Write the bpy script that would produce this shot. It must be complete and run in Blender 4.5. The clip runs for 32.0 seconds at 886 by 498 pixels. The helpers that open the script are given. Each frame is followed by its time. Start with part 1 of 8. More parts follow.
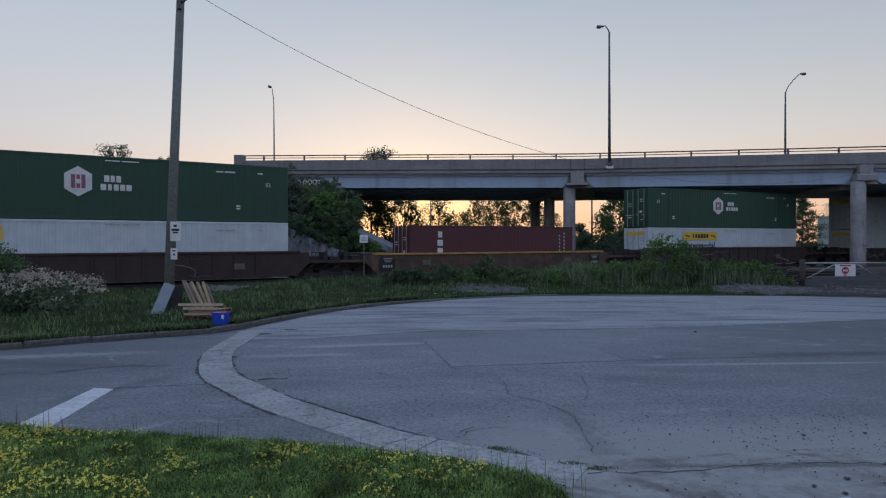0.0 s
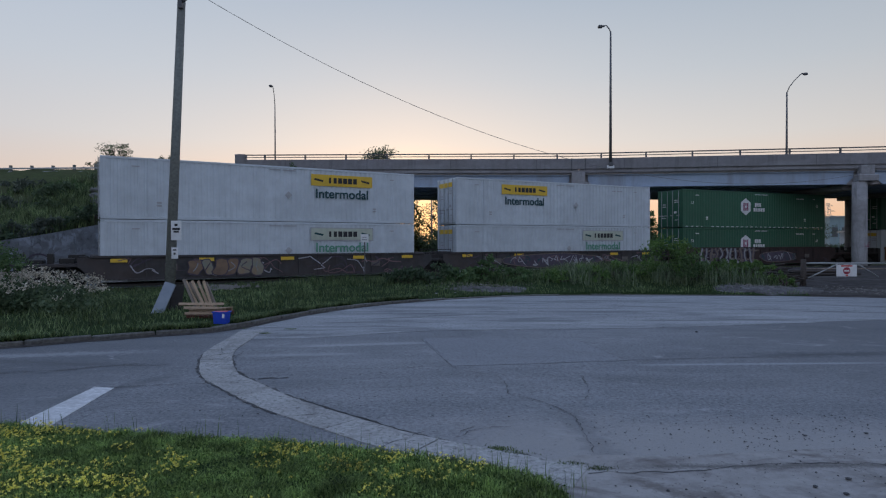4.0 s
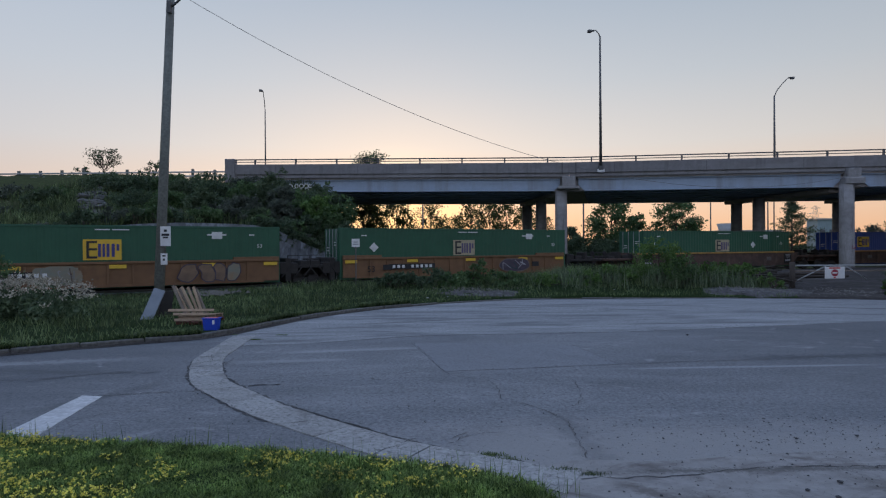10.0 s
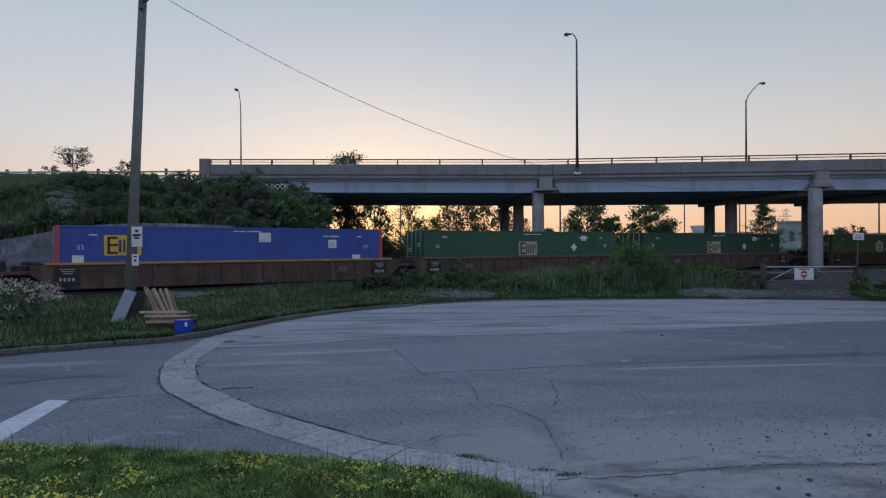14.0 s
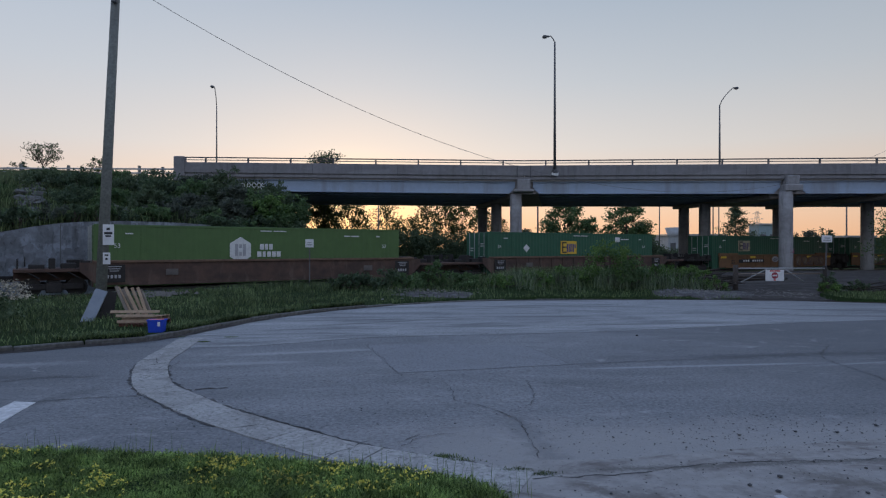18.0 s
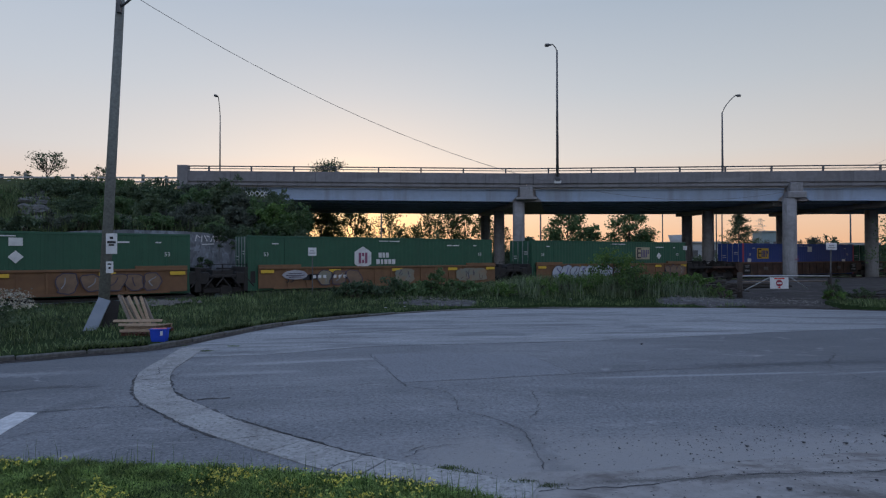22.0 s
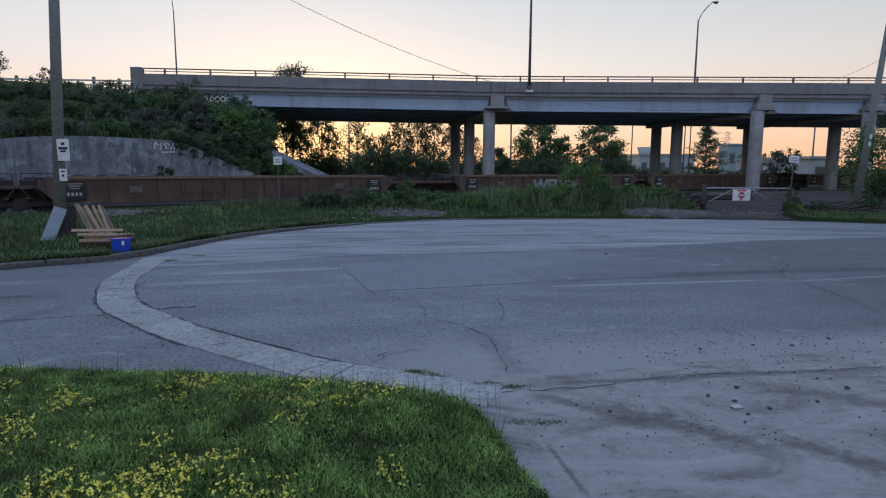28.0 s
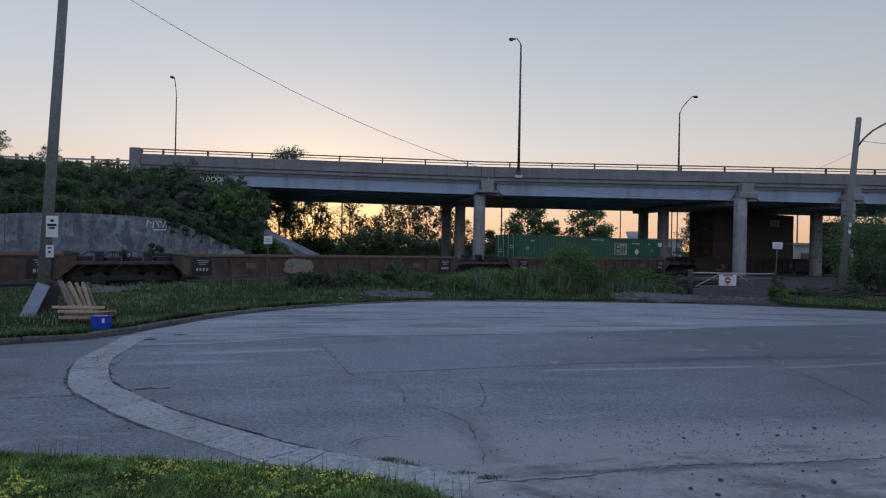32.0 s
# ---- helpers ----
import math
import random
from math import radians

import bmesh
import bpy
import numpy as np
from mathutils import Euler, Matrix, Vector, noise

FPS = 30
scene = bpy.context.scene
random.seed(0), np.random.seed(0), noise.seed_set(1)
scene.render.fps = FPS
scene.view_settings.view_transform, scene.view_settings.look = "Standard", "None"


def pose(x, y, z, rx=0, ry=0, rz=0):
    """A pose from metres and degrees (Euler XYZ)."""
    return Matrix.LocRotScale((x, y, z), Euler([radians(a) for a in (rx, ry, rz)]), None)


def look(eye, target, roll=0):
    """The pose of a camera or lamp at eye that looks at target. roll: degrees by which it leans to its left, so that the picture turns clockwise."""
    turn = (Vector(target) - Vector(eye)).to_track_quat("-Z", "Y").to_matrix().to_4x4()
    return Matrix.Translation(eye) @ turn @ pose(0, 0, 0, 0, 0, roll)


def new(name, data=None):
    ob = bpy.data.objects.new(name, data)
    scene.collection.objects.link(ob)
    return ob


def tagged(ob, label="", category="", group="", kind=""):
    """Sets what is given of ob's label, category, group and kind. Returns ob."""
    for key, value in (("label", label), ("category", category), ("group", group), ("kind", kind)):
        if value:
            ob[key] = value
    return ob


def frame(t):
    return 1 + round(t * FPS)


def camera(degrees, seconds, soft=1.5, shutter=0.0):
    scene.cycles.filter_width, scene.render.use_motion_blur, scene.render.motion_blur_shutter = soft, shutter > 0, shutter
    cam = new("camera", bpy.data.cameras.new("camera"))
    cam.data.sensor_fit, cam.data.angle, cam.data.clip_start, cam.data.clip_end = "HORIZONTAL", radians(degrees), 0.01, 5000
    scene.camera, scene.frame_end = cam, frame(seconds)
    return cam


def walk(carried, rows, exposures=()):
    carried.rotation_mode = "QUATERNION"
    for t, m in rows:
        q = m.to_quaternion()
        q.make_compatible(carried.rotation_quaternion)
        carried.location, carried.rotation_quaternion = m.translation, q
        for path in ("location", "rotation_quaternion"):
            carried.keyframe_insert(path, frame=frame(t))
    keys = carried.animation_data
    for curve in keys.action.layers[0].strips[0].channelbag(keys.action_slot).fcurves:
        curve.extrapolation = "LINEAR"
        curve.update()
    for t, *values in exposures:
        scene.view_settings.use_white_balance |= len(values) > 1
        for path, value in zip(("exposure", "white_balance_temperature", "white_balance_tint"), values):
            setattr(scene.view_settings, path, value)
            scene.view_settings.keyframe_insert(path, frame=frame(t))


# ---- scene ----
cam = camera(72.8, 32.0, soft=1.2)
PATH = [
    (0, (0.005, -0.076, 2.088), (-0.077, 1.922, 2.069), -0.2),
    (0.5, (0.004, -0.079, 2.09), (-0.079, 1.919, 2.07), -0.2),
    (1, (0.006, -0.077, 2.085), (-0.078, 1.921, 2.066), -0.2),
    (1.5, (0.005, -0.087, 2.081), (-0.078, 1.911, 2.062), -0.1),
    (2, (0.005, -0.077, 2.086), (-0.079, 1.922, 2.066), -0.1),
    (2.5, (0.011, -0.068, 2.081), (-0.074, 1.93, 2.061), -0.1),
    (3, (0.012, -0.066, 2.085), (-0.074, 1.932, 2.065), -0.1),
    (3.5, (0.011, -0.066, 2.084), (-0.075, 1.932, 2.064), -0.1),
    (5.5, (-0.004, -0.065, 2.092), (-0.082, 1.933, 2.071), -0.2),
    (6, (0.005, -0.06, 2.093), (-0.072, 1.938, 2.074), -0.2),
    (6.5, (0.001, -0.062, 2.097), (-0.073, 1.936, 2.077), -0.2),
    (7, (0.006, -0.059, 2.089), (-0.066, 1.94, 2.072), -0.3),
    (7.5, (0.007, -0.058, 2.09), (-0.063, 1.94, 2.073), -0.3),
    (8, (0.014, -0.059, 2.09), (-0.053, 1.94, 2.076), -0.4),
    (8.5, (0.012, -0.055, 2.098), (-0.053, 1.943, 2.084), -0.5),
    (9, (0.012, -0.051, 2.097), (-0.052, 1.948, 2.085), -0.5),
    (9.5, (0.01, -0.049, 2.099), (-0.05, 1.95, 2.089), -0.5),
    (10, (0.003, -0.043, 2.099), (-0.053, 1.956, 2.092), -0.4),
    (10.5, (-0.003, -0.039, 2.1), (-0.054, 1.96, 2.096), -0.4),
    (11, (0.013, -0.018, 2.088), (-0.031, 1.982, 2.088), -0.3),
    (11.5, (0.034, -0.011, 2.093), (0.001, 1.989, 2.094), -0.3),
    (12, (0.015, -0.025, 2.09), (-0.006, 1.975, 2.092), -0.3),
    (12.5, (0.013, -0.03, 2.092), (0.004, 1.97, 2.092), -0.3),
    (13, (0.017, -0.014, 2.092), (0.015, 1.986, 2.091), -0.3),
    (13.5, (0.017, -0.002, 2.091), (0.024, 1.998, 2.089), -0.3),
    (14, (0.017, -0.007, 2.094), (0.035, 1.993, 2.091), -0.3),
    (14.5, (0.019, -0.012, 2.093), (0.049, 1.988, 2.09), -0.2),
    (16.5, (0.031, -0.007, 2.082), (0.104, 1.992, 2.077), -0.2),
    (17, (0.028, 0.004, 2.08), (0.107, 2.002, 2.075), -0.1),
    (17.5, (0.026, 0.012, 2.08), (0.112, 2.01, 2.076), -0.1),
    (18, (0.021, 0.009, 2.083), (0.112, 2.007, 2.081), -0.0),
    (18.5, (0.012, 0.006, 2.09), (0.102, 2.004, 2.092), -0.0),
    (19, (0.016, -0.005, 2.095), (0.103, 1.993, 2.1), -0.1),
    (19.5, (0.018, 0.002, 2.095), (0.102, 2.0, 2.103), -0.1),
    (20, (0.003, 0.004, 2.095), (0.088, 2.002, 2.105), -0.1),
    (20.5, (-0.001, 0.012, 2.096), (0.083, 2.01, 2.111), -0.0),
    (21, (-0.002, 0.026, 2.101), (0.082, 2.024, 2.117), 0.0),
    (21.5, (-0.002, 0.036, 2.101), (0.082, 2.034, 2.121), 0.0),
    (22, (0.012, 0.048, 2.098), (0.094, 2.046, 2.122), -0.1),
    (22.5, (0.012, 0.058, 2.101), (0.093, 2.056, 2.126), -0.0),
    (23, (0.022, 0.049, 2.095), (0.101, 2.047, 2.115), 0.0),
    (23.5, (0.022, 0.033, 2.089), (0.101, 2.031, 2.098), 0.1),
    (24, (0.022, 0.021, 2.081), (0.105, 2.019, 2.076), 0.1),
    (24.5, (0.02, 0.029, 2.086), (0.114, 2.026, 2.054), 0.2),
    (25, (0.026, 0.084, 2.083), (0.131, 2.08, 2.017), 0.1),
    (25.5, (0.02, 0.135, 2.092), (0.137, 2.129, 1.991), 0.1),
    (27.5, (0.022, 0.124, 2.07), (0.198, 2.102, 1.832), 0.4),
    (28, (0.044, 0.128, 2.065), (0.226, 2.101, 1.795), 0.3),
    (28.5, (0.055, 0.122, 2.078), (0.235, 2.094, 1.797), 0.1),
    (29, (0.077, 0.112, 2.084), (0.251, 2.093, 1.863), -0.0),
    (29.5, (0.125, 0.127, 2.082), (0.29, 2.116, 1.963), -0.2),
    (30, (0.131, 0.104, 2.115), (0.292, 2.097, 2.061), -0.6),
    (30.5, (0.157, 0.097, 2.099), (0.323, 2.09, 2.059), -0.5),
    (31, (0.187, 0.114, 2.08), (0.364, 2.106, 2.054), 0.1),
    (31.5, (0.186, 0.123, 2.072), (0.38, 2.114, 2.06), 0.7),
    (32, (0.185, 0.112, 2.083), (0.393, 2.102, 2.081), 1.1),
]
EXPOSURES = [(0, 0.0), (14, 0.0), (24, 0.0), (25, -0.02), (25.5, 0.06), (27.5, 0.2), (28, 0.25), (28.6, 0.33), (29, 0.34), (29.6, 0.2), (30, 0.03), (30.5, 0.0), (32, 0.0)]
walk(cam, [(t, look(eye, target, roll)) for t, eye, target, roll in PATH], EXPOSURES)

# ---- light: dusk sky with the sun just over the horizon behind the bridge ----
SUN_AZ, SUN_EL = radians(-6.0), radians(2.0)
world = bpy.data.worlds.new("dusk_sky")
scene.world = world
world.use_nodes = True
wn, wl = world.node_tree.nodes, world.node_tree.links
sky = wn.new("ShaderNodeTexSky")
sky.sky_type, sky.sun_disc = "NISHITA", False
sky.sun_elevation, sky.sun_rotation = SUN_EL, SUN_AZ
sky.altitude, sky.air_density, sky.dust_density, sky.ozone_density = 100, 1.0, 2.5, 2.0
# dusk air: warm and bright low down on the sunset side, dim blue-violet low down opposite, clear blue overhead
geo, sep = wn.new("ShaderNodeTexCoord"), wn.new("ShaderNodeSeparateXYZ")
wl.new(geo.outputs["Generated"], sep.inputs[0])


def air(stops):
    ramp = wn.new("ShaderNodeValToRGB")
    wl.new(sep.outputs[2], ramp.inputs[0])
    for i, (p, c) in enumerate(stops):
        e = ramp.color_ramp.elements[i] if i < 2 else ramp.color_ramp.elements.new(p)
        e.position, e.color = p, (*c, 1)
    return ramp.outputs[0]


def towards(x, y, z, lo, hi, v0, v1, how="SMOOTHSTEP"):
    """A value that grows towards one direction of the sky."""
    dot, mr = wn.new("ShaderNodeVectorMath"), wn.new("ShaderNodeMapRange")
    dot.operation, dot.inputs[1].default_value = "DOT_PRODUCT", (x, y, z)
    wl.new(geo.outputs["Generated"], dot.inputs[0])
    mr.interpolation_type = how
    for i, v in enumerate((lo, hi, v0, v1)):
        mr.inputs[i + 1].default_value = v
    wl.new(dot.outputs["Value"], mr.inputs[0])
    return mr.outputs[0]


def blend_sky(how, fac, a, b):
    nd = wn.new("ShaderNodeMix")
    nd.data_type, nd.blend_type = "RGBA", how
    for i, v in ((0, fac), (6, a), (7, b)):
        if isinstance(v, (float, tuple)):
            nd.inputs[i].default_value = v
        else:
            wl.new(v, nd.inputs[i])
    return nd.outputs[2]


SX, SY = math.sin(SUN_AZ), math.cos(SUN_AZ)
west = air([(0.0, (0.96, 0.53, 0.29)), (0.07, (0.90, 0.64, 0.475)), (0.16, (0.70, 0.66, 0.635)), (0.26, (0.54, 0.575, 0.62)), (0.38, (0.41, 0.48, 0.57)), (0.65, (0.37, 0.52, 0.82)), (1.0, (0.39, 0.60, 1.06))])
east = air([(0.0, (0.28, 0.33, 0.44)), (0.07, (0.38, 0.42, 0.53)), (0.16, (0.51, 0.55, 0.67)), (0.26, (0.62, 0.68, 0.81)), (0.38, (0.65, 0.73, 0.90)), (0.65, (0.54, 0.68, 1.0)), (1.0, (0.39, 0.60, 1.06))])
around = blend_sky("MIX", towards(0.26, 0.966, 0, -0.3, 1.04, 0.0, 1.0), east, west)
around = blend_sky("MULTIPLY", 1.0, around, towards(SX, SY, 0, 0.6, 0.98, 0.82, 1.0, "LINEAR"))
glow = blend_sky("MIX", towards(SX, SY, 0.0, 0.984, 0.9995, 0.0, 1.0), (0.0, 0.0, 0.0, 1.0), (0.13, 0.15, 0.02, 1.0))
around = blend_sky("ADD", 1.0, around, glow)
haze, scaled = wn.new("ShaderNodeMix"), wn.new("ShaderNodeMix")
for nd, how in ((haze, "ADD"), (scaled, "MULTIPLY")):
    nd.data_type, nd.blend_type = "RGBA", how
    nd.inputs[0].default_value = 1.0
scaled.inputs[7].default_value = (0.0255, 0.0265, 0.028, 1)
wl.new(sky.outputs[0], scaled.inputs[6])
wl.new(scaled.outputs[2], haze.inputs[6])
wl.new(around, haze.inputs[7])
wl.new(haze.outputs[2], wn["Background"].inputs[0])
wn["Background"].inputs[1].default_value = 1.0
sun = new("sun", bpy.data.lights.new("sun", "SUN"))
sun.data.energy, sun.data.angle, sun.data.color = 0.2, radians(3.0), (1.0, 0.72, 0.48)
sun.matrix_world = look((0, 0, 0), (-math.sin(SUN_AZ), -math.cos(SUN_AZ), -math.tan(SUN_EL)))

# ---- helpers ----
rng = np.random.default_rng(7)


def mat(name, c1, c2=None, rough=0.8, metal=0.0, scale=6.0, bump=0.15, big=0.6, spec=0.4, stain=None, stain_amt=0.35, rand=0.0, contrast=(0.35, 0.65), stretch=None, warp=0.0, edge=(0.45, 0.72)):
    """Two-scale mottled surface: c1 to c2 by fine noise, stain colour by broad noise."""
    m = bpy.data.materials.new(name)
    m.use_nodes = True
    n, l = m.node_tree.nodes, m.node_tree.links
    b = n["Principled BSDF"]
    c2 = c2 or tuple(min(1, v * 0.75) for v in c1)
    stain = stain or tuple(v * 0.55 for v in c1)
    tc = n.new("ShaderNodeTexCoord")
    f1, f2 = n.new("ShaderNodeTexNoise"), n.new("ShaderNodeTexNoise")
    for f, s, d in ((f1, scale, 6), (f2, big, 4)):
        f.inputs["Scale"].default_value, f.inputs["Detail"].default_value, f.inputs["Roughness"].default_value = s, d, 0.65
        l.new(tc.outputs["Object"], f.inputs["Vector"])
    f2.inputs["Distortion"].default_value = warp
    if stretch:
        mp = n.new("ShaderNodeMapping")
        mp.inputs["Scale"].default_value, mp.inputs["Rotation"].default_value = stretch[:3], (0, 0, radians(stretch[3]))
        l.new(tc.outputs["Object"], mp.inputs["Vector"])
        l.new(mp.outputs[0], f2.inputs["Vector"])
    r1 = n.new("ShaderNodeValToRGB")
    r1.color_ramp.elements[0].position, r1.color_ramp.elements[1].position = contrast
    r1.color_ramp.elements[0].color, r1.color_ramp.elements[1].color = (*c1, 1), (*c2, 1)
    l.new(f1.outputs[0], r1.inputs[0])
    r2 = n.new("ShaderNodeMapRange")
    r2.inputs[1].default_value, r2.inputs[2].default_value, r2.inputs[4].default_value = *edge, stain_amt
    l.new(f2.outputs[0], r2.inputs[0])
    mx = n.new("ShaderNodeMix")
    mx.data_type = "RGBA"
    mx.inputs[7].default_value = (*stain, 1)
    l.new(r2.outputs[0], mx.inputs[0])
    l.new(r1.outputs[0], mx.inputs[6])
    out = mx.outputs[2]
    if rand:
        oi, hsv, mr = n.new("ShaderNodeObjectInfo"), n.new("ShaderNodeHueSaturation"), n.new("ShaderNodeMapRange")
        mr.inputs[3].default_value, mr.inputs[4].default_value = 1 - rand, 1 + rand
        l.new(oi.outputs["Random"], mr.inputs[0])
        l.new(mr.outputs[0], hsv.inputs["Value"])
        l.new(out, hsv.inputs["Color"])
        out = hsv.outputs[0]
    l.new(out, b.inputs["Base Color"])
    b.inputs["Roughness"].default_value, b.inputs["Metallic"].default_value = rough, metal
    b.inputs["Specular IOR Level"].default_value = spec
    if bump:
        bp = n.new("ShaderNodeBump")
        bp.inputs["Strength"].default_value, bp.inputs["Distance"].default_value = bump, 0.02
        l.new(f1.outputs[0], bp.inputs["Height"])
        l.new(bp.outputs[0], b.inputs["Normal"])
    return m


def layer(m, colour, amt, scale, edge, stretch=(1, 1, 1, 0), detail=5, warp=0.6):
    """One more wash of colour over a surface, by thresholded noise (wear, streaks, specks)."""
    n, l = m.node_tree.nodes, m.node_tree.links
    b = n["Principled BSDF"]
    old = b.inputs["Base Color"].links[0].from_socket
    tc, mp, nz, mr, mx = n.new("ShaderNodeTexCoord"), n.new("ShaderNodeMapping"), n.new("ShaderNodeTexNoise"), n.new("ShaderNodeMapRange"), n.new("ShaderNodeMix")
    mp.inputs["Scale"].default_value, mp.inputs["Rotation"].default_value = stretch[:3], (0, 0, radians(stretch[3]))
    nz.inputs["Scale"].default_value, nz.inputs["Detail"].default_value, nz.inputs["Roughness"].default_value, nz.inputs["Distortion"].default_value = scale, detail, 0.6, warp
    mr.inputs[1].default_value, mr.inputs[2].default_value, mr.inputs[4].default_value = *edge, amt
    mx.data_type = "RGBA"
    mx.inputs[7].default_value = (*colour, 1)
    l.new(tc.outputs["Object"], mp.inputs["Vector"])
    l.new(mp.outputs[0], nz.inputs["Vector"])
    l.new(nz.outputs[0], mr.inputs[0])
    l.new(mr.outputs[0], mx.inputs[0])
    l.new(old, mx.inputs[6])
    l.new(mx.outputs[2], b.inputs["Base Color"])
    return m


def leafmat(name, c1, c2, trans=0.35, patch=0.9, swing=0.45):
    """Leaves: colour varies leaf by leaf, some light passes through."""
    m = bpy.data.materials.new(name)
    m.use_nodes = True
    n, l = m.node_tree.nodes, m.node_tree.links
    b = n["Principled BSDF"]
    g = n.new("ShaderNodeNewGeometry")
    r = n.new("ShaderNodeValToRGB")
    r.color_ramp.elements[0].color, r.color_ramp.elements[1].color = (*c1, 1), (*c2, 1)
    l.new(g.outputs["Random Per Island"], r.inputs[0])
    tc, nz, mr, hv = n.new("ShaderNodeTexCoord"), n.new("ShaderNodeTexNoise"), n.new("ShaderNodeMapRange"), n.new("ShaderNodeHueSaturation")
    nz.inputs["Scale"].default_value, nz.inputs["Detail"].default_value = patch, 5
    mr.inputs[1].default_value, mr.inputs[2].default_value, mr.inputs[3].default_value, mr.inputs[4].default_value = 0.3, 0.7, 1 - swing, 1 + swing
    l.new(tc.outputs["Object"], nz.inputs["Vector"])
    l.new(nz.outputs[0], mr.inputs[0])
    l.new(mr.outputs[0], hv.inputs["Value"])
    l.new(r.outputs[0], hv.inputs["Color"])
    l.new(hv.outputs[0], b.inputs["Base Color"])
    b.inputs["Roughness"].default_value = 0.6
    b.inputs["Specular IOR Level"].default_value = 0.25
    t = n.new("ShaderNodeBsdfTranslucent")
    l.new(hv.outputs[0], t.inputs[0])
    mx = n.new("ShaderNodeMixShader")
    mx.inputs[0].default_value = trans
    l.new(b.outputs[0], mx.inputs[1])
    l.new(t.outputs[0], mx.inputs[2])
    l.new(mx.outputs[0], n["Material Output"].inputs[0])
    return m


def box(bm, x0, x1, y0, y1, z0, z1, bev=0.0):
    v = [bm.verts.new((x, y, z)) for z in (z0, z1) for x, y in ((x0, y0), (x1, y0), (x1, y1), (x0, y1))]
    for f in ((3, 2, 1, 0), (4, 5, 6, 7), (0, 1, 5, 4), (1, 2, 6, 5), (2, 3, 7, 6), (3, 0, 4, 7)):
        bm.faces.new([v[i] for i in f])
    if bev:
        es = {e for q in v for e in q.link_edges}
        bmesh.ops.bevel(bm, geom=list(es), offset=bev, segments=1, affect="EDGES")
    return v


def tube(bm, p0, p1, r0, r1=None, n=8, cap=True):
    p0, p1 = Vector(p0), Vector(p1)
    r1 = r0 if r1 is None else r1
    q = (p1 - p0).to_track_quat("Z", "Y")
    rings = []
    for p, r in ((p0, r0), (p1, r1)):
        rings.append([bm.verts.new(p + q @ Vector((r * math.cos(a), r * math.sin(a), 0))) for a in (2 * math.pi * i / n for i in range(n))])
    for i in range(n):
        bm.faces.new((rings[0][i], rings[0][(i + 1) % n], rings[1][(i + 1) % n], rings[1][i])).smooth = n > 6
    if cap:
        bm.faces.new(rings[0][::-1])
        bm.faces.new(rings[1])


def pipe(bm, pts, r, n=6):
    """One bent tube through the points."""
    pts = [Vector(p) for p in pts]
    rings = []
    for i, p in enumerate(pts):
        q = (pts[min(i + 1, len(pts) - 1)] - pts[max(i - 1, 0)]).to_track_quat("Z", "Y")
        rings.append([bm.verts.new(p + q @ Vector((r * math.cos(a), r * math.sin(a), 0))) for a in (2 * math.pi * k / n for k in range(n))])
    for a, b in zip(rings, rings[1:]):
        for k in range(n):
            bm.faces.new((a[k], a[(k + 1) % n], b[(k + 1) % n], b[k])).smooth = True
    bm.faces.new(rings[0][::-1])
    bm.faces.new(rings[-1])


def prism(bm, pts, axis, a0, a1):
    """A flat outline (u, v) drawn out along an axis from a0 to a1."""
    def at(u, v, a):
        return (a, u, v) if axis == "x" else (u, a, v) if axis == "y" else (u, v, a)
    p, q = [bm.verts.new(at(u, v, a0)) for u, v in pts], [bm.verts.new(at(u, v, a1)) for u, v in pts]
    k = len(pts)
    bm.faces.new(p)
    bm.faces.new(q[::-1])
    for i in range(k):
        bm.faces.new((p[i], q[i], q[(i + 1) % k], p[(i + 1) % k]))
    bmesh.ops.recalc_face_normals(bm, faces=bm.faces[:])


MESHES = {}


def part(name, bm, material, parent=None, label="", key=None):
    """One mesh object under a thing or part; a key lets alike pieces share one mesh."""
    if key is not None and key in MESHES:
        me = MESHES[key]
    else:
        b = bmesh.new()
        bm(b)
        me = bpy.data.meshes.new(name)
        b.to_mesh(me)
        b.free()
        me.materials.append(material)
        if key is not None:
            MESHES[key] = me
    ob = new(name, me)
    if parent is not None:
        ob.parent = parent
    if label:
        ob["label"] = label
    return ob


def raw(name, verts, faces, material, parent=None, smooth=False):
    me = bpy.data.meshes.new(name)
    me.from_pydata(np.asarray(verts, float).tolist(), [], [list(map(int, f)) for f in faces])
    me.materials.append(material)
    if smooth:
        me.shade_smooth()
    ob = new(name, me)
    if parent is not None:
        ob.parent = parent
    return ob


def thing(name, m, label, category, group=""):
    ob = new(name)
    ob.matrix_basis = m
    ob.empty_display_size = 0.3
    return tagged(ob, label, category, group)


def smooth_line(pts, step=0.4):
    """Catmull-Rom line through a few corner points."""
    p = [Vector((*q, 0)[:3]) for q in pts]
    p = [2 * p[0] - p[1], *p, 2 * p[-1] - p[-2]]
    out = []
    for a, b, c, d in zip(p, p[1:], p[2:], p[3:]):
        k = max(2, int((c - b).length / step))
        for i in range(k):
            t = i / k
            out.append(0.5 * ((2 * b) + (c - a) * t + (2 * a - 5 * b + 4 * c - d) * t * t + (3 * b - a - 3 * c + d) * t ** 3))
    out.append(p[-2])
    return out


def ribbon(pts, off0, off1):
    """Left and right edge points beside a line, at two offsets to its left."""
    a, b = [], []
    for i, p in enumerate(pts):
        d = (pts[min(i + 1, len(pts) - 1)] - pts[max(i - 1, 0)]).normalized()
        nrm = Vector((-d.y, d.x, 0))
        a.append(p + nrm * off0)
        b.append(p + nrm * off1)
    return a, b


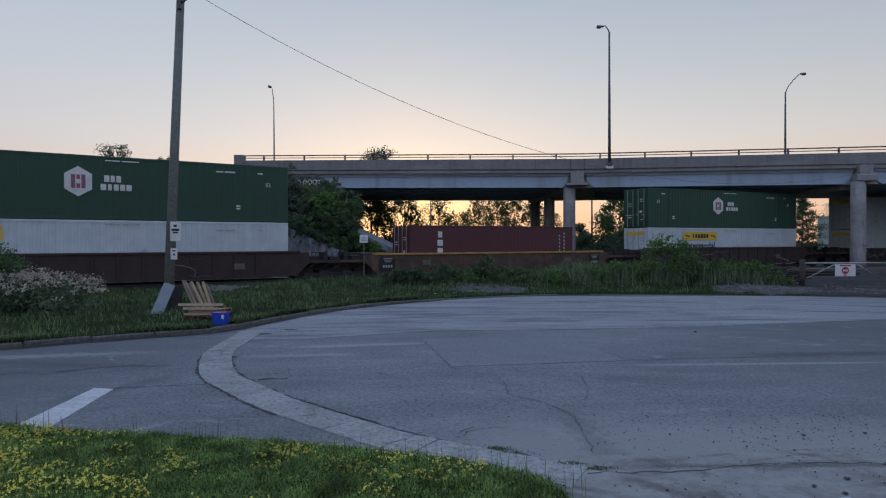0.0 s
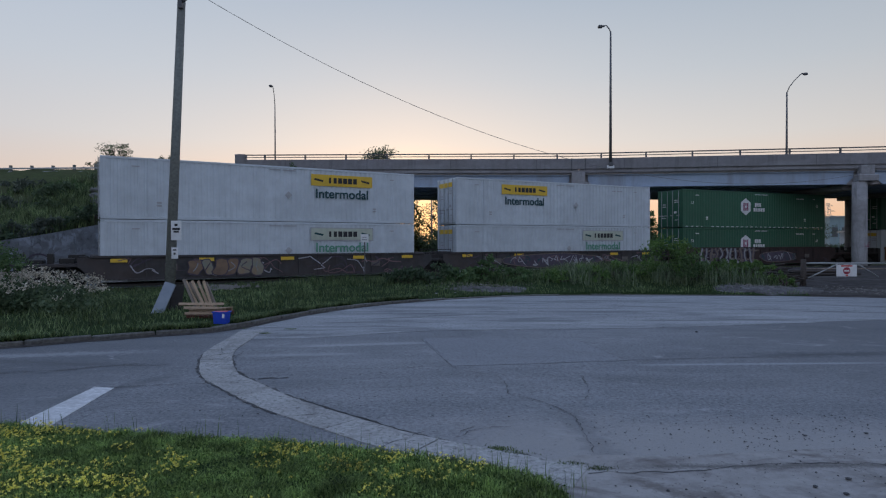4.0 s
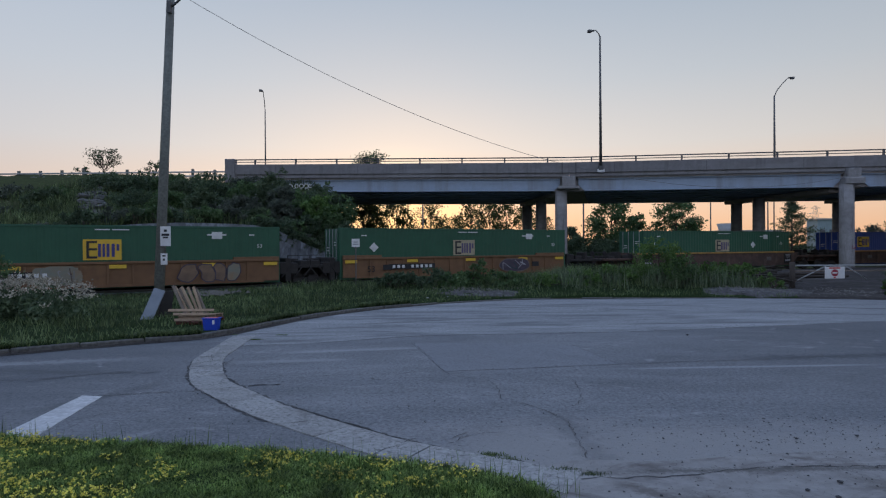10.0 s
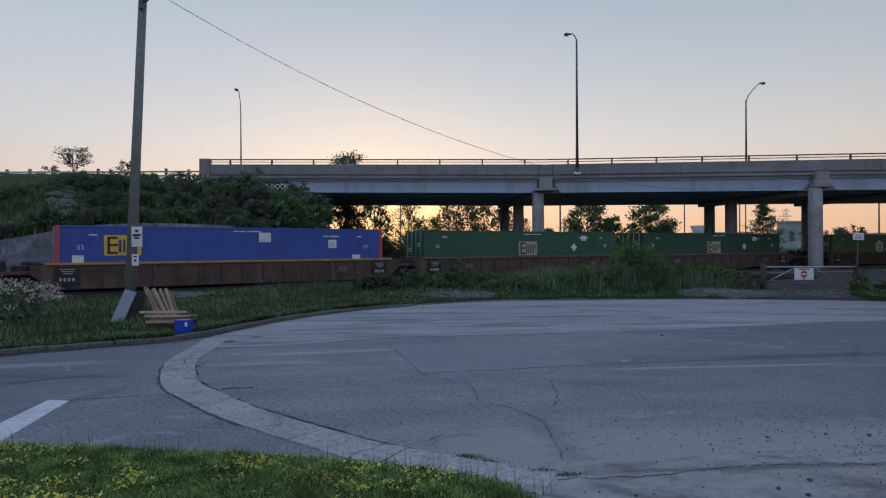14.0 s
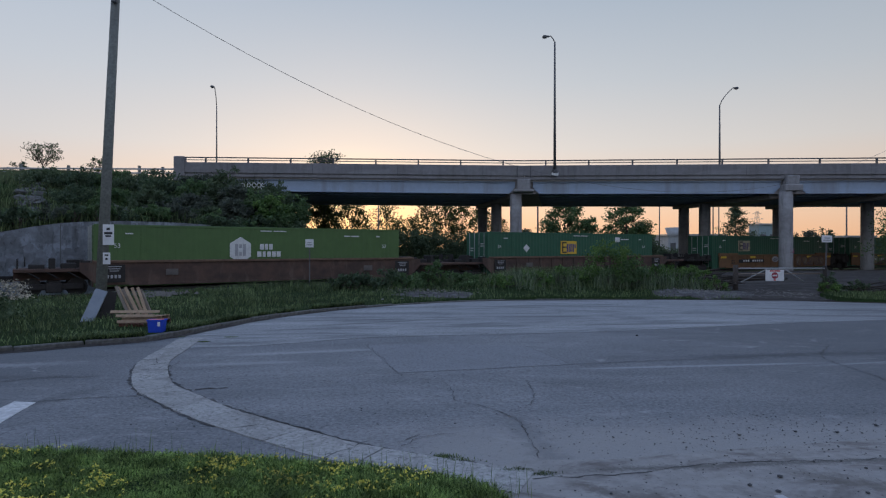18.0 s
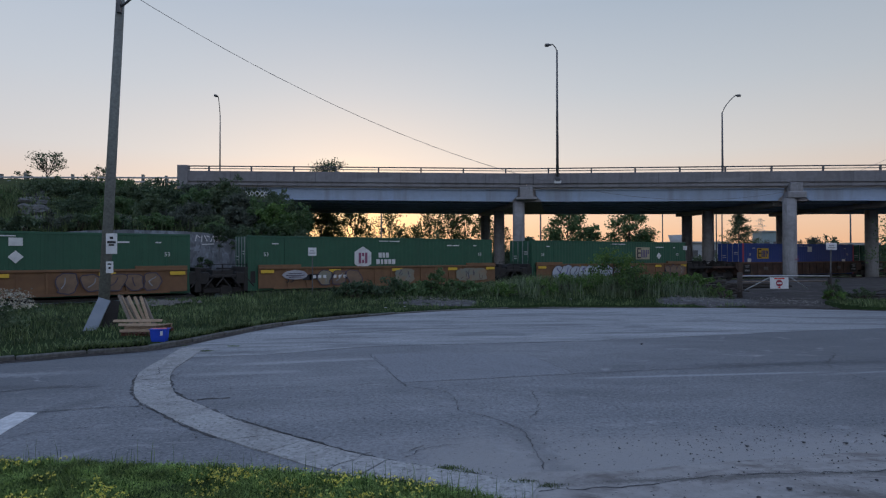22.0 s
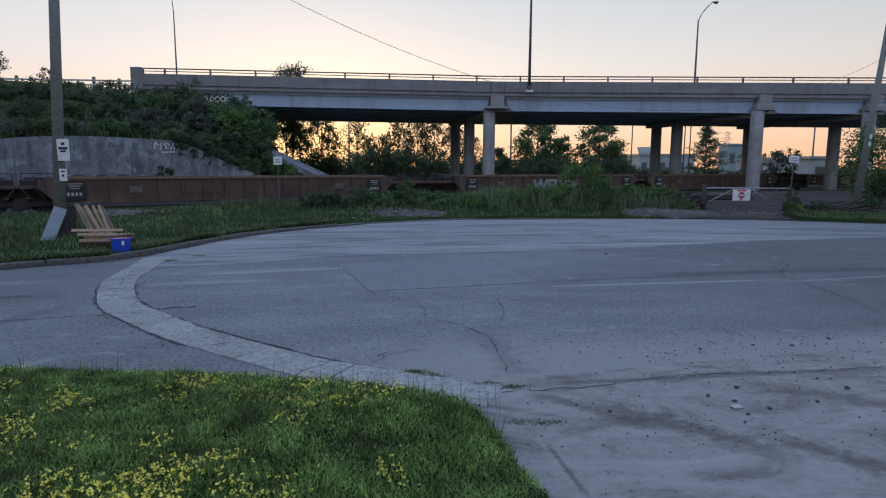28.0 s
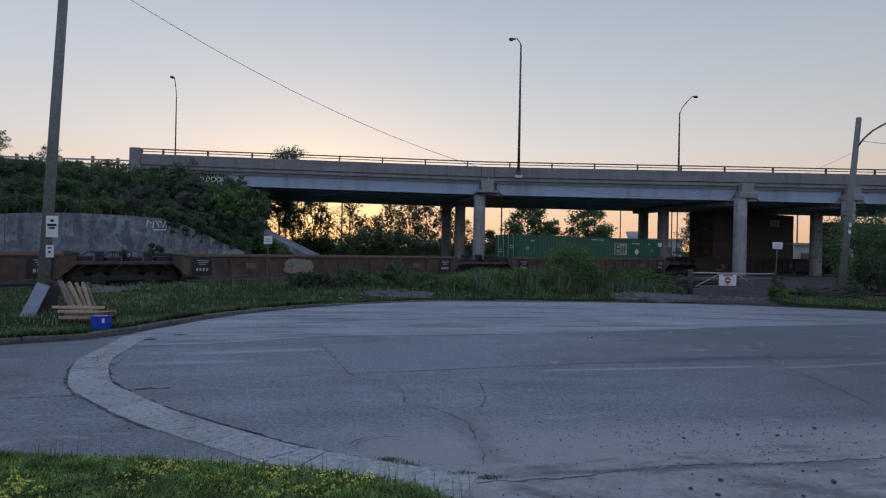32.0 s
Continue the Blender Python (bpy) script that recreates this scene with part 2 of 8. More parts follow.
def inside(px, py, poly):
    """Which of the points lie in a closed outline."""
    hit = np.zeros(px.shape, bool)
    for (x0, y0), (x1, y1) in zip(poly, poly[1:] + poly[:1]):
        if y0 != y1:
            hit ^= ((y0 > py) != (y1 > py)) & (px < (x1 - x0) * (py - y0) / (y1 - y0) + x0)
    return hit


# ---- the railway line: a gentle curve, s metres along it ----
TY, TM, TC, TA, TB = 38.64, 0.5839, -0.002244, -25.0, 48.0
SPEED, RAIL = 14.709, -0.1


def line_y(x):
    xc = min(max(x, TA), TB)
    return TY + TM * xc + TC * xc * xc + (x - xc) * (TM + 2 * TC * xc)


_xs = np.linspace(-300, 700, 10001)
_ys = np.array([line_y(x) for x in _xs])
_ss = np.concatenate([[0], np.cumsum(np.hypot(np.diff(_xs), np.diff(_ys)))])
_ss -= np.interp(0, _xs, _ss)


def track(s, off=0.0):
    """Place on the line (off to its far side) and heading."""
    x = float(np.interp(s, _ss, _xs))
    xc = min(max(x, TA), TB)
    h = math.atan(TM + 2 * TC * xc)
    return x - off * math.sin(h), line_y(x) + off * math.cos(h), h


# ---- materials ----
M = {}
M["asphalt"] = mat("asphalt", (0.128, 0.134, 0.148), (0.205, 0.212, 0.227), 0.85, scale=22, bump=0.6, big=0.5, stain=(0.255, 0.26, 0.27), stain_amt=0.55, contrast=(0.36, 0.62), stretch=(0.35, 1.0, 1.0, 8), warp=1.0)


def fade_tone(m, tone_colour, bounds, most):
    """A tone of the surface that fades in across a stretch of the plan, patchy at its edge: pale grit by the apron,
    darker grey at the road's ends.
    """
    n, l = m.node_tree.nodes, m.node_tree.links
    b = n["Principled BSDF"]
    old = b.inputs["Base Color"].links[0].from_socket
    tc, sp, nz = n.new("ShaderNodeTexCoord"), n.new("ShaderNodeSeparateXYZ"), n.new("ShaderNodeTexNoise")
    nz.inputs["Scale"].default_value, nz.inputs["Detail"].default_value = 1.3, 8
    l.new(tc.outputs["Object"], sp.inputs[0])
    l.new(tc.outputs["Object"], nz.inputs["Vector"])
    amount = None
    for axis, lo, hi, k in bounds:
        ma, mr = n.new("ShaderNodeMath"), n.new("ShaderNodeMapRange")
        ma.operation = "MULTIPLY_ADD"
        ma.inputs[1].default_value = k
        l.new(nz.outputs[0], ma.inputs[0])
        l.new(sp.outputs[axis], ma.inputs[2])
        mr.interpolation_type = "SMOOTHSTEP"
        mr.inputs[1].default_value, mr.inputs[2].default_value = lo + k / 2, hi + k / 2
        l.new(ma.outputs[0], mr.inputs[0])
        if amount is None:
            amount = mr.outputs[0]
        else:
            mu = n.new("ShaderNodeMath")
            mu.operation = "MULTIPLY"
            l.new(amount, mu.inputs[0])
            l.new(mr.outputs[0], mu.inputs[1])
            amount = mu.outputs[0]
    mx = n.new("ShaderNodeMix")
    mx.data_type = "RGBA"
    mx.inputs[7].default_value = (*tone_colour, 1)
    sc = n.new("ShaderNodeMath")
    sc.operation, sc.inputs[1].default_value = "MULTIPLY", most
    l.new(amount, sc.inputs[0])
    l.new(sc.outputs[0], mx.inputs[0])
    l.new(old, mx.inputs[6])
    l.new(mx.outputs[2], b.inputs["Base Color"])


layer(M["asphalt"], (0.075, 0.08, 0.09), 0.45, 0.45, (0.48, 0.68), (0.45, 1.0, 1, 4), 7, 1.6)
layer(M["asphalt"], (0.29, 0.297, 0.31), 0.35, 0.6, (0.5, 0.7), (0.35, 1.2, 1, -5), 7, 1.4)
layer(M["asphalt"], (0.045, 0.045, 0.05), 0.5, 19, (0.5, 0.62), detail=6)
layer(M["asphalt"], (0.33, 0.33, 0.34), 0.42, 23, (0.53, 0.66), detail=6)
# darker grey towards the right end, then towards the left end
fade_tone(M["asphalt"], (0.07, 0.074, 0.082), ((0, 2.5, 10.0, 3.0),), 0.6)
fade_tone(M["asphalt"], (0.07, 0.076, 0.086), ((0, -3.6, -7.5, 2.0),), 0.55)
# pale grit in front of the driveway apron
fade_tone(M["asphalt"], (0.275, 0.266, 0.263), ((1, 7.7, 6.3, 1.6), (0, -1.5, 1.0, 2.0)), 0.85)
layer(M["asphalt"], (0.06, 0.06, 0.065), 0.85, 30, (0.64, 0.68), detail=4)
layer(M["asphalt"], (0.32, 0.32, 0.33), 0.6, 1.7, (0.6, 0.72), (0.6, 1.2, 1, 10), 8, 1.0)
M["asphalt_pale"] = mat("asphalt_pale", (0.21, 0.218, 0.232), (0.31, 0.317, 0.33), 0.85, scale=20, bump=0.5, big=0.8, stain=(0.12, 0.125, 0.138), stain_amt=0.7, contrast=(0.36, 0.62), stretch=(0.22, 1.0, 1.0, -6), warp=1.5, edge=(0.5, 0.68))
layer(M["asphalt_pale"], (0.085, 0.09, 0.1), 0.55, 0.55, (0.52, 0.61), (0.22, 1.3, 1, 2), 7, 1.6)
layer(M["asphalt_pale"], (0.4, 0.405, 0.42), 0.5, 0.7, (0.5, 0.66), (0.3, 1.3, 1, -3), 7, 1.5)
layer(M["asphalt_pale"], (0.06, 0.06, 0.065), 0.7, 22, (0.53, 0.62), detail=4)
# the strip also turns darker towards its right end
fade_tone(M["asphalt_pale"], (0.1, 0.104, 0.112), ((0, 9.0, 19.0, 3.0),), 0.5)
M["asphalt_patch"] = layer(mat("asphalt_patch", (0.165, 0.172, 0.19), (0.225, 0.233, 0.252), 0.85, scale=22, bump=0.5, big=0.6, stain=(0.15, 0.155, 0.17), stain_amt=0.5, contrast=(0.36, 0.62), warp=1.5), (0.06, 0.06, 0.065), 0.6, 24, (0.53, 0.62), detail=4)

M["tar"] = mat("tar", (0.04, 0.04, 0.044), (0.07, 0.07, 0.075), 0.8, scale=20)
M["concrete"] = mat("concrete", (0.285, 0.273, 0.268), (0.21, 0.2, 0.196), 0.9, scale=8, bump=0.5, big=0.85, stain=(0.1, 0.085, 0.082), stain_amt=0.8, contrast=(0.33, 0.7), stretch=(0.7, 1.1, 1.0, 35), warp=2.5, edge=(0.51, 0.68))
layer(M["concrete"], (0.06, 0.055, 0.053), 0.8, 26, (0.63, 0.68), detail=4)
layer(M["concrete"], (0.34, 0.33, 0.32), 0.6, 1.1, (0.5, 0.64), (0.5, 1.6, 1, 30), 7, 1.5)
M["gutter"] = mat("gutter", (0.37, 0.365, 0.36), (0.25, 0.246, 0.242), 0.9, scale=20, bump=0.6, big=1.8, stain=(0.17, 0.165, 0.16), stain_amt=0.7, rand=0.08, warp=0.5, edge=(0.5, 0.68))
layer(M["gutter"], (0.07, 0.068, 0.066), 0.6, 16, (0.55, 0.64), detail=6)
M["kerb"] = mat("kerb", (0.15, 0.148, 0.143), (0.06, 0.058, 0.055), 0.9, scale=12, bump=0.4, big=1.6, stain=(0.11, 0.1, 0.088), stain_amt=0.65, rand=0.1)
M["bridge_concrete"] = mat("bridge_concrete", (0.262, 0.252, 0.262), (0.212, 0.203, 0.212), 0.9, scale=3, bump=0.1, big=0.25, stain=(0.17, 0.15, 0.14), stain_amt=0.5)
layer(M["bridge_concrete"], (0.13, 0.12, 0.125), 0.55, 0.9, (0.52, 0.66), (1.2, 1.2, 0.14, 0), 6, 0.5)
layer(M["bridge_concrete"], (0.33, 0.325, 0.335), 0.45, 0.5, (0.52, 0.66), (0.5, 0.5, 1.4, 0), 6, 0.8)
M["pier_concrete"] = layer(mat("pier_concrete", (0.36, 0.355, 0.365), (0.28, 0.275, 0.285), 0.9, scale=3, bump=0.12, big=0.5, stain=(0.17, 0.155, 0.155), stain_amt=0.6), (0.15, 0.14, 0.14), 0.6, 1.2, (0.54, 0.66), (2.5, 2.5, 0.35, 0), 6, 0.5)
M["rail_paint"] = mat("rail_paint", (0.15, 0.145, 0.15), (0.1, 0.095, 0.1), 0.7, 0.2, scale=6, bump=0.03)
M["girder"] = layer(mat("girder", (0.36, 0.44, 0.565), (0.315, 0.39, 0.51), 0.5, scale=2.5, bump=0.04, big=0.3, stain=(0.3, 0.31, 0.33), stain_amt=0.4), (0.22, 0.22, 0.24), 0.5, 0.7, (0.52, 0.68), (1.0, 1.0, 0.12, 0), 6, 0.4)
M["soffit"] = mat("soffit", (0.42, 0.38, 0.37), (0.33, 0.295, 0.285), 0.95, scale=2, bump=0.05)
M["wall"] = mat("wall", (0.245, 0.267, 0.3), (0.145, 0.156, 0.175), 0.9, scale=1.6, bump=0.2, big=0.5, stain=(0.095, 0.095, 0.1), stain_amt=0.8, stretch=(1, 1, 0.3, 0), warp=1.5, contrast=(0.35, 0.62))
layer(M["wall"], (0.33, 0.365, 0.42), 0.58, 1.5, (0.5, 0.6), (1, 1, 0.9, 0), 9, 0.6)
layer(M["wall"], (0.075, 0.08, 0.088), 0.6, 2.2, (0.52, 0.6), (1, 1, 0.2, 0), 8, 0.3)
layer(M["wall"], (0.06, 0.063, 0.07), 0.5, 5.0, (0.57, 0.64), (1, 1, 0.6, 0), 6, 0.4)
M["steel"] = mat("steel", (0.42, 0.43, 0.44), (0.33, 0.34, 0.35), 0.5, 0.6, scale=8, bump=0.04)
M["pole_dark"] = mat("pole_dark", (0.14, 0.14, 0.145), (0.1, 0.1, 0.105), 0.6, 0.3, scale=5, bump=0.03)
M["wood_pole"] = mat("wood_pole", (0.225, 0.235, 0.215), (0.14, 0.147, 0.135), 0.9, scale=14, bump=0.4, big=1.0, stain=(0.09, 0.08, 0.07))
M["old_wood"] = mat("old_wood", (0.06, 0.048, 0.042), (0.034, 0.028, 0.024), 0.9, scale=11, bump=0.4, rand=0.3)
M["dirt"] = mat("dirt", (0.078, 0.069, 0.066), (0.038, 0.034, 0.033), 1.0, spec=0.05, scale=5, bump=0.6, big=0.5, stain=(0.06, 0.055, 0.045), stain_amt=0.6)
layer(M["dirt"], (0.135, 0.125, 0.122), 0.6, 1.1, (0.5, 0.66), (0.5, 1.2, 1, 20), 7, 1.2)
M["gritty"] = layer(mat("gritty", (0.125, 0.12, 0.12), (0.065, 0.06, 0.06), 1.0, spec=0.05, scale=9, bump=0.7, big=0.9, stain=(0.06, 0.055, 0.05), stain_amt=0.6), (0.24, 0.235, 0.235), 0.5, 2.5, (0.52, 0.64), detail=7)
M["ballast"] = mat("ballast", (0.11, 0.098, 0.09), (0.05, 0.045, 0.042), 0.95, scale=18, bump=0.9, big=0.5)
M["soil"] = mat("soil", (0.07, 0.085, 0.035), (0.045, 0.055, 0.025), 1.0, spec=0.05, scale=3, bump=0.6, big=0.25, stain=(0.1, 0.085, 0.055))
M["lawn"] = mat("lawn", (0.03, 0.05, 0.017), (0.02, 0.032, 0.013), 1.0, spec=0.05, scale=12, bump=0.4, big=0.7)
M["rail"] = mat("rail", (0.3, 0.24, 0.2), (0.2, 0.15, 0.12), 0.5, 0.7, scale=8)
M["tie"] = mat("tie", (0.09, 0.075, 0.06), (0.06, 0.05, 0.04), 0.95, scale=9, rand=0.2)
M["rust"] = layer(mat("rust", (0.118, 0.07, 0.054), (0.074, 0.047, 0.04), 0.85, scale=2.2, bump=0.12, big=0.6, stain=(0.042, 0.034, 0.032), stain_amt=0.8, stretch=(0.6, 1, 2.0, 0)), (0.16, 0.115, 0.09), 0.55, 1.6, (0.55, 0.66), (1.0, 1.0, 0.3, 0), 6, 0.5)
M["brown_car"] = mat("brown_car", (0.06, 0.036, 0.034), (0.038, 0.027, 0.027), 0.8, scale=2.2, bump=0.1, big=0.5, stain=(0.04, 0.03, 0.03), stain_amt=0.6)
M["orange_car"] = mat("orange_car", (0.225, 0.12, 0.06), (0.16, 0.087, 0.048), 0.75, scale=2.0, bump=0.08, big=0.45, stain=(0.16, 0.085, 0.045), stain_amt=0.7)
M["black_car"] = mat("black_car", (0.06, 0.058, 0.062), (0.04, 0.038, 0.04), 0.8, scale=2.5, bump=0.08, stain=(0.1, 0.06, 0.045))
M["chord_rust"] = mat("chord_rust", (0.2, 0.125, 0.085), (0.13, 0.08, 0.058), 0.85, scale=3, bump=0.05, stain=(0.08, 0.055, 0.045), stain_amt=0.7)
M["chord_yellow"] = mat("chord_yellow", (0.5, 0.3, 0.08), (0.38, 0.2, 0.06), 0.8, scale=3, bump=0.05, stain=(0.18, 0.09, 0.05), stain_amt=0.7)
M["iron"] = mat("iron", (0.045, 0.04, 0.038), (0.03, 0.027, 0.026), 0.8, 0.2, scale=5)
for nm, c in (("green", (0.029, 0.108, 0.062)), ("green_dark", (0.022, 0.07, 0.043)), ("lime", (0.085, 0.155, 0.05)), ("blue", (0.045, 0.09, 0.36)),
              ("white", (0.56, 0.605, 0.655)), ("maroon", (0.1, 0.028, 0.036)), ("brown", (0.045, 0.022, 0.021))):
    M["box_" + nm] = mat("container_" + nm, c, tuple(v * 0.86 for v in c), 0.5, scale=1.6, bump=0.03, big=0.35, stain=tuple(v * 0.62 + 0.012 for v in c), stain_amt=0.45, rand=0.07)
M["ink_white"] = mat("ink_white", (0.72, 0.72, 0.72), (0.6, 0.6, 0.6), 0.6, scale=4, bump=0)
M["ink_yellow"] = mat("ink_yellow", (0.75, 0.48, 0.05), (0.66, 0.42, 0.05), 0.6, scale=4, bump=0)
M["ink_tan"] = mat("ink_tan", (0.46, 0.4, 0.27), (0.36, 0.31, 0.21), 0.7, scale=5, bump=0, stain=(0.26, 0.24, 0.19), stain_amt=0.6)
M["ink_dusk"] = mat("ink_dusk", (0.1, 0.08, 0.16), (0.14, 0.11, 0.2), 0.6, scale=4, bump=0)
M["ink_black"] = mat("ink_black", (0.02, 0.02, 0.024), (0.03, 0.03, 0.034), 0.6, scale=4, bump=0)
M["ink_navy"] = mat("ink_navy", (0.05, 0.05, 0.2), (0.06, 0.06, 0.24), 0.6, scale=4, bump=0)
M["ink_teal"] = mat("ink_teal", (0.012, 0.055, 0.065), (0.018, 0.07, 0.08), 0.6, scale=4, bump=0)
M["ink_red"] = mat("ink_red", (0.6, 0.05, 0.035), (0.5, 0.05, 0.035), 0.6, scale=4, bump=0)
M["ink_plum_red"] = mat("ink_plum_red", (0.36, 0.045, 0.07), (0.3, 0.04, 0.06), 0.6, scale=4, bump=0)
M["ink_plum"] = mat("ink_plum", (0.3, 0.1, 0.16), (0.26, 0.1, 0.16), 0.6, scale=4, bump=0)
M["ink_grey"] = mat("ink_grey", (0.42, 0.42, 0.44), (0.34, 0.34, 0.36), 0.7, scale=4, bump=0)
M["spray"] = mat("spray", (0.45, 0.45, 0.48), (0.3, 0.3, 0.34), 0.8, scale=3, bump=0, stain=(0.14, 0.13, 0.15), stain_amt=0.6)
M["spray_pale"] = mat("spray_pale", (0.31, 0.315, 0.33), (0.2, 0.205, 0.22), 0.8, scale=3, bump=0, stain=(0.2, 0.19, 0.2), stain_amt=0.7, big=1.2)
M["spray_dim"] = mat("spray_dim", (0.15, 0.115, 0.1), (0.1, 0.075, 0.07), 0.85, scale=2.5, bump=0, stain=(0.12, 0.08, 0.06), stain_amt=0.7, big=1.0)
M["spray_worn"] = mat("spray_worn", (0.22, 0.185, 0.17), (0.13, 0.1, 0.09), 0.85, scale=3, bump=0, stain=(0.12, 0.08, 0.06), stain_amt=0.8, big=1.4)
M["spray_tan"] = mat("spray_tan", (0.24, 0.16, 0.105), (0.18, 0.12, 0.085), 0.85, scale=2.5, bump=0, stain=(0.14, 0.1, 0.08), stain_amt=0.7, big=1.2)
M["spray_haze"] = mat("spray_haze", (0.2, 0.22, 0.19), (0.26, 0.22, 0.16), 0.85, scale=2, bump=0, stain=(0.26, 0.17, 0.1), stain_amt=0.8, big=1.4)
M["wall_grime"] = mat("wall_grime", (0.125, 0.13, 0.145), (0.17, 0.18, 0.2), 0.9, scale=2.5, bump=0, stain=(0.2, 0.21, 0.235), stain_amt=0.8, big=1.5)
M["panel_dim"] = mat("panel_dim", (0.16, 0.14, 0.13), (0.1, 0.09, 0.085), 0.8, scale=3, bump=0)
M["wall_paint"] = mat("wall_paint", (0.25, 0.265, 0.3), (0.15, 0.16, 0.18), 0.9, scale=2.2, bump=0, stain=(0.14, 0.145, 0.16), stain_amt=0.9, big=1.6)
M["ink_green"] = mat("ink_green", (0.1, 0.28, 0.19), (0.14, 0.34, 0.25), 0.7, scale=4, bump=0)
M["ink_pale"] = mat("ink_pale", (0.5, 0.53, 0.44), (0.42, 0.45, 0.37), 0.7, scale=3, bump=0)
M["rock"] = mat("rock", (0.15, 0.148, 0.145), (0.085, 0.083, 0.08), 0.95, scale=4, bump=0.5, big=0.8, rand=0.2)
M["spray_white"] = mat("spray_white", (0.46, 0.48, 0.52), (0.32, 0.35, 0.42), 0.7, scale=2, bump=0, big=1.5, stain=(0.3, 0.36, 0.48), stain_amt=0.6)
M["spray_pink"] = mat("spray_pink", (0.22, 0.14, 0.15), (0.16, 0.1, 0.11), 0.8, scale=3, bump=0)
M["spray_dark"] = mat("spray_dark", (0.06, 0.05, 0.07), (0.1, 0.08, 0.11), 0.8, scale=3, bump=0)
M["plank"] = mat("plank", (0.4, 0.29, 0.2), (0.28, 0.195, 0.13), 0.85, scale=9, bump=0.2, big=1.5, rand=0.15)
M["plank_grey"] = mat("plank_grey", (0.24, 0.2, 0.165), (0.15, 0.12, 0.1), 0.9, scale=9, bump=0.2, big=1.5, rand=0.15)
M["plank_red"] = mat("plank_red", (0.16, 0.06, 0.045), (0.1, 0.045, 0.035), 0.85, scale=9, bump=0.2, rand=0.1)
M["plastic_blue"] = mat("plastic_blue", (0.02, 0.07, 0.55), (0.02, 0.06, 0.45), 0.4, scale=4, bump=0.02)
M["plastic_red"] = mat("plastic_red", (0.5, 0.08, 0.1), (0.4, 0.07, 0.09), 0.5, scale=4, bump=0.02)
M["board"] = mat("board", (0.27, 0.31, 0.37), (0.21, 0.245, 0.3), 0.6, scale=3, bump=0.03)
M["bark"] = mat("bark", (0.09, 0.07, 0.055), (0.06, 0.048, 0.04), 0.95, scale=9, bump=0.5)
M["paint_line"] = mat("paint_line", (0.62, 0.62, 0.63), (0.4, 0.4, 0.41), 0.8, scale=14, bump=0.2, big=2.0, stain=(0.25, 0.25, 0.26), stain_amt=0.5)
M["leaf"] = leafmat("leaf", (0.058, 0.112, 0.044), (0.14, 0.21, 0.09))
M["leaf_bright"] = leafmat("leaf_bright", (0.06, 0.125, 0.03), (0.15, 0.24, 0.07))
M["leaf_olive"] = leafmat("leaf_olive", (0.06, 0.092, 0.05), (0.125, 0.165, 0.09))
M["leaf_grey"] = leafmat("leaf_grey", (0.06, 0.075, 0.06), (0.14, 0.16, 0.12))
M["wire"] = mat("wire", (0.2, 0.2, 0.21), (0.15, 0.15, 0.16), 0.6, scale=4, bump=0)
M["leaf_dark"] = leafmat("leaf_dark", (0.046, 0.078, 0.045), (0.105, 0.145, 0.08))
M["leaf_far"] = leafmat("leaf_far", (0.035, 0.05, 0.015), (0.085, 0.1, 0.025), 0.45)
M["grass"] = leafmat("grass_blade", (0.02, 0.055, 0.012), (0.31, 0.43, 0.125), 0.45, 3.5, 0.6)
M["grass_verge"] = leafmat("grass_verge", (0.03, 0.056, 0.022), (0.19, 0.24, 0.105), 0.42, 1.1, 0.65)
M["reed"] = leafmat("reed", (0.08, 0.115, 0.065), (0.23, 0.28, 0.17), 0.4, 1.2, 0.5)
M["petal_yellow"] = leafmat("petal_yellow", (0.68, 0.6, 0.08), (0.85, 0.78, 0.2), 0.2)
M["petal_white"] = leafmat("petal_white", (0.3, 0.27, 0.22), (0.52, 0.47, 0.38), 0.2)
M["factory_white"] = mat("factory_white", (0.42, 0.44, 0.46), (0.34, 0.36, 0.38), 0.7, scale=1, bump=0)
M["factory_teal"] = mat("factory_teal", (0.27, 0.35, 0.37), (0.24, 0.31, 0.33), 0.7, scale=1, bump=0)
M["sign_white"] = mat("sign_white", (0.75, 0.75, 0.76), (0.66, 0.66, 0.67), 0.5, scale=5, bump=0)
M["gravel"] = mat("gravel", (0.3, 0.28, 0.26), (0.16, 0.15, 0.14), 0.95, scale=10, bump=0.4, rand=0.3)


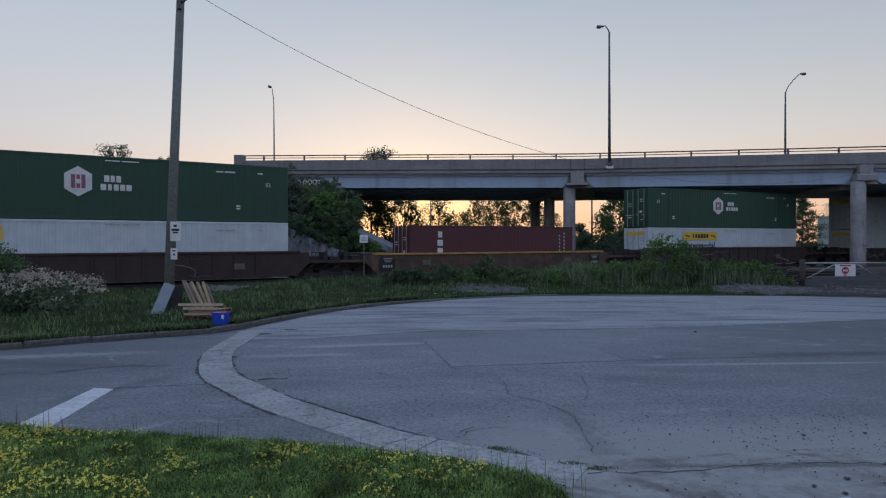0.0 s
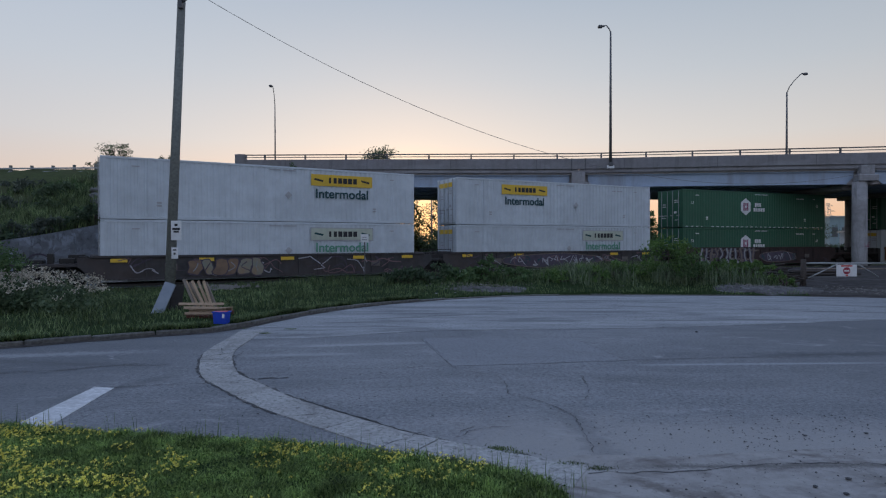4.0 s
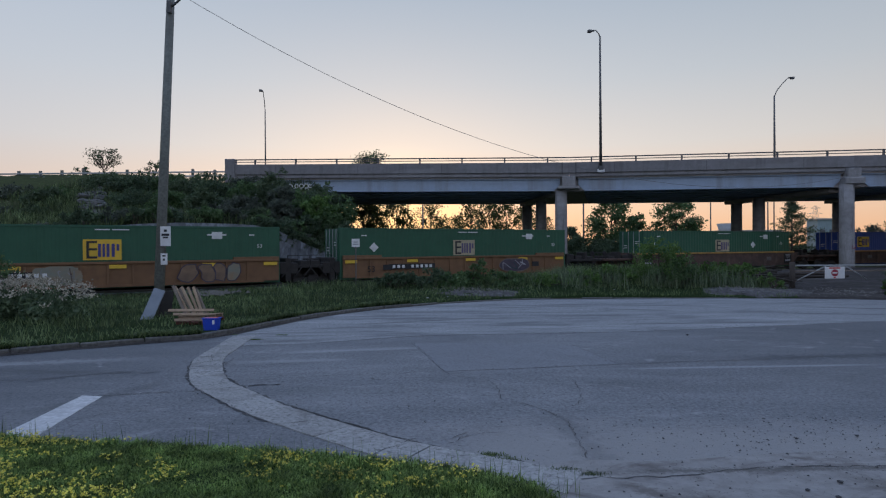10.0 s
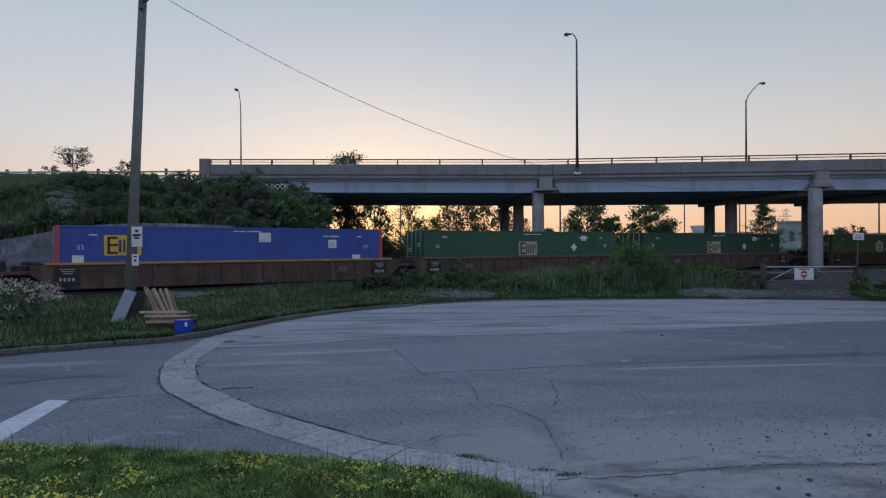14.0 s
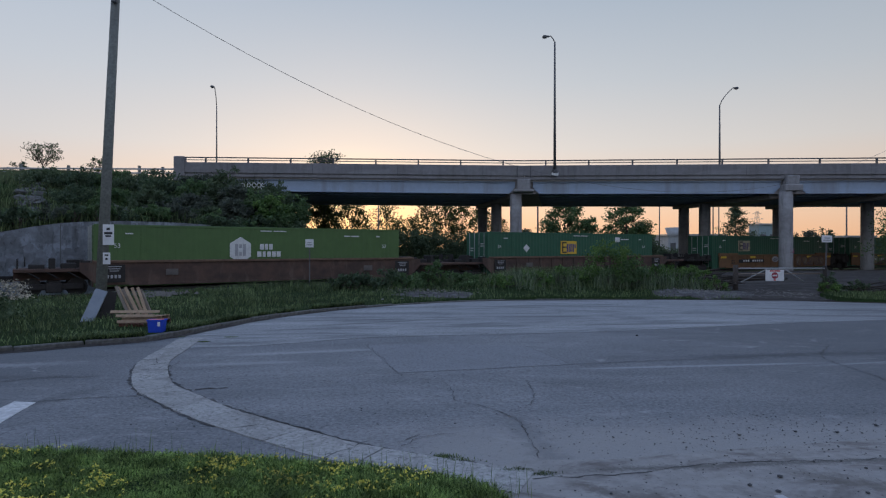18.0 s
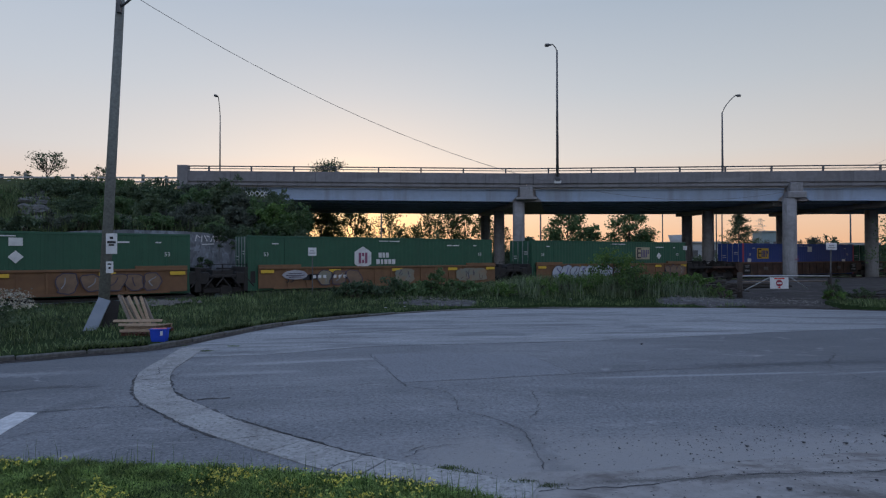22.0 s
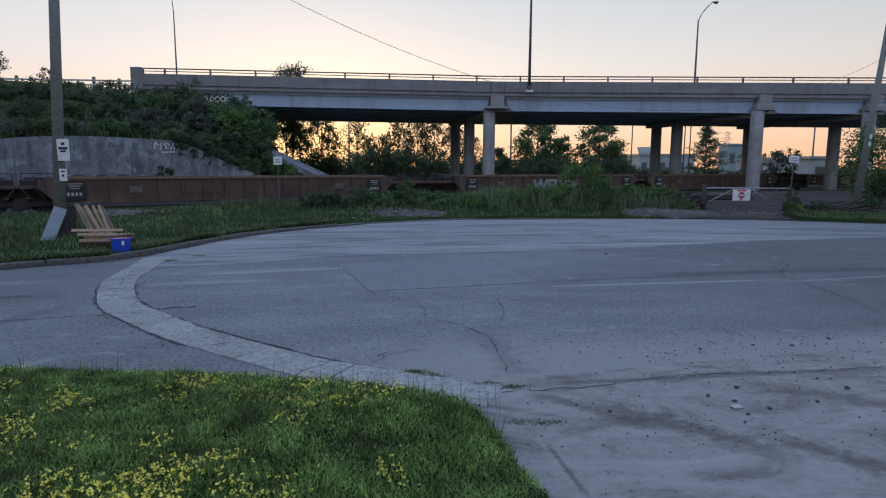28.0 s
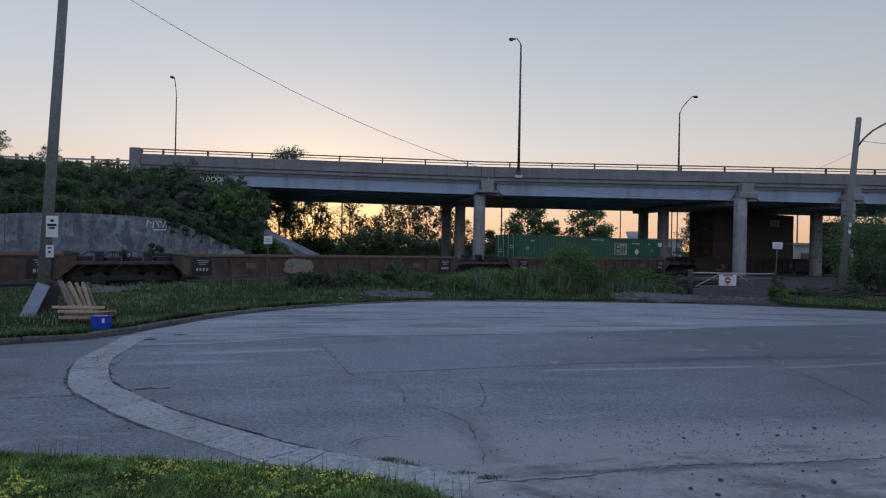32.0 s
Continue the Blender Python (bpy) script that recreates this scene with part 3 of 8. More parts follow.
def trail(m, colour, a, b, width, most, ragged=1.0):
    """A soft-edged stain along a line on the ground: seepage, washed soil or worn paint, ragged by noise."""
    n, l = m.node_tree.nodes, m.node_tree.links
    s = n["Principled BSDF"]
    old = s.inputs["Base Color"].links[0].from_socket
    length, turn = math.hypot(b[0] - a[0], b[1] - a[1]), math.atan2(b[1] - a[1], b[0] - a[0])
    tc, mp, sp, nz = n.new("ShaderNodeTexCoord"), n.new("ShaderNodeMapping"), n.new("ShaderNodeSeparateXYZ"), n.new("ShaderNodeTexNoise")
    mp.vector_type = "TEXTURE"
    mp.inputs["Location"].default_value, mp.inputs["Rotation"].default_value = (a[0], a[1], 0), (0, 0, turn)
    nz.inputs["Scale"].default_value, nz.inputs["Detail"].default_value, nz.inputs["Roughness"].default_value = 3.0 / max(width, 0.12), 7, 0.7
    l.new(tc.outputs["Object"], mp.inputs["Vector"])
    l.new(tc.outputs["Object"], nz.inputs["Vector"])
    l.new(mp.outputs[0], sp.inputs[0])

    def calc(op, x, y):
        q = n.new("ShaderNodeMath")
        q.operation = op
        for i, v in enumerate((x, y)):
            if isinstance(v, (int, float)):
                q.inputs[i].default_value = v
            else:
                l.new(v, q.inputs[i])
        return q.outputs[0]

    def ease(v, lo, hi):
        q = n.new("ShaderNodeMapRange")
        q.interpolation_type = "SMOOTHSTEP"
        q.inputs[1].default_value, q.inputs[2].default_value = lo, hi
        l.new(v, q.inputs[0])
        return q.outputs[0]
    across = calc("ADD", calc("ABSOLUTE", sp.outputs[1], 0.0), calc("MULTIPLY", calc("SUBTRACT", nz.outputs[0], 0.5), ragged * width * 2.2))
    along = calc("MULTIPLY", ease(sp.outputs[0], -0.1 * length, 0.2 * length), ease(sp.outputs[0], 1.1 * length, 0.75 * length))
    amount = calc("MULTIPLY", calc("MULTIPLY", ease(across, width * 0.75, 0.0), along), most)
    mx = n.new("ShaderNodeMix")
    mx.data_type = "RGBA"
    mx.inputs[7].default_value = (*colour, 1)
    l.new(amount, mx.inputs[0])
    l.new(old, mx.inputs[6])
    l.new(mx.outputs[2], s.inputs["Base Color"])


trail(M["asphalt"], (0.075, 0.08, 0.09), (1.2, 7.6), (1.42, 5.5), 0.4, 0.32)
trail(M["asphalt"], (0.06, 0.064, 0.074), (5.0, 11.25), (11.5, 11.75), 0.5, 0.75)
trail(M["asphalt"], (0.3, 0.31, 0.33), (2.8, 10.28), (7.4, 10.62), 0.16, 0.75)
trail(M["asphalt"], (0.27, 0.28, 0.3), (7.0, 10.35), (13.0, 11.45), 0.14, 0.6)
trail(M["asphalt"], (0.33, 0.335, 0.35), (-3.6, 11.9), (-0.6, 12.5), 0.3, 0.6)
trail(M["asphalt"], (0.31, 0.315, 0.33), (-4.2, 10.9), (-1.9, 11.2), 0.35, 0.5)
trail(M["asphalt"], (0.15, 0.1, 0.08), (-4.7, 13.5), (-3.9, 13.3), 0.22, 0.6)
trail(M["asphalt"], (0.07, 0.073, 0.08), (-9.5, 10.4), (-5.6, 9.9), 0.4, 0.6)
trail(M["asphalt"], (0.08, 0.084, 0.09), (-4.6, 9.3), (-5.6, 7.4), 0.4, 0.5)
trail(M["asphalt"], (0.32, 0.325, 0.34), (-11, 10.2), (-6.0, 11.3), 0.45, 0.5)
trail(M["concrete"], (0.075, 0.06, 0.055), (1.35, 5.35), (2.2, 4.5), 0.2, 0.6)
trail(M["concrete"], (0.07, 0.056, 0.05), (1.8, 5.1), (3.0, 3.95), 0.3, 0.65)
trail(M["concrete"], (0.08, 0.066, 0.06), (3.0, 4.3), (3.6, 3.6), 0.28, 0.75)
trail(M["concrete"], (0.06, 0.05, 0.047), (1.22, 4.35), (1.3, 3.5), 0.05, 0.6)
trail(M["concrete"], (0.08, 0.068, 0.06), (3.4, 5.5), (5.2, 4.3), 0.35, 0.6)
trail(M["concrete"], (0.1, 0.095, 0.09), (1.3, 5.55), (5.5, 5.75), 0.12, 0.8)
trail(M["asphalt_pale"], (0.08, 0.084, 0.092), (9.5, 18.6), (15.5, 17.6), 0.35, 0.7)
trail(M["asphalt_pale"], (0.075, 0.08, 0.088), (11, 20.6), (17.5, 18.6), 0.3, 0.7)
trail(M["asphalt_pale"], (0.09, 0.094, 0.1), (-2.9, 16.2), (0.6, 17.6), 0.3, 0.65)
trail(M["asphalt_pale"], (0.09, 0.094, 0.1), (0.6, 20.4), (5.0, 21.2), 0.35, 0.6)
trail(M["asphalt_pale"], (0.085, 0.09, 0.098), (-3.9, 15.4), (-1.4, 15.8), 0.25, 0.65)

# ---- the ground ----
# one broad sheet, low under the railway, that reaches the horizon
def ground_sheet():
    xs = np.concatenate([[-3000, -1200, -500, -250, -140], np.arange(-90, 151, 6.0), [200, 320, 600, 1300, 3000]])
    ys = np.concatenate([[-3000, -900, -300, -100], np.arange(-40, 131, 6.0), [170, 260, 450, 900, 1700, 3500]])
    v = [(x, y, -0.38 + (0.12 * noise.noise(Vector((x * 0.08, y * 0.08, 0))) if abs(x) < 150 and -40 < y < 130 else 0)) for y in ys for x in xs]
    w = len(xs)
    f = [(j * w + i, j * w + i + 1, (j + 1) * w + i + 1, (j + 1) * w + i) for j in range(len(ys) - 1) for i in range(w - 1)]
    return tagged(raw("ground", v, f, M["soil"], smooth=True), "flat dark weedy ground running to the horizon", "ground", kind="structure")


ground_sheet()

FAR_KERB = [(-60, -22), (-40, -9), (-25, 0.9), (-14, 8.25), (-8.92, 11.78), (-7.36, 12.98), (-6.22, 13.5), (-5.68, 14.15), (-5.24, 15.55), (-4.62, 17.27), (-3.37, 19.4), (-1.7, 21.15),
            (0.33, 22.7), (2.56, 23.6), (4.83, 23.9), (9.3, 23.86), (12.65, 23.6), (15.6, 22.9), (19.35, 21.1), (25, 17.5), (40, 6), (60, -12)]
kerb_line = smooth_line(FAR_KERB, 0.5)
LAWN_EDGE = [(-60, 14), (-30, 10.5), (-12, 7.7), (-8, 6.95), (-3.9, 6.3), (-2.1, 6.05), (-0.98, 5.8), (0.1, 5.5), (0.6, 5.2), (0.84, 4.78), (0.9, 4.2), (0.98, 3.7), (1.2, 2.6), (1.5, 1.2), (2.2, -3), (4, -14)]
lawn_line = smooth_line(LAWN_EDGE, 0.3)


def slab(name, outline, z, material, label, category, thick=0.3, kind="structure"):
    def make(bm):
        vs = [bm.verts.new((x, y, z)) for x, y in outline]
        f = bm.faces.new(vs)
        r = bmesh.ops.extrude_face_region(bm, geom=[f])
        bmesh.ops.translate(bm, verts=[g for g in r["geom"] if isinstance(g, bmesh.types.BMVert)], vec=(0, 0, -thick))
        bmesh.ops.recalc_face_normals(bm, faces=bm.faces[:])
        bmesh.ops.triangulate(bm, faces=[g for g in bm.faces if len(g.verts) > 4])
    ob = part(name, make, material)
    return tagged(ob, label, category, kind=kind)


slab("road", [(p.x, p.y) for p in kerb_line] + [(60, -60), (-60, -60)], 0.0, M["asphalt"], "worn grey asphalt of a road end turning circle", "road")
# an older darker surfacing patch and the lighter concrete apron of a driveway
north = smooth_line([(-5.1, 12.75), (-3.2, 13.1), (-1.1, 14.05), (1.3, 14.4), (4.5, 14.8), (7.8, 15.6), (12, 16.6), (18, 17.4), (24, 17.2)], 0.4)
slab("road_strip", [(p.x, p.y) for p in north] + [(p.x, p.y) for p in ribbon(kerb_line, -0.02, -0.1)[0] if -5.6 < p.x < 23 and p.y > 14.2][::-1], 0.004, M["asphalt_pale"], "paler worn asphalt strip along the far kerb", "road strip", 0.05)
slab("road_patch", [(-1.05, 13.0), (-0.68, 11.6), (-0.27, 10.08), (1.13, 10.32), (2.8, 10.66), (2.58, 11.7), (2.38, 12.75), (1.2, 12.95), (0.1, 13.05)], 0.004, M["asphalt_patch"], "paler rectangular asphalt repair patch", "road patch", 0.05)
slab("driveway_apron", [(p.x, p.y) for p in smooth_line([(0.55, 5.55), (1.1, 5.86), (1.9, 5.84), (3.1, 6.05), (5.8, 6.5), (9, 7.4), (14, 8.6)], 0.3)] + [(16, -14), (1.3, -14), (1.0, 2.6), (0.9, 4.2), (0.75, 5.0)], 0.006, M["concrete"],
     "pale cracked concrete driveway apron with grit", "driveway", 0.1)


# kerb stones along the far edge
def kerb_drop(x):
    """The kerb sinks towards the dirt track."""
    return 0.07 * min(max((x + 3.5) / 3, 0), 1) + 0.035 * min(max((x - 8) / 3, 0), 1)


def kerbs():
    root = new("kerb")
    tagged(root, "weathered concrete kerb along the grass verge", "kerb", kind="structure")
    run, last = 0.0, None
    pts = smooth_line(FAR_KERB[3:20], 0.15)
    seg = []
    pieces = []
    for p in pts:
        if seg and (p - seg[0]).length > 1.15:
            pieces.append((seg[0], p))
            seg = [p]
        elif not seg:
            seg = [p]
    for a, b in pieces:
        d = b - a
        h = math.atan2(d.y, d.x)

        def make(bm):
            box(bm, 0.006, 1.144, 0.0, 0.16, -0.2, 0.115, 0.02)
        k = part("kerb_stone", make, M["kerb"], root, key="kerb_stone")
        k.matrix_basis = Matrix.Translation((a.x, a.y, random.uniform(-0.02, 0.01) - kerb_drop(a.x))) @ Matrix.Rotation(h + random.uniform(-0.01, 0.01), 4, "Z") @ Matrix.Diagonal((d.length / 1.15, 1, 1, 1))


kerbs()


def kerb_soil():
    """Damp soil and leaf litter washed against the kerb's foot."""
    line = smooth_line(FAR_KERB[3:19], 0.12)
    inner, outer = ribbon(line, 0.01, -1.0)
    v, f = [], []
    for i, (p, q) in enumerate(zip(inner, outer)):
        w = 0.05 + 0.13 * max(0.0, 0.45 + noise.noise(Vector((p.x * 0.9, p.y * 0.9, 6)))) * (1.2 if p.x < -4 else 0.6)
        e = p.lerp(q, w)
        v += [(p.x, p.y, 0.03), (e.x, e.y, 0.0065)]
        if i:
            k = 2 * i
            f.append((k - 2, k - 1, k + 1, k))
    tagged(raw("kerb_soil", v, f, M["dirt"]), "dark damp soil lying along the kerb foot", "soil", kind="stuff")


kerb_soil()


# flush concrete band that divides the side road from the circle
def band():
    root = tagged(new("concrete_gutter"), "flush cracked concrete gutter band across the asphalt", "gutter", kind="structure")
    pts = smooth_line([(-5.15, 14.1), (-4.95, 12.6), (-4.72, 11.1), (-4.0, 9.4), (-3.27, 8.5), (-2.45, 7.62), (-1.55, 6.85), (-0.8, 6.25), (-0.1, 5.84), (0.5, 5.54), (1.0, 5.3)], 0.12)
    a, b = ribbon(pts, -0.27, 0.27)
    cut = [0, 14, 21, 30, 36, 45, 52, 58, 68, 78, 88, len(pts) - 1]
    for i, j in zip(cut, cut[1:]):
        if j <= i or j >= len(pts) + 1:
            continue

        def make(bm):
            e = 0.012
            lo = [[bm.verts.new((q.x + random.uniform(-e, e), q.y + random.uniform(-e, e), 0.012)) for q in side[i:j + 1]] for side in (a, b)]
            for k in range(j - i):
                bm.faces.new((lo[0][k], lo[0][k + 1], lo[1][k + 1], lo[1][k]))
            r = bmesh.ops.extrude_face_region(bm, geom=bm.faces[:])
            bmesh.ops.translate(bm, verts=[g for g in r["geom"] if isinstance(g, bmesh.types.BMVert)], vec=(0, 0, -0.1))
            bmesh.ops.recalc_face_normals(bm, faces=bm.faces[:])
        part("gutter_slab", make, M["gutter"], root)


band()


# white stop line
slab("stop_line", [(-5.42, 8.42), (-5.1, 8.36), (-4.72, 6.3), (-4.55, 5.2), (-5.0, 5.3), (-5.2, 6.6)], 0.007, M["paint_line"], "worn white stop line painted on asphalt", "road marking", 0.01)


# tarred cracks
def crack(pts, w=0.02, material="tar", label="dark irregular crack in the asphalt"):
    line = smooth_line(pts, 0.09)
    line = [p + Vector((random.uniform(-0.028, 0.028), random.uniform(-0.028, 0.028), 0)) for p in line]
    vs, fs = [], []
    for i, p in enumerate(line):
        d = (line[min(i + 1, len(line) - 1)] - line[max(i - 1, 0)]).normalized()
        n2 = Vector((-d.y, d.x, 0)) * w * random.uniform(0.05, 0.55)
        vs += [(*(p + n2)[:2], 0.009 + p.z), (*(p - n2)[:2], 0.009 + p.z)]
        if i:
            k = 2 * i
            fs.append((k - 2, k - 1, k + 1, k))
    tagged(raw("road_crack", vs, fs, M[material]), label, "crack", "road cracks", "stuff")


# ---- verge, lawn, embankment ----
def patch(name, outline, height, material, label, category, step=0.5, kind="structure"):
    """Uneven ground inside an outline, skirt down to the sheet."""
    poly = [(float(x), float(y)) for x, y in outline]
    x0, x1 = min(p[0] for p in poly), max(p[0] for p in poly)
    y0, y1 = min(p[1] for p in poly), max(p[1] for p in poly)

    def make(bm):
        vs = [bm.verts.new((x, y, 0)) for x, y in poly]
        bm.faces.new(vs)
        for ax, lo, hi in ((0, x0, x1), (1, y0, y1)):
            for c in np.arange(lo + step, hi, step):
                co, no = ((c, 0, 0), (1, 0, 0)) if ax == 0 else ((0, c, 0), (0, 1, 0))
                bmesh.ops.bisect_plane(bm, geom=bm.verts[:] + bm.edges[:] + bm.faces[:], plane_co=co, plane_no=no)
        for v in bm.verts:
            v.co.z = height(v.co.x, v.co.y)
        rim = [e for e in bm.edges if e.is_boundary]
        r = bmesh.ops.extrude_edge_only(bm, edges=rim)
        for g in r["geom"]:
            if isinstance(g, bmesh.types.BMVert):
                g.co.z = -0.8
        bmesh.ops.recalc_face_normals(bm, faces=bm.faces[:])
        for f in bm.faces:
            f.smooth = True
    return tagged(part(name, make, material), label, category, kind=kind)


KX, KY = np.array([p.x for p in kerb_line]), np.array([p.y for p in kerb_line])


def verge_z(x, y):
    d = math.sqrt(float(np.min((KX - x) ** 2 + (KY - y) ** 2)))
    t = abs(y - line_y(x)) * 0.87
    z = 0.11 - kerb_drop(x) * (1 - min(d / 2, 1)) + 0.09 * min(d / 3, 1) + 0.07 * noise.noise(Vector((x * 0.5, y * 0.5, 3))) * min(d, 1)
    z += 0.18 * math.exp(-((x - 4) ** 2 / 60 + (y - 27.5) ** 2 / 8))
    k = min(max((t - 2.6) / 3.0, 0), 1)
    return z * k + (-0.3) * (1 - k)


# dirt track through the gate parts the verge in two
vo = [p for p in ribbon(kerb_line, 0.16, 0.3)[0]]
left_part = [(p.x, p.y) for p in vo if -45 < p.x < 13.3 and p.y > -14]
tl = [track(s, -2.5)[:2] for s in np.arange(-52, 34, 3.0)]
tl_left = [q for q in tl if q[0] < 16.5]
patch("verge", left_part + [(14.4, 27.5), (15.8, 31), (16.8, 36)] + tl_left[::-1], verge_z, M["lawn"], "rough grass verge between road and railway", "verge", 0.8)
right_part = [(p.x, p.y) for p in vo if p.x > 16.5 and p.y > -12]
patch("verge", right_part + [(60, -8), (40, 14.5), (30, 22.0), (25, 25.0), (22, 26.2), (19.4, 26.4), (17.6, 25.4)], lambda x, y: 0.12 + 0.05 * noise.noise(Vector((x * 0.4, y * 0.4, 1))), M["lawn"], "mown grass beside a dirt track", "verge", 1.5)


def mound(cx, cy, rx, ry, h):
    """Bare trodden earth and grit heaped a little over the verge, thinning out at its rim."""
    ring = [(a, 0.92 + 0.5 * noise.noise(Vector((math.cos(a) * 1.6, math.sin(a) * 1.6, cx))) + 0.25 * noise.noise(Vector((math.cos(a) * 5, math.sin(a) * 5, cx)))) for a in np.linspace(0, 2 * math.pi, 49)[:-1]]
    out = [(cx + rx * k * math.cos(a), cy + ry * k * math.sin(a)) for a, k in ring]

    def top(x, y):
        r = min(1.0, math.hypot((x - cx) / rx, (y - cy) / ry))
        return verge_z(x, y) - 0.02 + (h + 0.06 * noise.noise(Vector((x * 1.5, y * 1.5, 2)))) * (1 - r * r)
    patch("dirt_mound", out, top, M["gritty"], "bare grey earth and grit on the verge", "dirt", 0.3)


mound(0.9, 24.6, 2.3, 1.05, 0.05)
mound(12.3, 25.1, 2.5, 1.35, 0.1)


def dirt_z(x, y):
    return 0.025 + 0.05 * min(max((y - 23.5) / 3, 0), 1) + 0.04 * noise.noise(Vector((x * 0.6, y * 0.6, 5))) + 0.22 * min(max((y - 26) / 14, 0), 1)


patch("dirt_track", [(13.2, 23.75), (15.6, 23.1), (16.45, 22.85), (17.5, 25.5), (19.4, 26.5), (22, 26.3), (25, 25.1), (30, 22.1), (40, 14.6), (60, 12), (64, 40), (56, 52), (30, 47), (22, 43.5), (16.9, 36), (15.9, 31), (14.5, 27.5)], dirt_z, M["dirt"], "bare grey-brown dirt track behind a gate", "track", 1.2)


def lawn_z(x, y):
    d = math.sqrt(min((p.x - x) ** 2 + (p.y - y) ** 2 for p in lawn_line))
    return 0.015 + 0.3 * min(d / 3.2, 1) ** 0.8 + 0.025 * noise.noise(Vector((x * 1.3, y * 1.3, 9)))


patch("lawn", [(p.x, p.y) for p in lawn_line if p.x > -16] + [(2.4, -8), (-16, -8)], lawn_z, M["lawn"], "mown lawn with yellow flowers beside the road", "lawn", 0.45)
slab("lawn_rest", [(p.x, p.y) for p in lawn_line if p.x <= -15.5] + [(-15.8, -8), (-60, -8)], 0.25, M["lawn"], "grass lawn beside the road", "lawn", 0.6)


# railway bed, ties, rails
def railway():
    root = tagged(new("railway_track"), "railway track on dark stone ballast", "railway track", kind="structure")
    ss = np.arange(-120, 260, 2.5)
    prof = [(-2.6, -0.42), (-1.6, -0.24), (1.6, -0.24), (2.6, -0.42)]
    v, f = [], []
    for i, s in enumerate(ss):
        for o, z in prof:
            x, y, h = track(s, o)
            v.append((x, y, z))
        if i:
            k = 4 * i
            f += [(k - 4 + j, k + j, k + j + 1, k - 3 + j) for j in range(3)]
    raw("ballast", v, f, M["ballast"], root)
    for o in (-0.75, 0.75):
        v, f = [], []
        sec = [(-0.07, RAIL - 0.15), (-0.02, RAIL - 0.12), (-0.036, RAIL), (0.036, RAIL), (0.02, RAIL - 0.12), (0.07, RAIL - 0.15)]
        for i, s in enumerate(ss):
            for do, z in sec:
                x, y, h = track(s, o + do)
                v.append((x, y, z))
            if i:
                k = 6 * i
                f += [(k - 6 + j, k + j, k + j + 1, k - 5 + j) for j in range(5)]
        raw("rail", v, f, M["rail"], root)
    for s in np.arange(-40, 75, 0.55):
        def make(bm):
            box(bm, -0.12, 0.12, -1.3, 1.3, -0.18, 0.0, 0.015)
        x, y, h = track(s)
        t = part("tie", make, M["tie"], root, key="tie")
        t.matrix_basis = Matrix.Translation((x, y, -0.22)) @ Matrix.Rotation(h + random.uniform(-0.02, 0.02), 4, "Z")


railway()

crack([(-1.03, 13.06), (-0.6, 11.4), (-0.27, 10.05), (-0.08, 9.72), (0.49, 9.26), (0.58, 8.2), (0.89, 7.93), (1.23, 7.31), (1.27, 6.66), (1.25, 5.91)], 0.016)
crack([(-3.28, 9.4), (-2.09, 9.73), (-0.27, 10.05), (1.13, 10.3), (2.82, 10.67), (6, 11.2), (11, 12.2)], 0.016)
crack([(1.77, 9.43), (1.74, 8.8), (1.64, 8.17), (1.37, 7.72)], 0.014)
crack([(2.36, 12.76), (2.57, 11.69), (2.8, 10.62)], 0.016)
crack([(8.93, 12.57), (7.79, 11.11), (7.48, 9.37), (7.13, 7.95)], 0.02)
crack([(1.1, 5.39), (1.92, 5.46), (2.41, 5.57), (2.92, 5.68), (3.64, 5.7), (5.25, 5.8), (8, 6.3)], 0.022)
crack([(-6.85, 9.27), (-6.54, 9.58), (-6.22, 9.86), (-5.6, 10.16)], 0.03)
crack([(-5.1, 8.4), (-4.55, 8.55), (-3.88, 8.67)], 0.03)
crack([(-3.22, 9.02), (-3.05, 9.07), (-2.8, 9.1)], 0.07)
crack([(-5.1, 12.7), (-3.18, 13.1), (-1.12, 14.04), (1.28, 14.38), (4.46, 14.8), (7.82, 15.62), (12, 16.6)], 0.02)
crack([(-4.8, 7.03), (-4.48, 7.49), (-3.86, 7.66)], 0.012)
crack([(7.3, 14.55), (8.16, 13.5), (8.93, 12.57)], 0.02)
crack([(-0.12, 6.35), (0.12, 6.66), (0.5, 6.73)], 0.012)
crack([(-3.55, 8.9), (-2.68, 8.2), (-1.33, 7.05), (-0.74, 6.55), (0.0, 6.05), (0.6, 5.75)], 0.03)
crack([(-4.3, 11.3), (-4.15, 10.2), (-3.5, 9.2)], 0.012)
crack([(-3.76, 10.44), (-3.25, 10.72), (-2.56, 10.89)], 0.02)
crack([(-1.43, 9.56), (-1.35, 9.44), (-1.27, 9.41)], 0.03)
crack([(-0.16, 6.44), (-0.06, 6.56), (0.06, 6.7)], 0.015)
crack([(2.9, 10.6), (4.2, 10.9), (6.4, 11.1)], 0.02)
crack([(-7.9, 9.2), (-6.9, 9.5), (-5.9, 9.9), (-5.2, 10.0)], 0.025)
crack([(-10.5, 8.9), (-8.9, 9.2), (-7.4, 9.25)], 0.03)
crack([(5.0, 14.9), (6.3, 13.6), (8.6, 12.4), (10.6, 11.2)], 0.02)
crack([(3.1, 17.9), (5.2, 16.4), (6.9, 15.3)], 0.02)
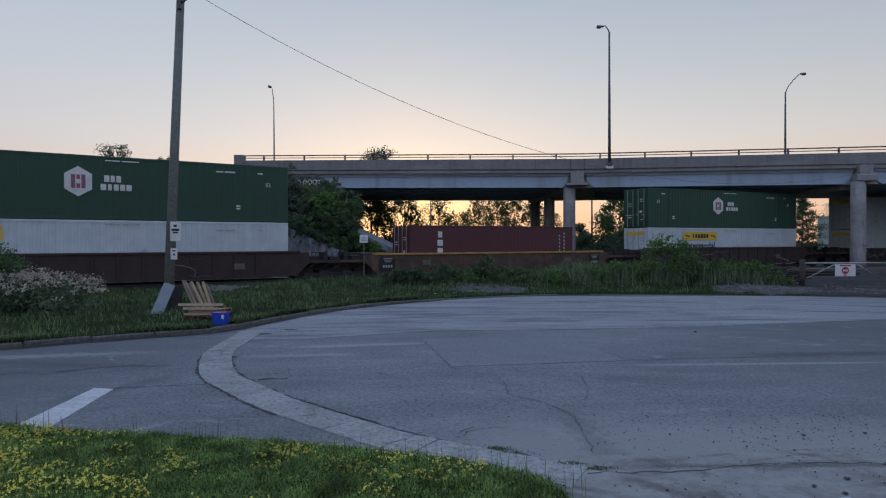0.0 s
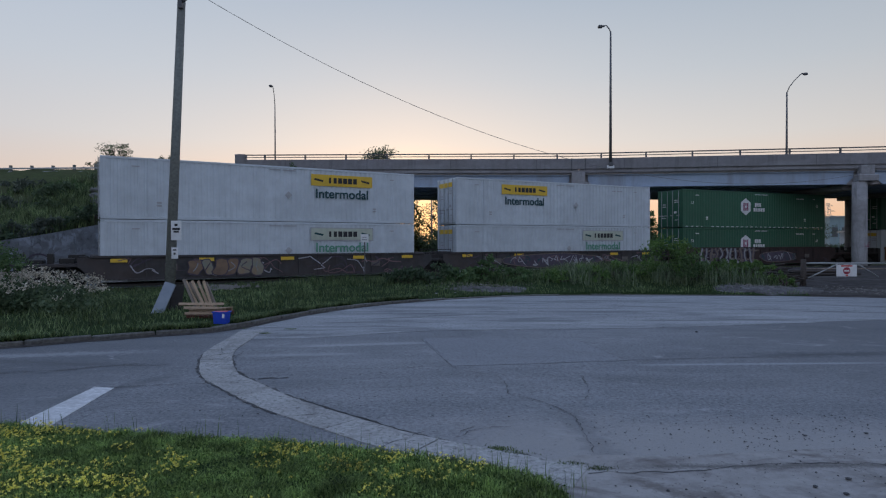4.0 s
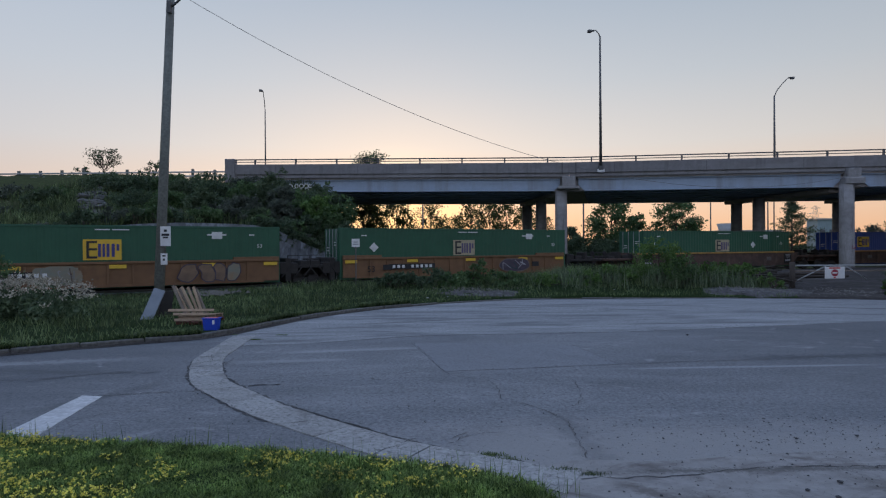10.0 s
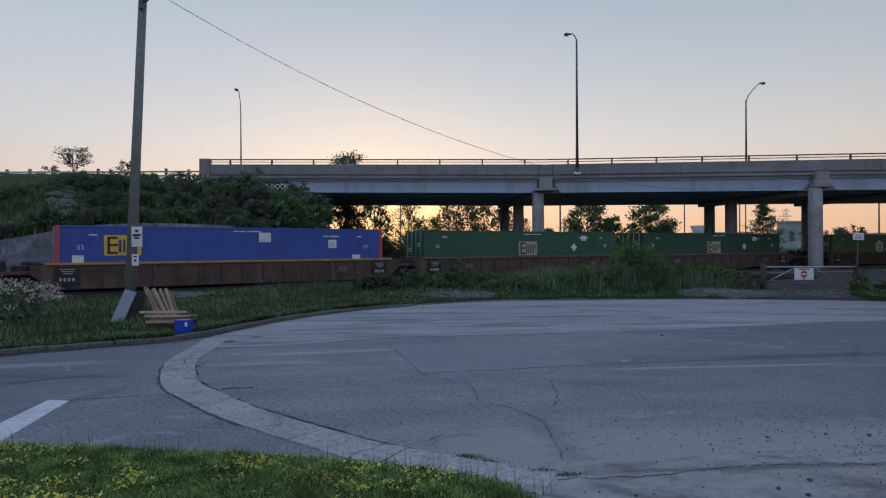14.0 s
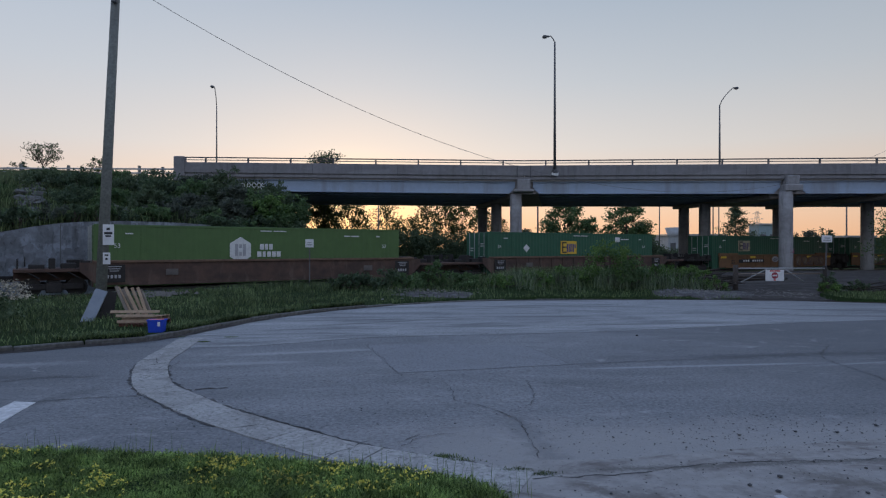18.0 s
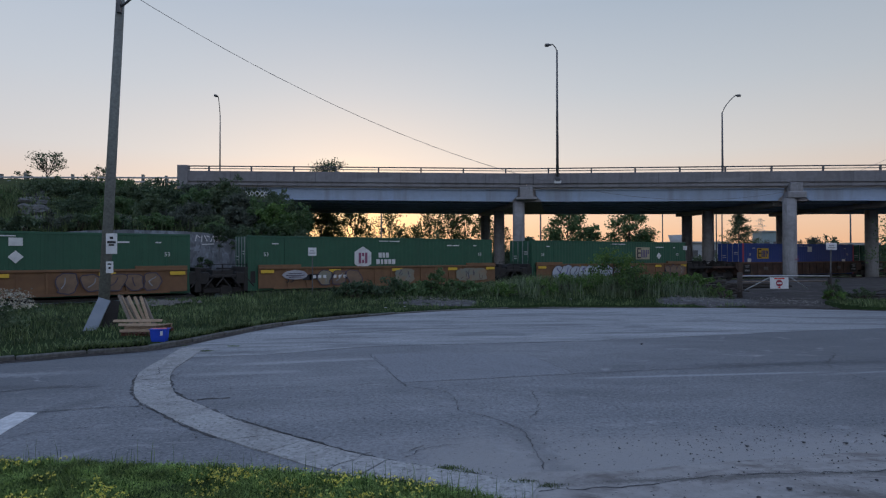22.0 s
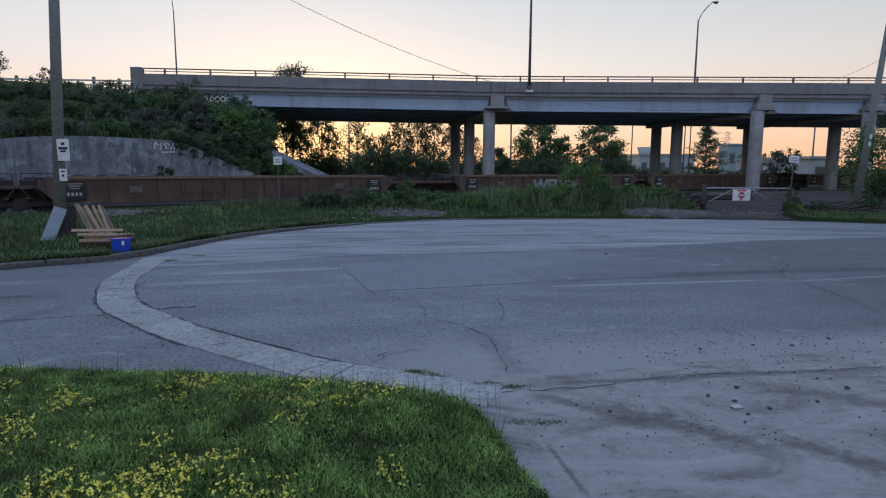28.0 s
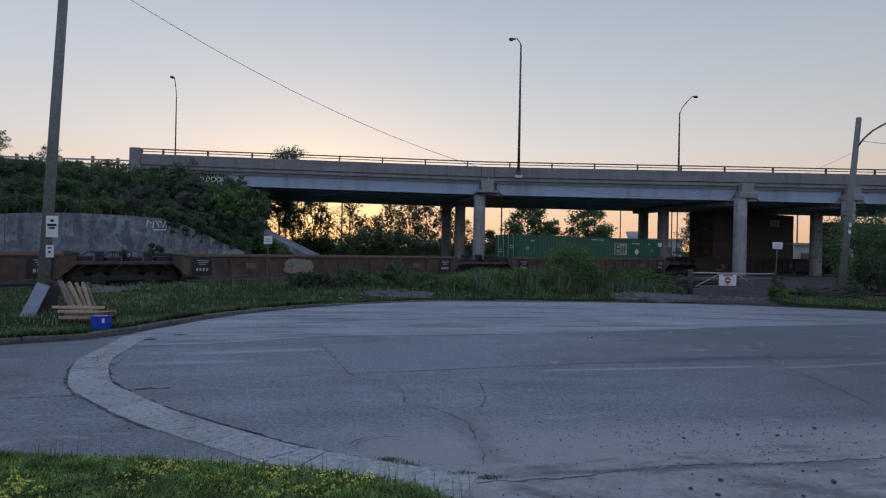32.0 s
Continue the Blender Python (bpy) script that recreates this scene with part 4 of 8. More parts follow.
# soil-filled joints along both edges of the gutter band and cracks across it
edge_lo, edge_hi = ribbon(smooth_line([(-5.15, 14.1), (-4.95, 12.6), (-4.72, 11.1), (-4.0, 9.4), (-3.27, 8.5), (-2.45, 7.62), (-1.55, 6.85), (-0.8, 6.25), (-0.1, 5.84), (0.5, 5.54)], 0.3), -0.285, 0.285)
crack([(p.x, p.y) for p in edge_lo if 6.9 < p.y < 11.3], 0.055, label="dark soil in the joint beside a concrete gutter")
crack([(p.x, p.y) for p in edge_hi if 5.6 < p.y < 11.0], 0.05, label="dark soil in the joint beside a concrete gutter")
for a, b in (((-2.07, 7.03), (-1.58, 7.25)), ((-4.5, 9.95), (-3.9, 10.05)), ((-4.84, 10.7), (-4.45, 11.2)), ((-5.2, 11.95), (-4.62, 11.9)), ((-4.95, 11.4), (-4.5, 11.5)), ((-3.85, 9.0), (-3.45, 9.35)), ((-4.8, 10.4), (-4.2, 10.55)), ((-4.9, 11.65), (-4.6, 10.9)), ((-0.9, 5.95), (-0.5, 6.5)), ((-5.25, 12.7), (-4.7, 12.75))):
    crack([(a[0], a[1], 0.006), ((a[0] + b[0]) / 2, (a[1] + b[1]) / 2 + 0.02, 0.006), (b[0], b[1], 0.006)], 0.02)
crack([(1.9, 15.0), (4.0, 15.9), (5.2, 16.0)], 0.03)
crack([(0.2, 17.6), (1.6, 18.2), (2.4, 18.2)], 0.03)
crack([(4.5, 19.4), (6.5, 19.9), (9.5, 19.6)], 0.04)
crack([(-4.9, 10.8), (-4.6, 10.9), (-4.2, 10.75)], 0.014)
crack([(8.5, 18.8), (12, 18.6), (15.5, 17.6)], 0.05)

# ---- the road bridge ----
ZB, ZG, ZL, ZP, ZR = 6.85, 7.85, 8.22, 9.24, 9.72
FRONT = [(-20.2, 53.2), (9.4, 51.95), (31.0, 48.25), (39.6, 46.85), (75.0, 40.9)]
WIDE = 17.0


def rise(x):
    """The deck falls gently to the east."""
    return 0.15 - 0.01 * x


def bridge():
    root = thing("road_bridge", pose(0, 0, 0), "concrete road bridge on pale blue-grey girders over the railway", "bridge")
    lines = list(zip(FRONT, FRONT[1:]))
    for n, (a, b) in enumerate(lines):
        a, b = Vector((*a, 0)), Vector((*b, 0))
        d = b - a
        L, h = d.length, math.atan2(d.y, d.x)
        m = Matrix.Translation((a.x, a.y, rise(a.x))) @ Matrix.Rotation(h, 4, "Z") @ Matrix.Rotation(0.01, 4, "Y")

        def place(ob):
            ob.matrix_basis = m
            return ob

        place(part("deck", lambda bm: box(bm, 0.01, L - 0.01, 0.25, WIDE - 0.25, ZG + 0.02, ZL + 0.3), M["soffit"], root, "dark concrete deck slab"))
        for o, nm in ((0.0, "near"), (WIDE - 0.3, "far")):
            place(part("parapet", lambda bm: (box(bm, -0.03, L + 0.03, o, o + 0.3, ZL + 0.12, ZP, 0.02), box(bm, 0.0, L, o + 0.12, o + 0.28, ZL - 0.02, ZL + 0.13), box(bm, 0.01, L - 0.01, o + 0.05, o + 0.34, ZL - 0.2, ZL - 0.01)), M["bridge_concrete"], root, "stained brownish-grey concrete parapet"))
            rail = place(part("railing", lambda bm: (box(bm, 0, L, o + 0.1, o + 0.2, ZR - 0.09, ZR), box(bm, 0, L, o + 0.12, o + 0.18, ZP + 0.19, ZP + 0.25)), M["rail_paint"], root, "dark two-bar steel railing"))
            k = max(2, round(L / 3.62))
            for i in range(k):
                p = part("railing_post", lambda bm: box(bm, -0.06, 0.06, 0.07, 0.23, 0, ZR - ZP - 0.04), M["rail_paint"], rail, key="railing_post")
                p.matrix_basis = pose((i + 0.5) * L / k, o, ZP)
                if o == 0.0 and i % 2:
                    q = part("parapet_joint", lambda bm: box(bm, -0.016, 0.016, -0.004, 0.006, ZL + 0.13, ZP - 0.02), M["pole_dark"], root, key="parapet_joint")
                    q.matrix_basis = m @ pose((i + 0.02) * L / k, 0, 0)
        # girders: web and flanges, ends cut back on a slope at the piers
        s0, s1 = (0.4 if n == 0 else 0.75), 0.75
        for g in range(7):
            o = 0.45 + g * (WIDE - 1.3) / 6

            def girder(bm):
                cut = 0.0 if n == 0 else 0.5
                out = [(s0 + cut, ZB), (L - s1 - 0.5, ZB), (L - s1, ZB + 0.5), (L - s1, ZG), (s0, ZG)] + ([(s0, ZB + 0.5)] if cut else [])
                prism(bm, out, "y", o, o + 0.06)
                box(bm, s0 + cut, L - s1 - 0.5, o - 0.14, o + 0.2, ZB - 0.05, ZB + 0.002)
                box(bm, s0, L - s1, o - 0.14, o + 0.2, ZG - 0.06, ZG + 0.03)
            place(part("girder", girder, M["girder"], root, "pale blue-grey painted steel girder"))
    # piers: (front pedestal, then columns)
    caps = [((9.4, 51.95), (8.86, 52.7), (7.98, 59.0), (7.35, 65.6)), ((31.0, 48.25), (30.6, 48.35), (27.35, 55.7), (28.2, 62.0)), ((39.6, 46.85), (39.4, 47.0), (41.4, 53.3), (37.4, 60.4))]
    for n, (c, *cols) in enumerate(caps):
        h = math.atan2(-0.168, 1) if n else -0.1
        if n == 0:
            ped = part("pier_pedestal", lambda bm: (box(bm, -0.56, 0.56, -0.3, 0.9, ZB + 0.28, ZG + 0.16, 0.03), box(bm, -0.92, 0.92, -0.36, 1.0, ZB + 0.1, ZB + 0.3, 0.03)), M["pier_concrete"], root, "stepped pale concrete bearing block")
        else:
            ped = part("pier_pedestal", lambda bm: (box(bm, -0.48, 0.48, -0.4, 0.9, ZB + 0.62, ZL + 0.02, 0.03), box(bm, -0.7, 0.7, -0.56, 1.3, ZB + 0.12, ZB + 0.64, 0.05)), M["pier_concrete"], root, "pale concrete column head block")
        ped.matrix_basis = pose(c[0], c[1], rise(c[0]), 0, 0, math.degrees(h))
        far = cols[-1]
        d = Vector((far[0] - cols[0][0], far[1] - cols[0][1], 0))

        dia = part("diaphragm", lambda bm: prism(bm, [(-1.35, 0.56), (1.32, 0.56), (3.4 if n == 0 else 1.32, WIDE - 0.6), (-1.35, WIDE - 0.6)], "z", ZB - 0.06, ZG + 0.05), M["soffit"], root, "dark cross wall between the girders")
        dia.matrix_basis = pose(c[0], c[1], rise(c[0]), 0, 0, math.degrees(h))

        def cap(bm):
            box(bm, 0.2 if n == 0 else 1.2, d.length + 1.3, -0.5, 0.5, ZB - 0.42, ZB - 0.055, 0.05)
        cb = part("pier_cap", cap, M["soffit"], root, "dark concrete cross beam under the girders")
        cb.matrix_basis = pose(cols[0][0], cols[0][1], rise(c[0]), 0, 0, math.degrees(math.atan2(d.y, d.x)))
        for i, (x, y) in enumerate(cols):
            top = ZB + 0.12 if n and i == 0 else ZB - 0.07 if i == 0 else ZB - 0.38

            def col(bm):
                tube(bm, (0, 0, -0.6), (0, 0, top), 0.54, 0.52, 20)
                bmesh.ops.subdivide_edges(bm, edges=[e for e in bm.edges if abs(e.verts[0].co.z - e.verts[1].co.z) > 1], cuts=3)
            k = part("column", col, M["pier_concrete"], root, "round weathered concrete column", key=("column", round(top, 2)))
            k.matrix_basis = pose(x, y, rise(c[0]))
    # expansion joint plates and end post
    for x in (8.85, 10.0):
        j = part("joint_plate", lambda bm: box(bm, -0.04, 0.04, -0.03, 0.0, ZL, ZP), M["pole_dark"], root, key="joint_plate")
        j.matrix_basis = pose(x, 51.93 - (x - 9.4) * (0.171 if x > 9.4 else 0.042), rise(x))
    ep = part("end_post", lambda bm: box(bm, -0.45, 0.45, -0.15, 0.5, ZL - 0.6, ZR + 0.02, 0.04), M["bridge_concrete"], root, "square concrete end post of the parapet")
    ep.matrix_basis = pose(-20.5, 53.25, rise(-20.5))
    return root


bridge()


def guard_rail():
    root = thing("guard_rail", pose(0, 0, 0), "low steel guard rail on posts along the embankment road", "guard rail")
    for z in (8.62, 8.98):
        part("rail_beam", lambda bm: box(bm, -75, -21.0, 53.3, 53.38, z - 0.07, z + 0.07, 0.015), M["steel"], root)
    for i, x in enumerate(np.arange(-22, -75, -2.0)):
        if i in (0, 1, 4, 6) or i > 6:
            p = part("rail_post", lambda bm: box(bm, -0.1, 0.1, 0, 0.2, 8.0, 9.25, 0.01), M["wood_pole"], root, key="rail_post")
            p.matrix_basis = pose(x, 53.38, random.uniform(-0.1, 0.12))


guard_rail()


# retaining wall beside the line and the embankment above it
WALL = [(-60, 0.6), (-27, 1.9), (-23.5, 2.45), (-19.9, 3.25), (-18.6, 3.47), (-16.0, 3.6), (-12.7, 3.56), (-10.9, 3.4), (-9.8, 2.85), (-8.1, 2.05), (-6.6, 1.5), (-4.0, 0.8), (-1.5, -0.2)]


def wall_top(s):
    return float(np.interp(s, [w[0] for w in WALL], [w[1] for w in WALL]))


def retaining_wall():
    root = tagged(new("retaining_wall"), "stained concrete retaining wall with old paint beside the railway", "wall", kind="structure")
    joints = [-60, -42, -34.4, -26.7, -18.98, -11.22, -1.5]
    for a, b in zip(joints, joints[1:]):
        ss = np.linspace(a + 0.002, b - 0.002, max(3, int((b - a) / 0.8)))
        v, f = [], []
        for i, s in enumerate(ss):
            for o, z in ((4.3, -0.6), (4.3, wall_top(s)), (4.85, wall_top(s)), (4.85, -0.6)):
                x, y, h = track(s, o)
                v.append((x, y, z))
            if i:
                k = 4 * i
                f += [(k - 4 + j, k + j, k + (j + 1) % 4, k - 4 + (j + 1) % 4) for j in range(4)]
        n = len(v)
        f += [(0, 1, 2, 3), (n - 1, n - 2, n - 3, n - 4)]
        raw("wall_panel", v, f, M["wall"], root)
        x, y, h = track(b, 4.295)
        if wall_top(b) > 0:
            j = part("wall_joint", lambda bm: box(bm, -0.022, 0.022, -0.004, 0.004, -0.5, wall_top(b) - 0.02), M["pole_dark"], root, "dark open joint between wall panels")
            j.matrix_basis = Matrix.Translation((x, y, 0)) @ Matrix.Rotation(h, 4, "Z")


retaining_wall()


def bank_z(s, o):
    """Height of the embankment, o metres behind the railway's middle."""
    x, y, h = track(s, o)
    base = wall_top(s) + 0.05
    top = 8.15 + 0.85 * min(max((-25.5 - x) / 4, 0), 1)
    far = 53.6
    y0 = track(s, 4.8)[1]
    t = min(max((y - y0) / max(far - y0, 1.0), 0), 1)
    fall = min(max((x + 0.243 * y) / (0.085 * y), 0), 1)
    z = base + (top - base) * t ** 1.7
    z = z * (1 - fall) + (-0.4) * fall
    return z + 0.25 * noise.noise(Vector((x * 0.35, y * 0.35, 2))) * min(1, 4 * t)


def embankment():
    ss, oo = np.arange(-72, 3.1, 1.25), np.concatenate([np.arange(4.6, 30, 1.0), np.arange(30, 62, 2.0)])
    v, f = [], []
    w = len(oo)
    for i, s in enumerate(ss):
        for j, o in enumerate(oo):
            x, y, h = track(s, o)
            v.append((x, y, bank_z(s, o) if j else wall_top(s) - 0.5))
            if i and j:
                k = i * w + j
                f.append((k - w - 1, k - 1, k, k - w))
    tagged(raw("embankment", v, f, M["soil"], smooth=True), "grassy overgrown embankment rising to the bridge", "embankment", kind="structure")


embankment()


# paved slope under the bridge
def slope_paving():
    def make(bm):
        prism(bm, [(-10.2, 3.92), (-0.8, -0.48), (-1.7, -0.48), (-10.2, 3.5)], "y", 44, 44.5)
        prism(bm, [(-10.2, 3.84), (-0.9, -0.5), (-1.7, -0.5), (-10.2, 3.5)], "y", 44.5, 52)
    tagged(part("slope_paving", make, M["wall"]), "sloping concrete paving and coping under the bridge end", "slope paving", kind="structure")


slope_paving()


# ---- lamps on the bridge ----
def street_lamp(x, y, z0, top, arm, label, r=0.13):
    root = thing("street_lamp", pose(x, y, 0), label, "street lamp", "lamps on the bridge")
    part("post", lambda bm: (tube(bm, (0, 0, z0), (0, 0, top), r, r * 0.55, 8), box(bm, -0.2, 0.2, -0.2, 0.2, z0 - 0.02, z0 + 0.3, 0.03)), M["pole_dark"], root)
    part("arm", lambda bm: pipe(bm, [Vector(p) for p in arm], 0.045, 6), M["pole_dark"], root)
    e, d = Vector(arm[-1]), (Vector(arm[-1]) - Vector(arm[-2])).normalized()
    hd = part("lamp_head", lambda bm: (box(bm, -0.08, 0.2, -0.09, 0.09, -0.06, 0.07, 0.03), box(bm, 0.12, 0.5, -0.16, 0.16, -0.15, 0.09, 0.06)), M["pole_dark"], root, "dark rounded lamp head")
    hd.matrix_basis = Matrix.Translation(e) @ Matrix.Rotation(math.atan2(d.y, d.x), 4, "Z")
    return root


street_lamp(12.02, 51.4, ZL + 0.35, 19.9, [(0, 0, 19.8), (-0.1, 0, 20.1), (-0.36, 0, 20.42), (-0.56, 0, 20.36)], "tall dark street lamp with a short hooked arm")
street_lamp(-21.62, 66.5, 8.2, 17.6, [(0, 0, 17.5), (-0.03, -0.1, 18.5), (-0.1, -0.3, 19.45), (-0.14, -0.5, 19.5)], "tall thin dark street lamp with a slightly bent tip", 0.1)
street_lamp(32.0, 61.9, ZL + 0.35, 17.2, [(0, 0, 17.1), (0.25, 0, 17.7), (0.75, 0, 18.35), (1.3, 0, 18.9), (1.5, 0, 19.0)], "tall dark street lamp with a curved sloping arm")
# white junction box at the lamp's foot
part("junction_box", lambda bm: box(bm, 11.72, 12.32, 51.25, 51.45, 8.35, 8.62, 0.02), M["sign_white"])
tagged(bpy.data.objects["junction_box"], "small white junction box on the parapet below the lamp", "junction box")

# ---- the freight train ----
CARS = []      # (thing, place of its middle along the line at the start)


def placard(parent, name, x, z, w, h, material, y=-1.318, key=None, ry=0.0):
    """A thin painted panel on the near side."""
    ob = part(name, lambda bm: box(bm, -w / 2, w / 2, -0.004, 0.004, -h / 2, h / 2), material, parent, key=key or ("pl", round(w, 3), round(h, 3), material.name))
    ob.matrix_basis = pose(x, y, z, 0, ry, 0)
    return ob


def shape(parent, name, pts, material, y, x=0.0, z=0.0):
    """A flat painted outline on the near side."""
    ob = part(name, lambda bm: prism(bm, pts, "y", -0.003, 0.003), material, parent)
    ob.matrix_basis = pose(x, y, z)
    return ob


def lettering(parent, name, body, x, z, size, material, y, bold=0.0):
    cu = bpy.data.curves.new(name, "FONT")
    cu.body, cu.size, cu.extrude, cu.align_x, cu.align_y, cu.offset = body, size, 0.003, "CENTER", "CENTER", bold
    ob = new("lettering_source", cu)
    me = bpy.data.meshes.new_from_object(ob.evaluated_get(bpy.context.evaluated_depsgraph_get()))
    bpy.data.objects.remove(ob)
    me.materials.clear()
    me.materials.append(material)
    t = new(name, me)
    t.parent = parent
    t.matrix_basis = pose(x, y, z, 90, 0, 0)
    return t


def ink_of(colour):
    return M["ink_white"] if colour != "white" else M["ink_grey"]


def container(length, height, colour, label, dashes=False):
    """Corrugated steel box; middle at x = 0, floor at z = 0, near side at y = -1.3."""
    m = M["box_" + colour]
    root = thing("container", pose(0, 0, 0), label, "shipping container", "containers on the train")
    H, L = height, length / 2

    def wall_side(side):
        def make(bm):
            pitch, dep = 0.28, 0.028 if colour == "white" else 0.014
            n = int((length - 0.5) / pitch)
            x, y = -L + 0.25, side * 1.3
            prof = [(-L, 0.0), (x, 0.0)]
            for i in range(n):
                prof += [(x + pitch * 0.15, dep), (x + pitch * 0.5, dep), (x + pitch * 0.65, 0), (x + pitch, 0)]
                x += pitch
            prof.append((L, 0.0))
            lo = [bm.verts.new((px, y - side * (e + 0.012), 0.14)) for px, e in prof]
            hi = [bm.verts.new((px, y - side * (e + 0.012), H - 0.1)) for px, e in prof]
            for i in range(len(prof) - 1):
                bm.faces.new((lo[i], lo[i + 1], hi[i + 1], hi[i]))
        return make
    for side in (-1, 1):
        part("side_wall", wall_side(side), m, root, key=("wall", length, height, colour, side))
    part("inner_box", lambda bm: box(bm, -L + 0.02, L - 0.02, -1.24, 1.24, 0.05, H - 0.02), m, root, key=("inner", length, height, colour))

    def frame_(bm):
        for y in (-1.3, 1.18):
            box(bm, -L, L, y, y + 0.12, 0.0, 0.15, 0.01)
            box(bm, -L, L, y, y + 0.12, H - 0.11, H, 0.01)
            for x in (-L, L - 0.14):
                box(bm, x, x + 0.14, y, y + 0.12, 0.0, H, 0.01)
        if length > 13:
            for x in (-6.1, 5.92):
                for y in (-1.312, 1.2):
                    box(bm, x, x + 0.2, y, y + 0.112, 0.0, H, 0.01)
    part("frame", frame_, m, root, key=("frame", length, height, colour))

    for y0 in (-1.14, 0.02):
        def door(bm):
            box(bm, -0.03, 0.02, 0, 1.12, 0.16, H - 0.13, 0.01)
            for i in range(4):
                box(bm, -0.05, -0.03, 0.06, 1.06, 0.4 + i * 0.62, 0.52 + i * 0.62)
        dr = part("door", door, m, root, key=("door", height, colour))
        dr.matrix_basis = pose(-L, y0, 0)
        for y in (0.2, 0.8):
            b = part("locking_bar", lambda bm: (tube(bm, (0, 0, 0.05), (0, 0, H - 0.05), 0.025, 0.025, 6), box(bm, -0.04, 0.03, -0.05, 0.2, 0.9, 0.96)), M["steel"] if colour != "brown" else m, dr, key=("bar", height, colour == "brown"))
            b.matrix_basis = pose(-0.07, y, 0)
    marks = ink_of(colour) if colour != "brown" else M["panel_dim"]
    for y, z, w, h in ((-0.7, H * 0.72, 0.42, 0.05), (-0.7, H * 0.67, 0.42, 0.05), (0.55, H * 0.62, 0.36, 0.05), (0.55, H * 0.56, 0.36, 0.05), (-0.6, H * 0.4, 0.26, 0.16), (0.6, H * 0.32, 0.42, 0.05), (0.6, H * 0.26, 0.42, 0.05), (-0.7, H * 0.2, 0.3, 0.05)):
        dm = part("door_mark", lambda bm: box(bm, -0.004, 0.004, -w / 2, w / 2, -h / 2, h / 2), marks, root, key=("dm", w, h, marks.name))
        dm.matrix_basis = pose(-L - 0.056, y, z)
    if colour == "white":
        dm = part("door_panel", lambda bm: box(bm, -0.004, 0.004, -0.95, 0.95, -0.14, 0.14), M["ink_yellow"], root, "yellow panel over the doors", key="door_panel")
        dm.matrix_basis = pose(-L - 0.06, 0.0, H - 0.42)
    for x in (-L, L):
        for y in (-1.3, 1.3):
            for z in (0, H - 0.12):
                c = part("corner_casting", lambda bm: box(bm, -0.09, 0.09, -0.085, 0.085, 0, 0.125, 0.015), m, root, key=("cast", colour))
                c.matrix_basis = pose(x - math.copysign(0.085, x), y - math.copysign(0.08, y), z)
    # small white marks: number bars, size figures, vents
    side = -1.318
    ink = M["ink_white"] if colour != "white" else M["ink_grey"]
    if dashes:
        # pale dashes along the lower rail
        for i in range(30):
            if not 3 < i % 31 < 5:
                placard(root, "dash", -L + 0.4 + i * (length - 0.8) / 29, 0.09, 0.24, 0.05, ink, -1.306)
    if length > 13:
        for x, z, w, h in ((4.6, H - 0.42, 0.34, 0.07), (5.1, H - 0.42, 0.5, 0.07), (-6.6, H - 0.42, 0.34, 0.06), (6.6, H - 0.42, 0.26, 0.06), (-0.1, H - 0.2, 0.6, 0.05), (0.65, H - 0.2, 0.7, 0.05), (-5.6, 0.8, 0.22, 0.09), (-5.6, 0.66, 0.22, 0.09), (5.5, 0.78, 0.2, 0.08), (5.5, 0.65, 0.2, 0.08)):
            placard(root, "mark", x, z, w, h, ink, side)
        if colour != "white":
            for x in (-7.1, 7.0):
                lettering(root, "size_number", "53", x, H - 1.0, 0.29, ink, side)
    return root


def logo_hex(root, H, x, big=1.0, inner=True):
    r = 0.62 * big
    z = H - 1.2
    shape(root, "logo_hexagon", [(r * math.sin(a), r * 1.1 * math.cos(a)) for a in (i * math.pi / 3 for i in range(6))], M["ink_white"], -1.32, x, z)
    for dx, dz, w, h in ((-0.2, 0, 0.16, 0.62), (0.2, 0, 0.16, 0.62)):
        placard(root, "logo_bar", x + dx * big, z + dz, w * big, h * big, M["ink_plum"] if inner else M["ink_grey"], -1.328)
    for dz in (-0.2, 0.2):
        placard(root, "logo_bar", x, z + dz * big, 0.14 * big, 0.2 * big, M["ink_plum"] if inner else M["ink_grey"], -1.332)
    for i, w in enumerate((0.21, 0.17, 0.19)):
        placard(root, "logo_block", x + 1.12 + i * 0.24, z + 0.17, w, 0.3, M["ink_white"], -1.32)
    for i, w in enumerate((0.22, 0.15, 0.2, 0.2, 0.22)):
        placard(root, "logo_block", x + 0.98 + i * 0.26, z - 0.22, w, 0.28, M["ink_white"], -1.32)


def logo_yellow(root, H, x, faded=False):
    z = H - 0.62
    if faded:
        placard(root, "logo_panel_edge", x, z, 3.65, 0.72, M["ink_grey"], -1.316)
    placard(root, "logo_panel", x, z, 3.55, 0.62, M["ink_yellow"] if not faded else M["ink_pale"], -1.32)
    placard(root, "logo_panel_inner", x, z, 2.1, 0.46, M["ink_yellow"] if not faded else M["ink_pale"], -1.328)
    for i, w in enumerate((0.12, 0.18, 0.24, 0.24, 0.24, 0.22)):
        placard(root, "logo_block", x - 0.72 + i * 0.29, z, w, 0.3, M["ink_black"], -1.336)
    for dx in (-1.35, 1.35):
        placard(root, "logo_bar", x + dx, z, 0.5, 0.1, M["ink_black"] if not faded else M["ink_teal"], -1.328, ry=12)
    lettering(root, "lettering", "Intermodal", x, z - 0.75, 0.7, M["ink_teal"] if not faded else M["ink_green"], -1.322, 0.014)


